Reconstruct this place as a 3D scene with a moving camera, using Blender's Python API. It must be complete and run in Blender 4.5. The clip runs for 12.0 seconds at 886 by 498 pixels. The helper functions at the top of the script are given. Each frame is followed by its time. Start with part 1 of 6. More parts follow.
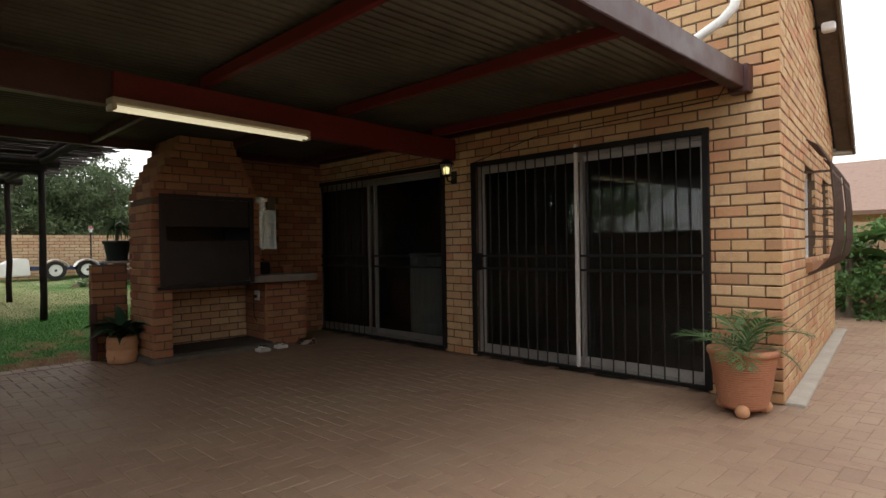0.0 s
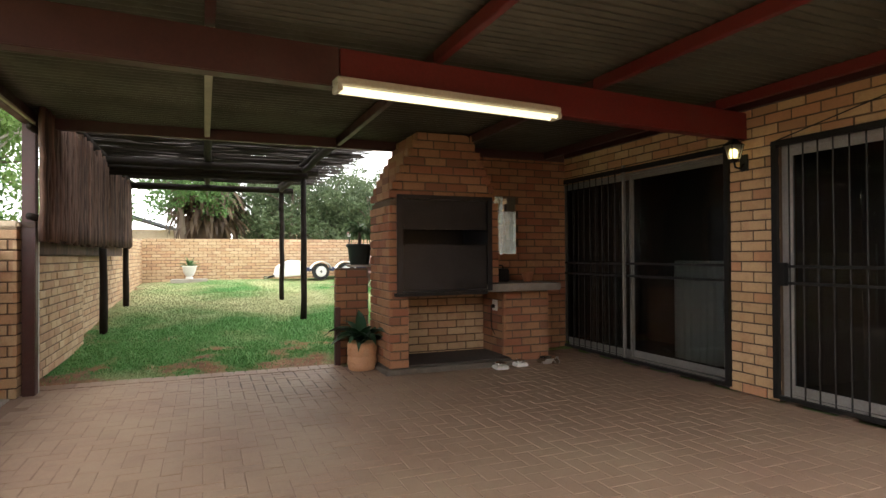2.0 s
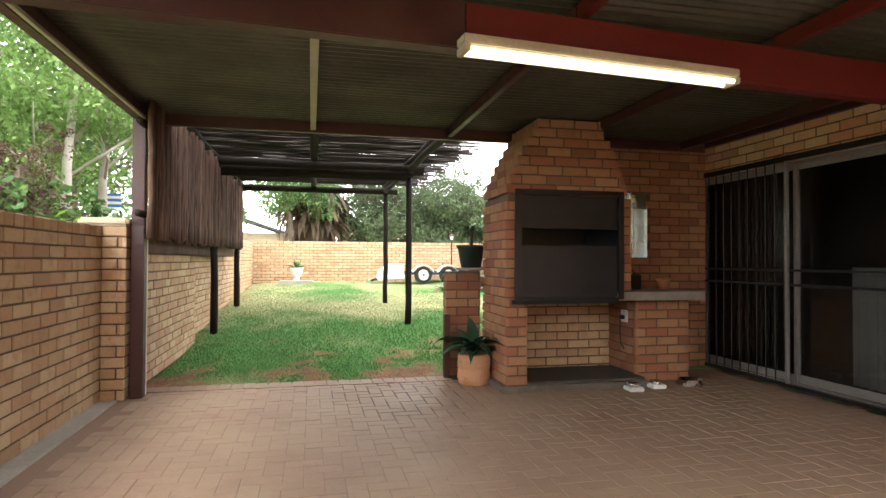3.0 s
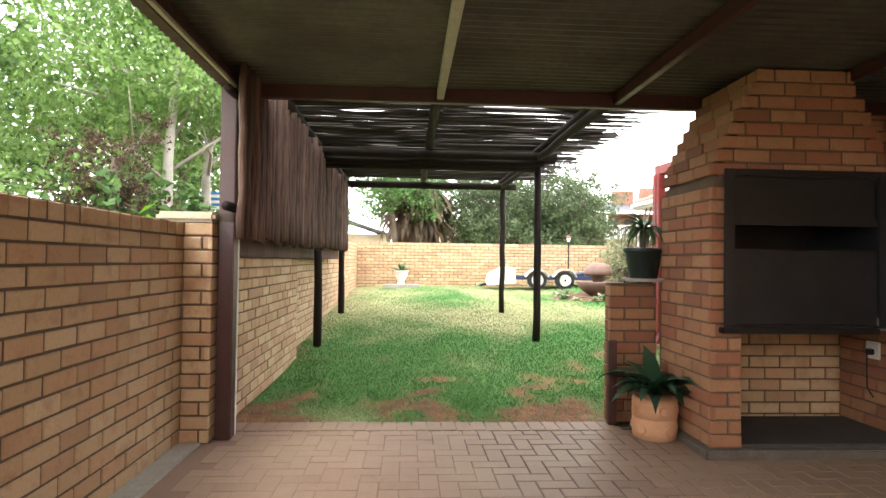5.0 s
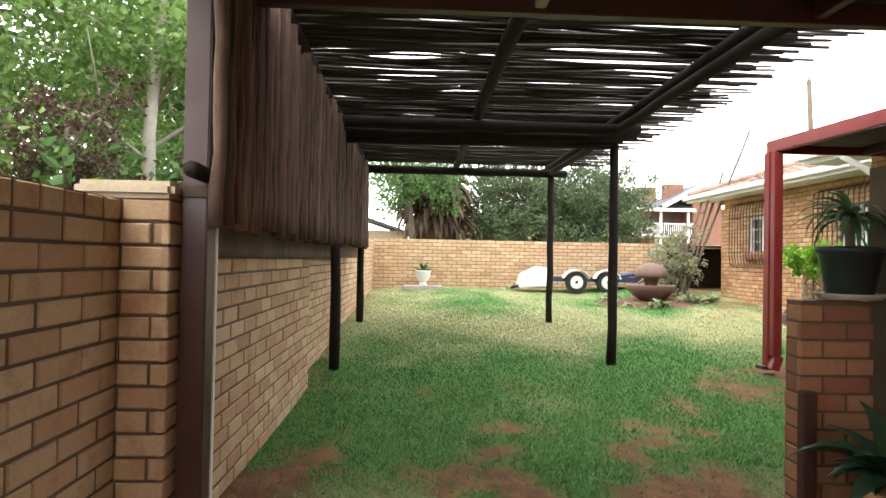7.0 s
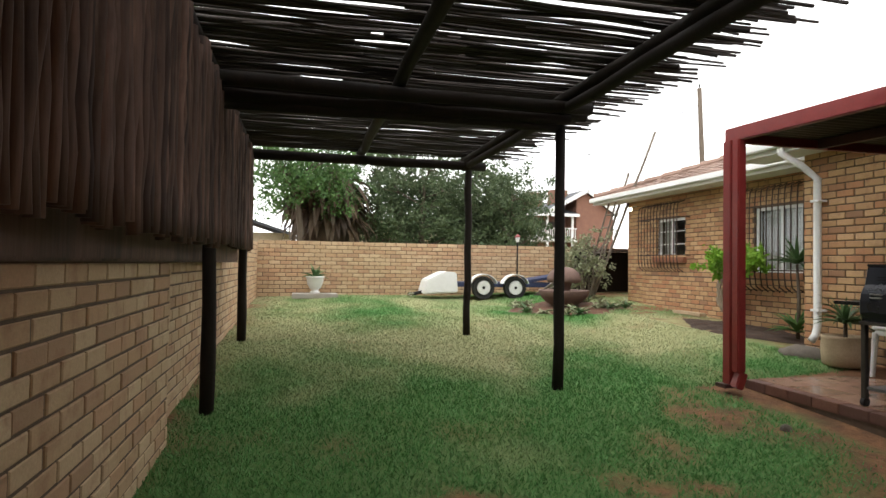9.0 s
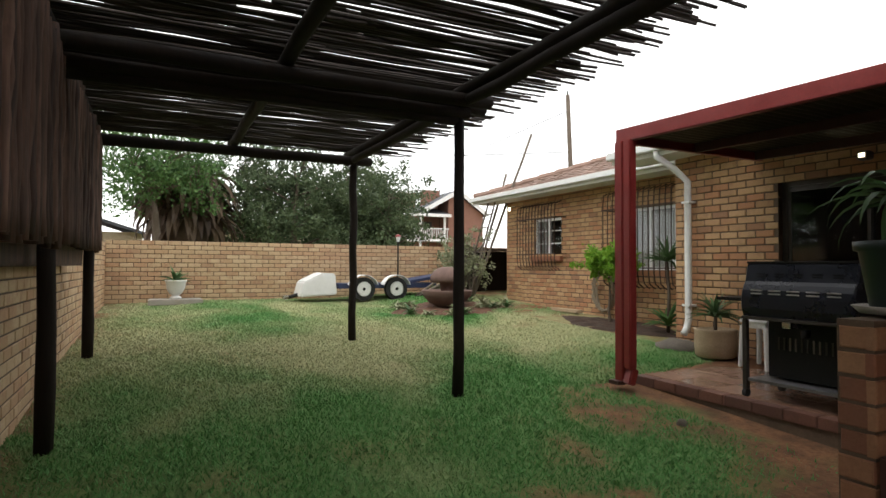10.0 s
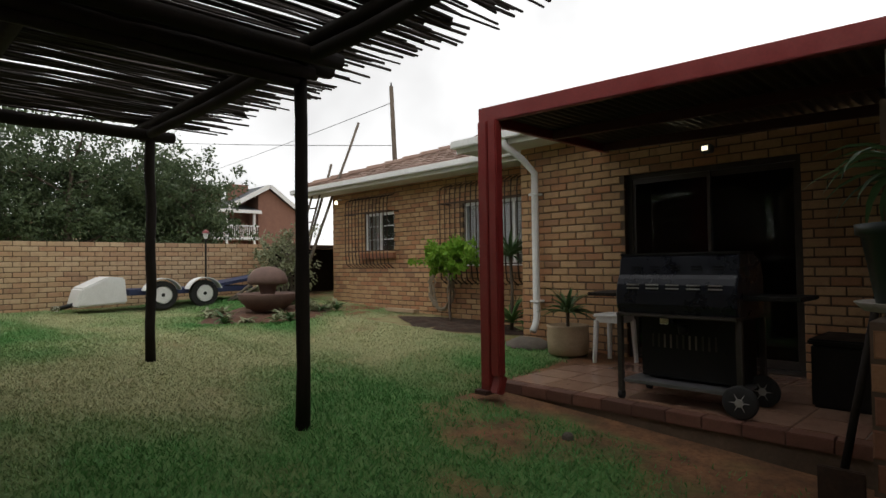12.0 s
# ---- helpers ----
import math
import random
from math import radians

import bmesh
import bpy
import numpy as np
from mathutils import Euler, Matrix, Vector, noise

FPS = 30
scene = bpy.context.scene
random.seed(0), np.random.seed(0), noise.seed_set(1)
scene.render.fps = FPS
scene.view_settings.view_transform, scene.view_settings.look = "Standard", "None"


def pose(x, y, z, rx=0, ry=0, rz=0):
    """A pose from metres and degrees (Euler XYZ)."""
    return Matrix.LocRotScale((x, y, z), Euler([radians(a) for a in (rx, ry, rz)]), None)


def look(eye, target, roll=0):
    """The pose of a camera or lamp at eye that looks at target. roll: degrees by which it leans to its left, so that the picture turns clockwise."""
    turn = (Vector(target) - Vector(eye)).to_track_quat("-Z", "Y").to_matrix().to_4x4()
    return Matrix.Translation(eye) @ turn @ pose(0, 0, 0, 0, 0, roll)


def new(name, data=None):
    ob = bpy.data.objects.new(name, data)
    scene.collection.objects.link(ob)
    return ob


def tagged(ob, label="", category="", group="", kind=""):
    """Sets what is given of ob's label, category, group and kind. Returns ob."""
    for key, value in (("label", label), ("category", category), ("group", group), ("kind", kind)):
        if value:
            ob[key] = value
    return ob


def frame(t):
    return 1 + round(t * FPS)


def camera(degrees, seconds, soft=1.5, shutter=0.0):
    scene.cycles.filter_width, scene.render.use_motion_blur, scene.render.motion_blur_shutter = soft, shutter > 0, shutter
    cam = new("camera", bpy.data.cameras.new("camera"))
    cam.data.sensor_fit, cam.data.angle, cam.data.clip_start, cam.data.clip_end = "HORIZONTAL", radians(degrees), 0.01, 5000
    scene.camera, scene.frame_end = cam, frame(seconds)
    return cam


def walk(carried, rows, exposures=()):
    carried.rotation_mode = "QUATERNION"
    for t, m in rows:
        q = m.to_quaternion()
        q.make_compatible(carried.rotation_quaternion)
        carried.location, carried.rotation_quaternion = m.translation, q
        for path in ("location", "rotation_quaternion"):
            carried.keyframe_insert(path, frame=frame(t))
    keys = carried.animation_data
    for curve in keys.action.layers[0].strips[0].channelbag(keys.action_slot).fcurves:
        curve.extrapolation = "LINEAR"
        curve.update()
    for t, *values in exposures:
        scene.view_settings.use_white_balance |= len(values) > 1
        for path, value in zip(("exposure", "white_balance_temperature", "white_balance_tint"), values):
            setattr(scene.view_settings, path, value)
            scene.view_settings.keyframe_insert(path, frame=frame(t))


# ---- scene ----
cam = camera(74.3, 12.0)
PATH = [
    (0, (-0.152, 0.503, 1.168), (-1.569, 1.914, 1.162), -0.9),
    (0.5, (-0.282, 0.639, 1.156), (-1.833, 1.901, 1.161), -0.8),
    (1, (-0.497, 0.77, 1.17), (-2.148, 1.899, 1.179), -0.6),
    (1.5, (-0.751, 0.882, 1.169), (-2.498, 1.855, 1.184), -0.5),
    (2, (-1.047, 0.953, 1.172), (-2.899, 1.709, 1.193), -0.3),
    (2.5, (-1.343, 0.961, 1.17), (-3.254, 1.551, 1.199), 0.0),
    (3, (-1.698, 0.974, 1.146), (-3.649, 1.413, 1.184), 0.3),
    (3.5, (-1.989, 0.922, 1.153), (-3.963, 1.238, 1.194), 0.5),
    (5.5, (-3.457, 0.711, 1.187), (-5.455, 0.802, 1.227), 0.8),
    (6, (-3.867, 0.629, 1.194), (-5.865, 0.708, 1.232), 0.8),
    (6.5, (-4.245, 0.533, 1.211), (-6.243, 0.609, 1.245), 0.9),
    (8.3, (-5.515, 0.339, 1.174), (-7.502, 0.56, 1.22), 1.6),
    (8.5, (-5.618, 0.348, 1.177), (-7.598, 0.621, 1.229), 1.3),
    (9, (-5.863, 0.294, 1.2), (-7.806, 0.764, 1.253), 0.9),
    (9.5, (-6.046, 0.239, 1.2), (-7.929, 0.91, 1.258), 0.7),
    (10, (-6.267, 0.216, 1.204), (-8.06, 1.1, 1.262), 0.3),
    (10.5, (-6.476, 0.231, 1.202), (-8.174, 1.287, 1.261), -0.0),
    (11, (-6.722, 0.275, 1.201), (-8.299, 1.504, 1.257), -0.4),
    (11.5, (-6.931, 0.356, 1.191), (-8.432, 1.678, 1.246), -0.6),
    (12, (-7.141, 0.437, 1.201), (-8.566, 1.839, 1.25), -0.8),
]
EXPOSURES = [(0.0, 0.1), (0.5, 0.22), (1.0, 0.7), (1.5, 1.13), (2.5, 1.78), (3.5, 2.15), (5.5, 1.95), (6.5, 1.65), (8.5, 0.73), (9.5, 0.33), (10.5, -0.08), (12.0, -0.68)]
walk(cam, [(t, look(eye, target, roll)) for t, eye, target, roll in PATH], EXPOSURES)

# ---- overcast daylight ----
world = bpy.data.worlds.new("overcast_sky")
scene.world = world
world.use_nodes = True
wn, wl = world.node_tree.nodes, world.node_tree.links
wn.clear()
sky = wn.new("ShaderNodeTexSky")
sky.sky_type, sky.sun_disc = "NISHITA", False
sky.sun_elevation, sky.sun_rotation = radians(58), radians(150)
sky.air_density, sky.dust_density, sky.ozone_density = 1.0, 4.0, 1.0
grey = wn.new("ShaderNodeHueSaturation")
grey.inputs["Saturation"].default_value = 0.12
coord = wn.new("ShaderNodeTexCoord")
cloud = wn.new("ShaderNodeTexNoise")
cloud.inputs["Scale"].default_value, cloud.inputs["Detail"].default_value = 2.6, 5
ramp = wn.new("ShaderNodeMapRange")
ramp.inputs["From Min"].default_value, ramp.inputs["From Max"].default_value = 0.3, 0.7
ramp.inputs["To Min"].default_value, ramp.inputs["To Max"].default_value = 13.5, 24.0
lay = wn.new("ShaderNodeMix")
lay.data_type = "RGBA"
lay.inputs["Factor"].default_value = 0.75
back = wn.new("ShaderNodeBackground")
back.inputs["Strength"].default_value = 0.12
out = wn.new("ShaderNodeOutputWorld")
wl.new(sky.outputs[0], grey.inputs["Color"])
wl.new(coord.outputs["Generated"], cloud.inputs["Vector"])
wl.new(cloud.outputs["Fac"], ramp.inputs["Value"])
wl.new(grey.outputs[0], lay.inputs["A"])
wl.new(ramp.outputs[0], lay.inputs["B"])
wl.new(lay.outputs["Result"], back.inputs["Color"])
wl.new(back.outputs[0], out.inputs["Surface"])
sun = new("sun", bpy.data.lights.new("sun", "SUN"))
sun.data.energy, sun.data.angle, sun.data.color = 0.7, radians(25), (1.0, 0.96, 0.9)
sun.matrix_world = look((0, 0, 30), (-9, 15, 0))

# ---- materials ----
def nodes_of(name):
    m = bpy.data.materials.new(name)
    m.use_nodes = True
    n, l = m.node_tree.nodes, m.node_tree.links
    return m, n, l, n["Principled BSDF"]


def noise_node(n, l, scale, detail=4.0, rough=0.55, stretch=None, space="pos"):
    geo = n.new("ShaderNodeNewGeometry") if space == "pos" else n.new("ShaderNodeTexCoord")
    src = geo.outputs["Position"] if space == "pos" else geo.outputs["Object"]
    if stretch:
        mp = n.new("ShaderNodeMapping")
        mp.inputs["Scale"].default_value = stretch
        l.new(src, mp.inputs["Vector"])
        src = mp.outputs["Vector"]
    t = n.new("ShaderNodeTexNoise")
    t.inputs["Scale"].default_value, t.inputs["Detail"].default_value, t.inputs["Roughness"].default_value = scale, detail, rough
    l.new(src, t.inputs["Vector"])
    return t


def mix_rgb(n, l, fac, a, b, blend="MIX"):
    m = n.new("ShaderNodeMix")
    m.data_type, m.blend_type = "RGBA", blend
    for sock, v in ((m.inputs["Factor"], fac), (m.inputs["A"], a), (m.inputs["B"], b)):
        if isinstance(v, (int, float)):
            sock.default_value = v
        elif isinstance(v, tuple):
            sock.default_value = (*v, 1)
        else:
            l.new(v, sock)
    return m.outputs["Result"]


def span(n, l, src, a, b, lo=0.0, hi=1.0):
    m = n.new("ShaderNodeMapRange")
    for k, v in (("From Min", a), ("From Max", b), ("To Min", lo), ("To Max", hi)):
        m.inputs[k].default_value = v
    l.new(src, m.inputs["Value"])
    return m.outputs[0]


def bump(n, l, bsdf, height, strength, distance=0.01):
    b = n.new("ShaderNodeBump")
    b.inputs["Strength"].default_value, b.inputs["Distance"].default_value = strength, distance
    l.new(height, b.inputs["Height"])
    l.new(b.outputs[0], bsdf.inputs["Normal"])


def chance(n, l):
    """A random number for each piece, whether an object of its own or an island of a joined mesh."""
    info, geo = n.new("ShaderNodeObjectInfo"), n.new("ShaderNodeNewGeometry")
    add, fr = n.new("ShaderNodeMath"), n.new("ShaderNodeMath")
    add.operation, fr.operation = "ADD", "FRACT"
    l.new(info.outputs["Random"], add.inputs[0])
    l.new(geo.outputs["Random Per Island"], add.inputs[1])
    l.new(add.outputs[0], fr.inputs[0])
    return fr.outputs[0]


def surface(name, a, b, rough=0.7, metal=0.0, scale=6.0, fine=60.0, stretch=None, dirt=None, dirt_amount=0.5, relief=0.3, spec=0.4, vary=0.0):
    """A worn surface: two tones at a broad scale, fine grain, and optional dirt."""
    m, n, l, p = nodes_of(name)
    broad, grain = noise_node(n, l, scale, 4, 0.6, stretch), noise_node(n, l, fine, 3, 0.6, stretch)
    c = mix_rgb(n, l, span(n, l, broad.outputs["Fac"], 0.32, 0.68), a, b)
    c = mix_rgb(n, l, span(n, l, grain.outputs["Fac"], 0.3, 0.7, 0.0, 0.35), c, tuple(0.55 * v for v in a))
    if vary:
        c = mix_rgb(n, l, span(n, l, chance(n, l), 0, 1, 0, vary), c, tuple(0.3 * v for v in a))
    if dirt:
        d = noise_node(n, l, scale * 0.37, 6, 0.7)
        c = mix_rgb(n, l, span(n, l, d.outputs["Fac"], 0.48, 0.72, 0.0, dirt_amount), c, dirt)
    l.new(c, p.inputs["Base Color"])
    l.new(span(n, l, broad.outputs["Fac"], 0.3, 0.7, max(0.05, rough - 0.1), min(1, rough + 0.1)), p.inputs["Roughness"])
    p.inputs["Metallic"].default_value = metal
    p.inputs["Specular IOR Level"].default_value = spec
    bump(n, l, p, grain.outputs["Fac"], relief, 0.004)
    return m


def pieces(name, stops, rough=0.8, blotch=(0.3, 0.16, 0.1), blotch_amount=0.35, grain=70.0, relief=0.5, dust=None, dust_amount=0.4, spec=0.3):
    """Bricks, pavers and tiles: a tone for each piece, burnt blotches, sandy grain and dust."""
    m, n, l, p = nodes_of(name)
    ramp = n.new("ShaderNodeValToRGB")
    el = ramp.color_ramp.elements
    while len(el) < len(stops):
        el.new(0.5)
    for e, (at, col) in zip(el, stops):
        e.position, e.color = at, (*col, 1)
    l.new(chance(n, l), ramp.inputs["Fac"])
    c = ramp.outputs["Color"]
    b = noise_node(n, l, 9.0, 4, 0.6)
    c = mix_rgb(n, l, span(n, l, b.outputs["Fac"], 0.52, 0.72, 0.0, blotch_amount), c, blotch)
    g = noise_node(n, l, grain, 4, 0.65)
    c = mix_rgb(n, l, span(n, l, g.outputs["Fac"], 0.35, 0.7, 0.0, 0.3), c, tuple(0.5 * v for v in stops[0][1]))
    if dust:
        d = noise_node(n, l, 1.1, 6, 0.65)
        c = mix_rgb(n, l, span(n, l, d.outputs["Fac"], 0.35, 0.65, 0.0, dust_amount), c, dust)
    l.new(c, p.inputs["Base Color"])
    p.inputs["Roughness"].default_value = rough
    p.inputs["Specular IOR Level"].default_value = spec
    bump(n, l, p, g.outputs["Fac"], relief, 0.004)
    return m


def glass_mat(name, tint=(0.9, 0.93, 0.93), rough=0.02):
    m, n, l, p = nodes_of(name)
    p.inputs["Base Color"].default_value = (*tint, 1)
    p.inputs["Roughness"].default_value = rough
    p.inputs["Transmission Weight"].default_value = 1.0
    p.inputs["IOR"].default_value = 1.45
    return m


def glow_mat(name, col, strength):
    m, n, l, p = nodes_of(name)
    p.inputs["Base Color"].default_value = (*col, 1)
    p.inputs["Emission Color"].default_value = (*col, 1)
    p.inputs["Emission Strength"].default_value = strength
    return m


def leaf_mat(name, a, b, rough=0.5, trans=0.25):
    m, n, l, p = nodes_of(name)
    c = mix_rgb(n, l, chance(n, l), a, b)
    broad = noise_node(n, l, 1.4, 3)
    c = mix_rgb(n, l, span(n, l, broad.outputs["Fac"], 0.35, 0.65, 0.0, 0.45), c, tuple(0.6 * v for v in a))
    l.new(c, p.inputs["Base Color"])
    p.inputs["Roughness"].default_value = rough
    p.inputs["Specular IOR Level"].default_value = 0.3
    t = n.new("ShaderNodeBsdfTranslucent")
    l.new(c, t.inputs["Color"])
    mix = n.new("ShaderNodeMixShader")
    mix.inputs["Fac"].default_value = trans
    l.new(p.outputs[0], mix.inputs[1])
    l.new(t.outputs[0], mix.inputs[2])
    l.new(mix.outputs[0], n["Material Output"].inputs["Surface"])
    return m


BUFF = [(0.0, (0.49, 0.345, 0.205)), (0.3, (0.56, 0.41, 0.255)), (0.62, (0.47, 0.32, 0.185)), (0.86, (0.49, 0.30, 0.175)), (1.0, (0.38, 0.245, 0.15))]
M_BRICK = pieces("buff_face_brick", BUFF, 0.85, (0.31, 0.155, 0.095), 0.6)
M_HOUSE = pieces("orange_face_brick", [(0.0, (0.50, 0.325, 0.175)), (0.35, (0.57, 0.39, 0.22)), (0.65, (0.48, 0.295, 0.15)), (0.88, (0.51, 0.25, 0.135)), (1.0, (0.37, 0.215, 0.12))], 0.8, (0.36, 0.175, 0.105), 0.45)
# house brick made browner, and darker to hold the shade under the eaves
M_BACK = pieces("brown_shaded_brick", [(0.0, (0.43, 0.255, 0.13)), (0.35, (0.50, 0.32, 0.17)), (0.65, (0.38, 0.22, 0.11)), (0.88, (0.42, 0.20, 0.10)), (1.0, (0.28, 0.155, 0.09))], 0.8, (0.24, 0.12, 0.075), 0.5)
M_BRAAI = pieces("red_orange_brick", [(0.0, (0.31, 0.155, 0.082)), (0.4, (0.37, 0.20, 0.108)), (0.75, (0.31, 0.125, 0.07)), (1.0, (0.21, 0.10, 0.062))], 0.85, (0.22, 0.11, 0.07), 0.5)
M_PAVER = pieces("clay_paver", [(0.0, (0.25, 0.155, 0.108)), (0.5, (0.285, 0.18, 0.125)), (1.0, (0.22, 0.135, 0.094))], 0.6, (0.16, 0.10, 0.075), 0.4, 50.0, 0.5, (0.29, 0.205, 0.138), 0.85)
M_MORTAR = surface("mortar", (0.098, 0.066, 0.043), (0.15, 0.103, 0.068), 0.95, scale=8, dirt=(0.08, 0.058, 0.042))
M_CONC = surface("weathered_concrete", (0.34, 0.31, 0.27), (0.42, 0.39, 0.34), 0.9, scale=5, dirt=(0.2, 0.17, 0.13))
M_COPING = surface("pale_coping", (0.50, 0.40, 0.28), (0.56, 0.47, 0.34), 0.9, scale=6, dirt=(0.3, 0.24, 0.17))
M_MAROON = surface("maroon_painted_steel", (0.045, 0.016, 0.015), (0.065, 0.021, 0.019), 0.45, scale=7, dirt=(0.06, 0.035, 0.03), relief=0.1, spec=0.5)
M_RED = surface("red_painted_steel", (0.19, 0.018, 0.017), (0.235, 0.026, 0.023), 0.42, scale=7, dirt=(0.2, 0.05, 0.04), dirt_amount=0.35, relief=0.08, spec=0.5)
# the same red paint, darkened for the shade under the carport roof
M_BEAMRED = surface("shaded_red_steel", (0.12, 0.013, 0.012), (0.15, 0.018, 0.016), 0.5, scale=7, dirt=(0.10, 0.03, 0.025), dirt_amount=0.4, relief=0.08, spec=0.4)
M_DARKPOLE = surface("creosoted_pole", (0.011, 0.008, 0.007), (0.024, 0.017, 0.013), 0.8, scale=9, stretch=(1, 1, 0.15), relief=0.5, spec=0.2)
M_LATTE = surface("weathered_latte", (0.022, 0.016, 0.013), (0.05, 0.037, 0.03), 0.85, scale=8, fine=40, relief=0.6, dirt=(0.05, 0.035, 0.028), vary=0.7)
M_BARKPOLE = surface("brown_pole_bark", (0.05, 0.025, 0.018), (0.28, 0.165, 0.12), 0.85, scale=10, fine=45, stretch=(1, 1, 0.12), relief=0.7, dirt=(0.035, 0.024, 0.02), vary=0.75)
M_SHEET = surface("galvanised_roof_sheet", (0.068, 0.071, 0.053), (0.12, 0.122, 0.09), 0.38, 0.42, scale=3, fine=30, dirt=(0.055, 0.05, 0.036), dirt_amount=0.8, relief=0.15)
M_PURLIN = surface("pale_purlin_paint", (0.42, 0.40, 0.31), (0.5, 0.48, 0.38), 0.6, scale=9, dirt=(0.3, 0.26, 0.2))
M_WHITE = surface("white_paint", (0.74, 0.74, 0.73), (0.8, 0.8, 0.79), 0.45, scale=8, dirt=(0.55, 0.52, 0.47), dirt_amount=0.3, relief=0.08)
M_ALU = surface("brushed_aluminium", (0.36, 0.345, 0.33), (0.44, 0.42, 0.40), 0.45, 0.6, scale=8, relief=0.08)
M_BLACK = surface("black_painted_steel", (0.007, 0.007, 0.007), (0.012, 0.011, 0.011), 0.5, scale=10, dirt=(0.022, 0.017, 0.014), dirt_amount=0.4, spec=0.25, relief=0.15)
M_FIREBOX = surface("sooty_black_steel", (0.014, 0.014, 0.016), (0.022, 0.022, 0.025), 0.38, 0.2, scale=4, fine=40, dirt=(0.03, 0.029, 0.03), dirt_amount=0.35, spec=0.4, relief=0.12)
M_ENAMEL = surface("black_enamel", (0.008, 0.009, 0.013), (0.012, 0.013, 0.019), 0.3, scale=5, relief=0.03, spec=0.35)
M_RUST = surface("rusty_bars", (0.045, 0.028, 0.02), (0.08, 0.046, 0.032), 0.8, scale=20, relief=0.4)
M_TERRA = surface("terracotta", (0.40, 0.165, 0.09), (0.46, 0.21, 0.12), 0.8, scale=8, dirt=(0.28, 0.15, 0.1), relief=0.25)
M_TERRA_PALE = surface("pale_terracotta", (0.52, 0.27, 0.14), (0.58, 0.33, 0.19), 0.8, scale=8, dirt=(0.36, 0.21, 0.13), relief=0.25)
M_STONEPOT = surface("sandstone_pot", (0.42, 0.31, 0.19), (0.5, 0.38, 0.25), 0.9, scale=9, dirt=(0.25, 0.18, 0.11))
M_PLASTIC = surface("dark_green_plastic", (0.012, 0.022, 0.02), (0.018, 0.03, 0.027), 0.4, scale=6, relief=0.05)
M_WPLASTIC = surface("white_plastic", (0.72, 0.72, 0.7), (0.78, 0.78, 0.76), 0.4, scale=6, relief=0.04)
M_SOIL = surface("red_soil", (0.08, 0.04, 0.025), (0.15, 0.075, 0.043), 0.97, scale=6, fine=45, relief=0.9)
M_MULCH = surface("dark_bed_soil", (0.035, 0.021, 0.014), (0.07, 0.04, 0.026), 0.97, scale=8, fine=50, relief=0.9)
M_TILE = pieces("clay_roof_tile", [(0.0, (0.25, 0.165, 0.13)), (0.4, (0.32, 0.215, 0.17)), (0.8, (0.21, 0.145, 0.115)), (1.0, (0.39, 0.28, 0.225))], 0.8, (0.14, 0.085, 0.065), 0.5, 40.0)
M_SLAB = pieces("wet_terracotta_tile", [(0.0, (0.30, 0.175, 0.125)), (0.5, (0.35, 0.215, 0.155)), (1.0, (0.26, 0.15, 0.105))], 0.2, (0.18, 0.105, 0.075), 0.4, 30.0, 0.1, spec=0.5)
M_GLASS = glass_mat("clear_glass")
M_LANTERN = glass_mat("frosted_lantern_glass", (0.95, 0.92, 0.7), 0.4)
M_DOORGLASS = glass_mat("dim_door_glass", (0.5, 0.53, 0.53))
M_GBLOCK, gn, gl, gp = nodes_of("wavy_glass_block")
gp.inputs["Base Color"].default_value = (0.9, 0.95, 0.93, 1)
gp.inputs["Roughness"].default_value, gp.inputs["Transmission Weight"].default_value = 0.08, 1.0
gt, gm = gn.new("ShaderNodeBsdfTranslucent"), gn.new("ShaderNodeMixShader")
gt.inputs["Color"].default_value = (0.85, 0.92, 0.9, 1)
gm.inputs["Fac"].default_value = 0.25
bump(gn, gl, gp, noise_node(gn, gl, 26, 2).outputs["Fac"], 0.6, 0.02)
gl.new(gp.outputs[0], gm.inputs[1])
gl.new(gt.outputs[0], gm.inputs[2])
gl.new(gm.outputs[0], gn["Material Output"].inputs["Surface"])
# the dimness of unlit rooms put into one dark colour
M_DARKROOM = surface("dim_room_shade", (0.10, 0.09, 0.08), (0.12, 0.105, 0.09), 0.9, scale=3)
M_CURTAIN = surface("pale_curtain", (0.42, 0.41, 0.38), (0.5, 0.49, 0.46), 0.9, scale=5, stretch=(8, 8, 0.5))
M_BARK = surface("tree_bark", (0.10, 0.075, 0.055), (0.17, 0.135, 0.105), 0.95, scale=6, fine=30, stretch=(1, 1, 0.3), relief=0.9)
M_PALEBARK = surface("pale_birch_bark", (0.42, 0.38, 0.32), (0.55, 0.51, 0.45), 0.8, scale=5, fine=25, stretch=(1, 1, 2), dirt=(0.12, 0.1, 0.08), relief=0.4)
M_LEAF_BIRCH = leaf_mat("fresh_birch_leaf", (0.15, 0.27, 0.07), (0.27, 0.40, 0.13), trans=0.45)
M_LEAF_DARK = leaf_mat("grey_green_leaf", (0.06, 0.095, 0.042), (0.115, 0.15, 0.07))
M_LEAF_MID = leaf_mat("mid_green_leaf", (0.07, 0.15, 0.045), (0.13, 0.23, 0.07))
M_LEAF_LIME = leaf_mat("lime_green_leaf", (0.16, 0.34, 0.03), (0.26, 0.44, 0.05), trans=0.35)
M_LEAF_BROWN = leaf_mat("brown_conifer_leaf", (0.075, 0.045, 0.03), (0.12, 0.072, 0.046))
M_LEAF_GLOSSY = leaf_mat("glossy_dark_leaf", (0.02, 0.055, 0.028), (0.035, 0.08, 0.04), rough=0.28, trans=0.1)
M_LEAF_SPIKY = leaf_mat("spiky_leaf", (0.06, 0.12, 0.045), (0.10, 0.17, 0.065))
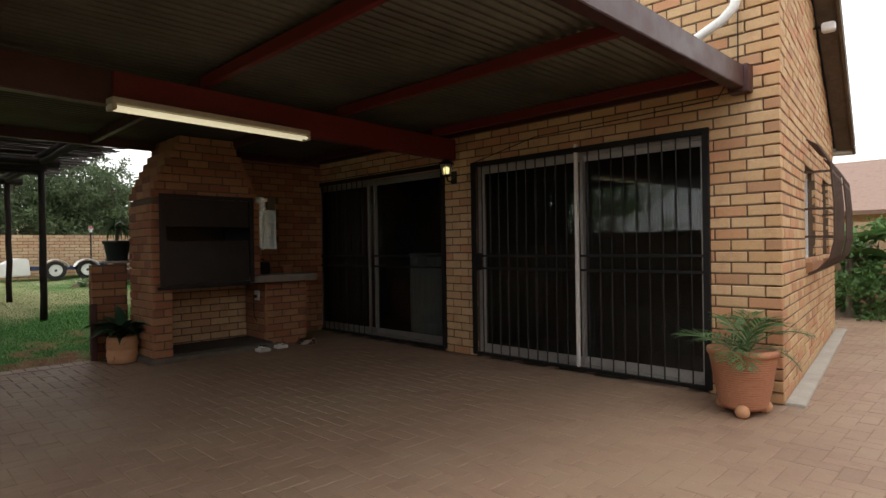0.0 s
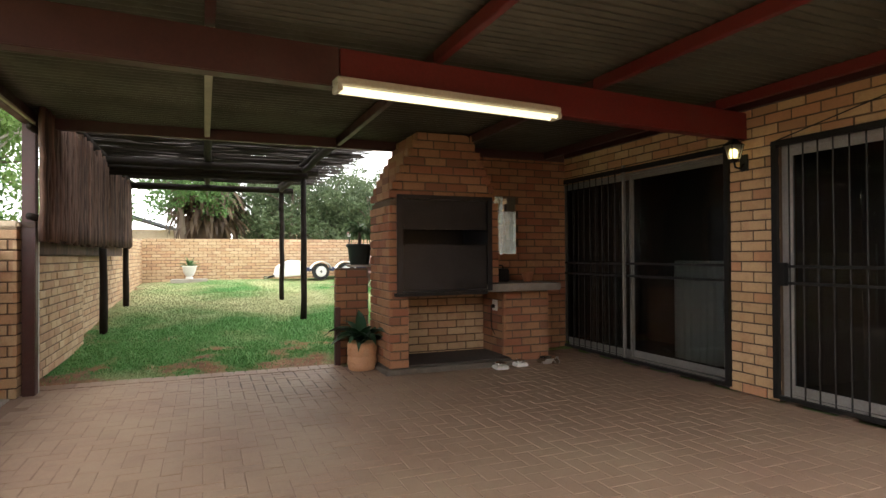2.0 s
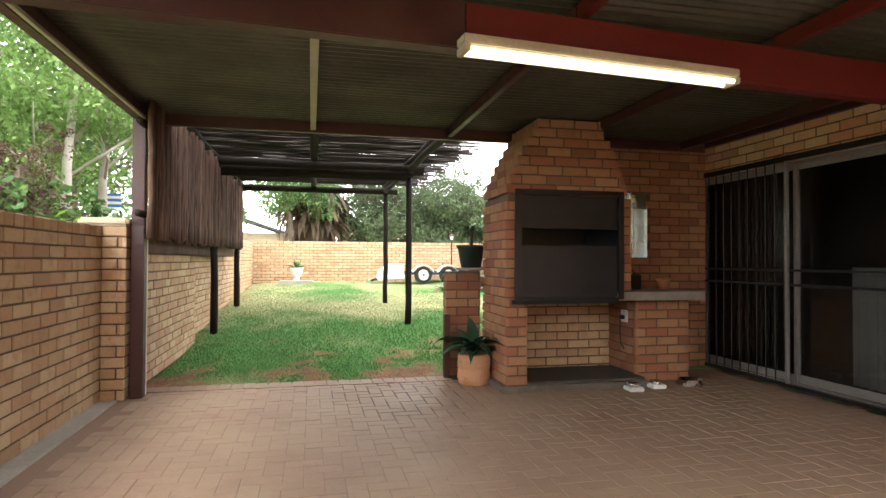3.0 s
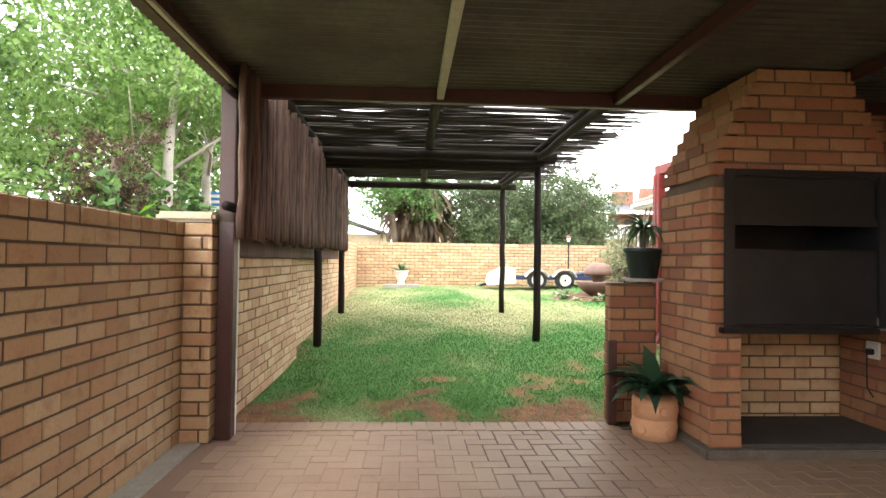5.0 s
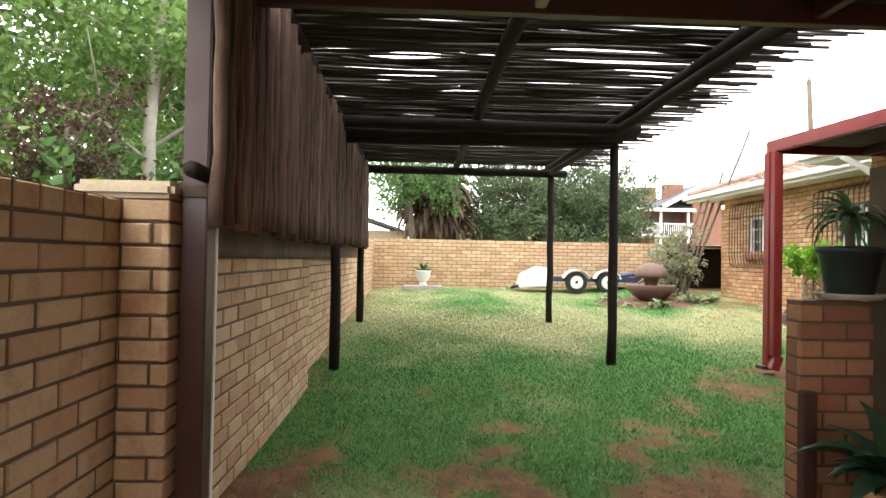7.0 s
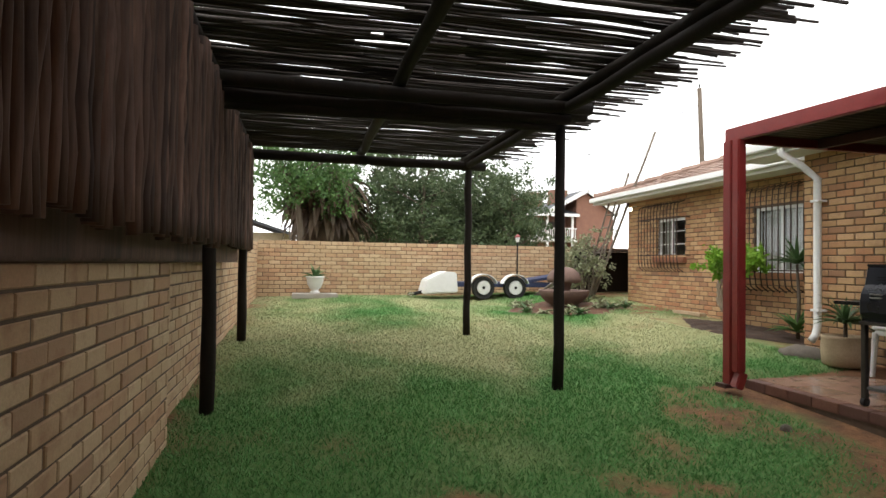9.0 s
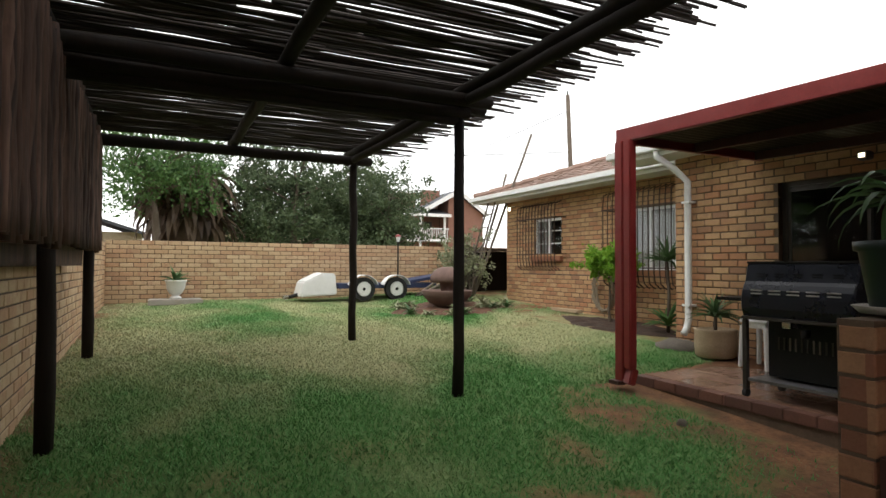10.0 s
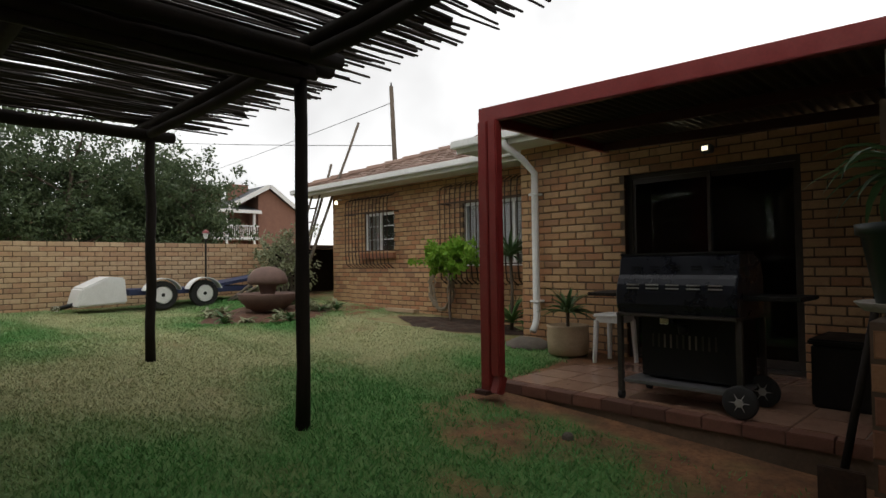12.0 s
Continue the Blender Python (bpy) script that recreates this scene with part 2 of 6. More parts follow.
M_LEAF_DEAD = leaf_mat("dead_frond", (0.06, 0.038, 0.024), (0.20, 0.14, 0.09))
M_PALMTRUNK = surface("dark_palm_trunk", (0.035, 0.023, 0.017), (0.10, 0.065, 0.045), 0.95, scale=5, fine=25, stretch=(1, 1, 0.25), relief=0.9)
M_TYRE = surface("tyre_rubber", (0.018, 0.018, 0.018), (0.028, 0.027, 0.026), 0.85, scale=12)
M_NAVY = surface("navy_tarpaulin", (0.022, 0.03, 0.075), (0.03, 0.042, 0.1), 0.6, scale=5)
M_GREYTOP = surface("stained_worktop", (0.20, 0.175, 0.15), (0.27, 0.24, 0.21), 0.85, scale=6, dirt=(0.1, 0.08, 0.065), relief=0.3)
M_DARKSTONE = surface("dark_stone", (0.10, 0.085, 0.07), (0.16, 0.135, 0.11), 0.9, scale=9, relief=0.6)
M_LEAF_PALE = leaf_mat("pale_bedding_leaf", (0.22, 0.25, 0.14), (0.33, 0.33, 0.2))
M_NAVYBLUE = surface("blue_canvas", (0.05, 0.17, 0.42), (0.07, 0.21, 0.5), 0.8, scale=5)
M_SPHERE = surface("brown_cast_stone", (0.14, 0.085, 0.07), (0.19, 0.12, 0.098), 0.85, scale=7, dirt=(0.09, 0.06, 0.05))
M_STONEWHITE = surface("yellowed_cream_enamel", (0.42, 0.38, 0.29), (0.5, 0.46, 0.36), 0.5, scale=8, dirt=(0.3, 0.25, 0.17), relief=0.05)
M_TUBE = glow_mat("lit_tube", (1.0, 0.92, 0.62), 0.5)
M_BULB = glow_mat("lit_bulb", (1.0, 0.86, 0.42), 1.3)
M_LED = glow_mat("lit_spot", (1.0, 0.88, 0.6), 4.0)
M_EDGEBRICK = pieces("dark_edge_brick", [(0.0, (0.15, 0.07, 0.05)), (0.5, (0.19, 0.09, 0.062)), (1.0, (0.12, 0.06, 0.045))], 0.6, (0.09, 0.05, 0.036), 0.5)
# darker tone of the aluminium, for the second sliding door
M_DARKERALU = surface("darker_aluminium", (0.2, 0.19, 0.18), (0.26, 0.25, 0.235), 0.5, 0.4, scale=8, relief=0.08)
M_BRONZE = surface("dark_bronze_frame", (0.045, 0.038, 0.033), (0.065, 0.055, 0.048), 0.4, 0.3, scale=8, relief=0.05)
M_SHELF = surface("dull_shelf_steel", (0.14, 0.14, 0.145), (0.19, 0.19, 0.195), 0.4, 0.5, scale=8, relief=0.05)
M_PALEMETAL = surface("pale_painted_stile", (0.6, 0.58, 0.55), (0.68, 0.66, 0.62), 0.5, scale=8, relief=0.08)
M_STEEL = surface("stainless_steel", (0.6, 0.59, 0.57), (0.68, 0.67, 0.65), 0.25, 1.0, scale=10, relief=0.03)
M_SOOT = surface("sooty_floor", (0.05, 0.042, 0.036), (0.08, 0.067, 0.057), 0.95, scale=5)
M_REDBRICK_FAR = surface("far_red_brick", (0.21, 0.105, 0.075), (0.26, 0.135, 0.095), 0.9, scale=3, fine=20)
M_SLATE = surface("far_slate_roof", (0.06, 0.065, 0.075), (0.09, 0.095, 0.105), 0.7, scale=2)
M_TIMBER = surface("grey_timber", (0.13, 0.105, 0.085), (0.22, 0.185, 0.15), 0.9, scale=8, stretch=(1, 1, 0.2), relief=0.5)
M_HOSE = surface("faded_hose", (0.25, 0.2, 0.14), (0.33, 0.27, 0.19), 0.6, scale=8)


def ground_material():
    m, n, l, p = nodes_of("lawn_and_soil")
    at = n.new("ShaderNodeAttribute")
    at.attribute_name = "bare"
    dry = n.new("ShaderNodeAttribute")
    dry.attribute_name = "dry"
    a, b = noise_node(n, l, 30, 5, 0.7), noise_node(n, l, 5, 4, 0.6)
    turf = mix_rgb(n, l, dry.outputs["Fac"], (0.11, 0.215, 0.065), (0.34, 0.33, 0.165))
    turf = mix_rgb(n, l, span(n, l, a.outputs["Fac"], 0.4, 0.65, 0, 0.35), turf, (0.07, 0.085, 0.035))
    soil = mix_rgb(n, l, span(n, l, b.outputs["Fac"], 0.35, 0.65), (0.27, 0.135, 0.07), (0.14, 0.075, 0.045))
    soil = mix_rgb(n, l, span(n, l, a.outputs["Fac"], 0.45, 0.7, 0, 0.65), soil, (0.085, 0.05, 0.03))
    l.new(mix_rgb(n, l, at.outputs["Fac"], turf, soil), p.inputs["Base Color"])
    p.inputs["Roughness"].default_value = 0.97
    p.inputs["Specular IOR Level"].default_value = 0.15
    bump(n, l, p, a.outputs["Fac"], 0.9, 0.02)
    return m


def grass_material():
    m, n, l, p = nodes_of("grass_blade")
    dry = n.new("ShaderNodeAttribute")
    dry.attribute_name = "dry"
    c = mix_rgb(n, l, dry.outputs["Fac"], (0.105, 0.275, 0.082), (0.43, 0.44, 0.25))
    c = mix_rgb(n, l, span(n, l, chance(n, l), 0, 1, 0, 0.22), c, (0.15, 0.27, 0.09))
    l.new(c, p.inputs["Base Color"])
    p.inputs["Roughness"].default_value = 0.6
    p.inputs["Specular IOR Level"].default_value = 0.2
    return m


def joint_material():
    """Paving joints: filled with pale dust, but dark and washed out beside the barbecue and the lawn."""
    m, n, l, p = nodes_of("dusty_paving_joint")
    geo, sub_, ln = n.new("ShaderNodeNewGeometry"), n.new("ShaderNodeVectorMath"), n.new("ShaderNodeVectorMath")
    sub_.operation, ln.operation = "SUBTRACT", "LENGTH"
    sub_.inputs[1].default_value = (-6.9, 1.7, 0.0)
    l.new(geo.outputs["Position"], sub_.inputs[0])
    l.new(sub_.outputs["Vector"], ln.inputs[0])
    b = noise_node(n, l, 2.2, 5, 0.6)
    add = n.new("ShaderNodeMath")
    add.operation = "MULTIPLY_ADD"
    l.new(b.outputs["Fac"], add.inputs[0])
    add.inputs[1].default_value = 2.4
    l.new(ln.outputs["Value"], add.inputs[2])
    c = mix_rgb(n, l, span(n, l, add.outputs[0], 1.7, 2.5), (0.045, 0.033, 0.027), (0.215, 0.138, 0.097))
    g = noise_node(n, l, 60, 3, 0.6)
    c = mix_rgb(n, l, span(n, l, g.outputs["Fac"], 0.35, 0.7, 0, 0.22), c, (0.16, 0.105, 0.076))
    l.new(c, p.inputs["Base Color"])
    p.inputs["Roughness"].default_value = 0.95
    return m


M_JOINT = joint_material()
M_GROUND, M_GRASS = ground_material(), grass_material()

# ---- mesh helpers ----
def box(bm, x0, y0, z0, x1, y1, z1, bevel=0.0, m=None):
    r = bmesh.ops.create_cube(bm, size=1.0)
    vs = r["verts"]
    for v in vs:
        v.co = Vector(((x0 + x1) / 2 + v.co.x * (x1 - x0), (y0 + y1) / 2 + v.co.y * (y1 - y0), (z0 + z1) / 2 + v.co.z * (z1 - z0)))
    if bevel:
        es = {e for v in vs for e in v.link_edges}
        vs = list({v for f in bmesh.ops.bevel(bm, geom=list(es), offset=bevel, segments=2, affect="EDGES")["faces"] for v in f.verts} | {v for v in vs if v.is_valid})
    if m:
        bmesh.ops.transform(bm, matrix=m, verts=[v for v in vs if v.is_valid])
    return bm


def rod(bm, a, b, r0, r1=None, seg=8, caps=True):
    a, b = Vector(a), Vector(b)
    d = b - a
    m = Matrix.Translation((a + b) / 2) @ d.to_track_quat("Z", "Y").to_matrix().to_4x4()
    bmesh.ops.create_cone(bm, cap_ends=caps, segments=seg, radius1=r0, radius2=r0 if r1 is None else r1, depth=d.length, matrix=m)
    return bm


def chain(bm, pts, r, seg=8):
    """A bent tube through the points; r is one radius or one for each."""
    rs = r if isinstance(r, (list, tuple)) else [r] * len(pts)
    pts = [Vector(p) for p in pts]
    rings = []
    ref = Vector((0.13, 0.97, 0.21)) if abs((pts[-1] - pts[0]).normalized().y) < 0.8 else Vector((0.97, 0.1, 0.22))
    for i, p in enumerate(pts):
        d = (pts[min(i + 1, len(pts) - 1)] - pts[max(i - 1, 0)]).normalized()
        side = (ref - d * ref.dot(d)).normalized()
        ref = side
        up = d.cross(side)
        rings.append([bm.verts.new(p + side * (rs[i] * math.cos(k * math.tau / seg)) + up * (rs[i] * math.sin(k * math.tau / seg))) for k in range(seg)])
    for a, b in zip(rings, rings[1:]):
        for k in range(seg):
            bm.faces.new((a[k], a[(k + 1) % seg], b[(k + 1) % seg], b[k]))
    bm.faces.new(rings[0][::-1])
    bm.faces.new(rings[-1])
    return bm


def lathe(bm, profile, seg=32, at=(0, 0, 0)):
    """A turned shape from (radius, height) pairs."""
    rings = []
    for r, z in profile:
        rings.append([bm.verts.new((at[0] + r * math.cos(k * math.tau / seg), at[1] + r * math.sin(k * math.tau / seg), at[2] + z)) for k in range(seg)])
    for a, b in zip(rings, rings[1:]):
        for k in range(seg):
            bm.faces.new((a[k], a[(k + 1) % seg], b[(k + 1) % seg], b[k]))
    if profile[0][0] > 1e-4:
        bm.faces.new(rings[0][::-1])
    if profile[-1][0] > 1e-4:
        bm.faces.new(rings[-1])
    return bm


def mesh_of(name, bm, material, smooth=False):
    me = bpy.data.meshes.new(name)
    bm.normal_update()
    bm.to_mesh(me)
    bm.free()
    me.materials.append(material)
    if smooth:
        for p in me.polygons:
            p.use_smooth = True
    return me


def part(name, bm, material, parent=None, label="", smooth=False):
    ob = new(name, mesh_of(name, bm, material, smooth))
    ob.parent = parent
    if label:
        ob["label"] = label
    return ob


def local(bm, origin):
    bmesh.ops.translate(bm, vec=-Vector(origin), verts=bm.verts)
    return bm


def B(*boxes, bevel=0.0):
    bm = bmesh.new()
    for b in boxes:
        box(bm, *b, bevel=bevel)
    return bm


def thing(name, at, label, category, group="", kind=""):
    ob = new(name)
    ob.location = at
    ob.empty_display_size = 0.1
    return tagged(ob, label, category, group, kind)


# ---- bricks ----
BRICKS = {}


def brick_mesh(length, height, material, depth=0.03, cham=0.005):
    key = (round(length, 3), round(height, 3), material.name)
    if key not in BRICKS:
        bm = bmesh.new()
        hx, hz = key[0] / 2, key[1] / 2
        back = [bm.verts.new((sx * hx, depth, sz * hz)) for sx, sz in ((-1, -1), (1, -1), (1, 1), (-1, 1))]
        mid = [bm.verts.new((sx * hx, cham, sz * hz)) for sx, sz in ((-1, -1), (1, -1), (1, 1), (-1, 1))]
        front = [bm.verts.new((sx * (hx - cham), 0, sz * (hz - cham))) for sx, sz in ((-1, -1), (1, -1), (1, 1), (-1, 1))]
        for r0, r1 in ((back, mid), (mid, front)):
            for i in range(4):
                bm.faces.new((r0[i], r0[(i + 1) % 4], r1[(i + 1) % 4], r1[i]))
        bm.faces.new(front)
        BRICKS[key] = mesh_of("brick", bm, material)
    return BRICKS[key]


def brickwork(parent, o, u, length, height, material, holes=(), near=None, course=0.085, bl=0.222, joint=0.012, limit=300, upper=None, phase=0.0, jut=0.004):
    """Lays a face of running-bond bricks. o: lower left corner of the face; u: its way to the right, seen from outside.
    holes: (u0, v0, u1, v1). near: the stretch (u0, v0, u1, v1) whose bricks are parts. upper: the height of the wall at u, where it slopes."""
    o, u = Vector(o), Vector(u)
    into = Vector((0, 0, 1)).cross(u)
    rot = Matrix((u, into, Vector((0, 0, 1)))).transposed().to_4x4()
    rng = random.Random(int(abs(o.x * 71 + o.y * 131 + length * 17) * 10))
    verts, faces, singles = [], [], 0
    rows = int(height / course + 1e-4)
    for r in range(rows):
        v0, v1 = r * course + joint / 2, (r + 1) * course - joint / 2
        vm = (v0 + v1) / 2
        free = [(0.0, length)]
        for h in holes:
            if h[1] < vm < h[3]:
                nxt = []
                for a, b in free:
                    if h[2] <= a or h[0] >= b:
                        nxt.append((a, b))
                    else:
                        nxt += [(a, h[0])] * (h[0] > a) + [(h[2], b)] * (h[2] < b)
                free = nxt
        step = bl + joint
        k = -1
        while True:
            k += 1
            b0 = k * step - (step / 2 if r % 2 else 0) - phase
            if b0 > length:
                break
            for a, b in free:
                p, q = max(b0, a), min(b0 + bl, b)
                if q - p < 0.035:
                    continue
                um = (p + q) / 2
                if upper and vm + 0.02 > upper(um):
                    continue
                me = brick_mesh(q - p, v1 - v0, material)
                pos = o + u * um + Vector((0, 0, vm)) - into * (rng.uniform(-1, 1) * jut)
                mw = Matrix.Translation(pos) @ rot @ pose(0, 0, 0, rng.uniform(-0.5, 0.5), rng.uniform(-0.4, 0.4), rng.uniform(-0.6, 0.6))
                if near and singles < limit and near[0] < um < near[2] and near[1] < vm < near[3]:
                    ob = new("brick", me)
                    ob.parent = parent
                    ob.matrix_basis = Matrix.Translation(-Vector(parent.location)) @ mw
                    singles += 1
                else:
                    base = len(verts)
                    off = Vector(parent.location)
                    verts += [tuple(mw @ v.co - off) for v in me.vertices]
                    faces += [tuple(base + i for i in f.vertices) for f in me.polygons]
    if verts:
        me = bpy.data.meshes.new("brickwork")
        me.from_pydata(verts, [], faces)
        me.materials.append(material)
        ob = new("brickwork", me)
        ob.parent = parent
        tagged(ob, kind="stuff")


def wall_core(name, o, u, length, height, thick, holes=(), material=None, label="", category="wall", upper=None):
    """The mortar core of a wall, set 7 mm behind its brick faces, with real openings."""
    o, u = Vector(o), Vector(u)
    into = Vector((0, 0, 1)).cross(u)
    us = sorted({0.0, length, *(min(max(h[i], 0), length) for h in holes for i in (0, 2))})
    vs = sorted({0.0, height, *(min(max(h[i], 0), height) for h in holes for i in (1, 3))})
    bm = bmesh.new()
    for a, b in zip(us, us[1:]):
        run = None
        for c, d in zip(vs, vs[1:]):
            full = not any(h[0] < (a + b) / 2 < h[2] and h[1] < (c + d) / 2 < h[3] for h in holes)
            if full:
                run = (run[0], d) if run else (c, d)
            if (not full or d == vs[-1]) and run:
                p, q = o + u * a + into * 0.007, o + u * b + into * thick
                top = run[1]
                box(bm, min(p.x, q.x), min(p.y, q.y), o.z + run[0], max(p.x, q.x), max(p.y, q.y), o.z + top)
                run = None
    ob = part(name, bm, material or M_MORTAR)
    return tagged(ob, label, category, kind="structure")


# ---- ground ----
def rise(x, y):
    """The yard climbs gently away from the paving and towards the house."""
    if x > -7.25:
        return 0.0
    z = (-7.25 - x) * 0.063 if x > -10.4 else 0.198 + (-10.4 - x) * 0.039
    dip = 0.10 * min(1.0, max(0.0, (1.0 - y) / 1.4)) * min(1.0, (-7.25 - x) / 1.2) * min(1.0, max(0.35, (14.0 + x) / 3.0))
    return min(z, 0.53) + min(0.10, 0.07 * max(0.0, y - 3.9)) - dip


def bareness(x, y):
    n1 = noise.fractal(Vector((x * 1.3, y * 1.3, 3.1)), 0.6, 2.0, 4)
    b = 0.0
    edge = -7.25 - x
    if 0 <= edge < 1.5:
        b = 1.0 - edge * 0.8 + n1 * 1.6
    d = 3.75 - y
    if -10.3 < x < -7.6 and d < 1.3:
        b = max(b, 1.0 - d * 0.85 + n1 * 1.1)
    if y < -0.3 and x < -7.25:
        b = max(b, 0.55 + n1 * 0.8 - (y + 0.67) * 2)
    if y > 5.6:
        b = max(b, 0.5 + n1)
    b = max(b, n1 * 0.6 - 0.12)
    return min(1.0, max(0.0, b))


def dryness(x, y):
    n1 = noise.fractal(Vector((x * 0.45, y * 0.6, 9.7)), 0.7, 2.0, 3)
    n2 = noise.fractal(Vector((x * 1.7, y * 1.7, 5.2)), 0.7, 2.0, 3)
    d = 0.34 + 0.8 * n1 + 0.22 * n2 + 0.2 * min(1.0, max(0.0, (-10.8 - x) / 1.5))
    d += 0.6 * math.exp(-((x + 12.6) / 1.8) ** 2) - 0.6 * math.exp(-((x + 9.5) / 1.6) ** 2)
    return min(1.0, max(0.0, d))


def make_ground():
    xs = [-600, -200, -80, -40, -28, -22] + [-19.2 + 0.1 * i for i in range(121)] + [-7.16, -6.9, -3, 0, 4, 10, 30, 120, 600]
    ys = [-600, -150, -40, -12, -4, -1.2] + [-0.8 + 0.1 * i for i in range(81)] + [7.6, 9, 14, 30, 120, 600]
    verts, faces = [], []
    for x in xs:
        for y in ys:
            inside = -19.2 <= x <= -7.2 and -0.8 <= y <= 7.2
            z = rise(x, min(max(y, -0.8), 7.2)) if x < -7.16 else -0.06
            if inside:
                z += 0.02 * noise.noise(Vector((x * 1.5, y * 1.5, 0))) - 0.018
            verts.append((x, y, z))
    m = len(ys)
    for i in range(len(xs) - 1):
        for j in range(m - 1):
            faces.append((i * m + j, (i + 1) * m + j, (i + 1) * m + j + 1, i * m + j + 1))
    me = bpy.data.meshes.new("ground")
    me.from_pydata(verts, [], faces)
    bare = me.attributes.new("bare", "FLOAT", "POINT")
    dry = me.attributes.new("dry", "FLOAT", "POINT")
    bare.data.foreach_set("value", [bareness(x, y) for x, y, z in verts])
    dry.data.foreach_set("value", [dryness(x, y) for x, y, z in verts])
    me.materials.append(M_GROUND)
    ob = new("ground", me)
    for p in me.polygons:
        p.use_smooth = True
    return tagged(ob, "patchy green lawn with bare red soil", "ground", kind="structure")


ground = make_ground()


def surface_z(x, y):
    return rise(x, y) + 0.02 * noise.noise(Vector((x * 1.5, y * 1.5, 0))) - 0.018


# ---- boundary walls ----
wall_boundary = wall_core("wall_boundary", (4.0, -0.67, 0), (-1, 0, 0), 11.08, 1.405, 0.23, label="long buff face-brick garden boundary wall", category="garden wall")
wall_garden = wall_core("wall_garden", (-7.09, -0.50, 0), (-1, 0, 0), 2.75, 1.225, 0.23, label="buff face-brick garden wall behind pole screen", category="garden wall")
wall_rail = tagged(part("wall_rail", B((-13.2, -0.498, 1.193, -7.0, -0.44, 1.44), bevel=0.01), M_BARKPOLE), "dark weathered timber rail along the wall top", "rail", kind="structure")
wall_garden_far = wall_core("wall_garden_far", (-9.84, -0.60, 0), (-1, 0, 0), 9.0, 1.62, 0.23, label="buff face-brick garden wall along the lawn", category="garden wall")
wall_far = wall_core("wall_far", (-18.65, -0.60, 0.3), (0, 1, 0), 9.0, 1.36, 0.23, label="buff face-brick wall closing the lawn", category="garden wall")

# ---- house shell ----
D1 = (-4.33, 0.0, -1.92, 2.04)
D2 = (-7.42, 0.0, -4.80, 2.08)
HX0 = -7.6
wall_house = wall_core("wall_house", (HX0, 5.15, 0), (1, 0, 0), 6.08, 2.55, 0.23,
                       [(D2[0] - HX0, 0, D2[2] - HX0, D2[3]), (D1[0] - HX0, 0, D1[2] - HX0, D1[3])], label="orange face-brick house wall with two sliding doors", category="house wall")
# the gable wall runs back from the corner a little out of square; LEAN turns it about its foot
LEAN = Matrix.Translation((-1.4, 5.158, 0)) @ Matrix.Rotation(radians(7.4), 4, "Z") @ Matrix.Translation((1.4, -5.158, 0))
GABLE, EAVE, PITCH = 4.5, 2.5, 0.464
SW = [(1.42, 0.98, 2.28, 1.87), (3.0, 0.98, 3.75, 1.87)]
wall_side = wall_core("wall_side", (-1.4, 5.192, 0), (0, 1, 0), GABLE - 0.034, EAVE, 0.23, [(a - 0.034, b, c - 0.034, d) for a, b, c, d in SW], label="buff face-brick gable wall with two barred windows", category="house wall")
PD = (-9.98, 0.25, -8.45, 2.05)
PX0 = -11.25
wall_patio = wall_core("wall_patio", (PX0, 5.74, 0), (1, 0, 0), 3.9, 2.6, 0.23, [(PD[0] - PX0, PD[1], PD[2] - PX0, PD[3])], label="face-brick patio wall with a dark sliding door", category="house wall")
WX0 = -16.6
W1 = (-15.6 - WX0, 1.40, -14.78 - WX0, 2.10)
W2 = (-13.17 - WX0, 1.16, -11.75 - WX0, 2.10)
wall_windows = wall_core("wall_windows", (WX0, 6.79, 0), (1, 0, 0), 5.45, 2.62, 0.23, [W1, W2], label="face-brick house wall with two barred windows", category="house wall")
wall_return = wall_core("wall_return", (-11.25, 6.79, 0), (0, -1, 0), 1.02, 2.6, 0.2, label="short face-brick return wall", category="house wall")
wall_end = wall_core("wall_end", (WX0, 12.0, 0), (0, -1, 0), 5.2, 2.6, 0.2, label="brick end wall of the house", category="house wall")
wall_chimney_back = wall_core("wall_chimney_back", (-7.25, 2.72, 0), (0, 1, 0), 2.42, 2.42, 0.23,
                              [(1.36, 1.17, 1.72, 1.87), (-1, 1.70, 0.55, 3)], label="orange face-brick wall behind the built-in barbecue", category="house wall")
gable = bmesh.new()
face = gable.faces.new([gable.verts.new((-1.407, 5.158 + y, z)) for y, z in ((0.034, EAVE), (GABLE, EAVE), (0.034, EAVE + GABLE * PITCH))])
ext = bmesh.ops.extrude_face_region(gable, geom=[face])
bmesh.ops.translate(gable, vec=(-0.22, 0, 0), verts=[v for v in ext["geom"] if isinstance(v, bmesh.types.BMVert)])
wall_gable = tagged(part("wall_gable", gable, M_MORTAR), "brick gable above the side wall", "house wall", kind="structure")
wall_house_top = tagged(part("wall_house_top", B((-3.2, 5.157, 2.55, -1.64, 5.38, 4.2)), M_MORTAR), "face-brick wall above the carport", "house wall", kind="structure")
rake = math.hypot(GABLE, GABLE * PITCH)
roof_house = thing("roof_house", (-1.4, 5.158 + GABLE, EAVE), "dark pitched roof with deep verge over the gable", "roof", kind="structure")
part("roof_deck", B((-2.2, -rake - 0.1, 0.02, 0.20, 0.28, 0.10), bevel=0.006), M_SLATE, roof_house)
part("bargeboard", B((0.202, -rake - 0.1, -0.10, 0.232, 0.28, 0.11), bevel=0.004), M_BARK, roof_house, "dark stained bargeboard")
part("verge_batten", B((0.02, -rake - 0.1, -0.035, 0.195, 0.25, 0.016)), M_BARK, roof_house, "dark timber verge soffit")
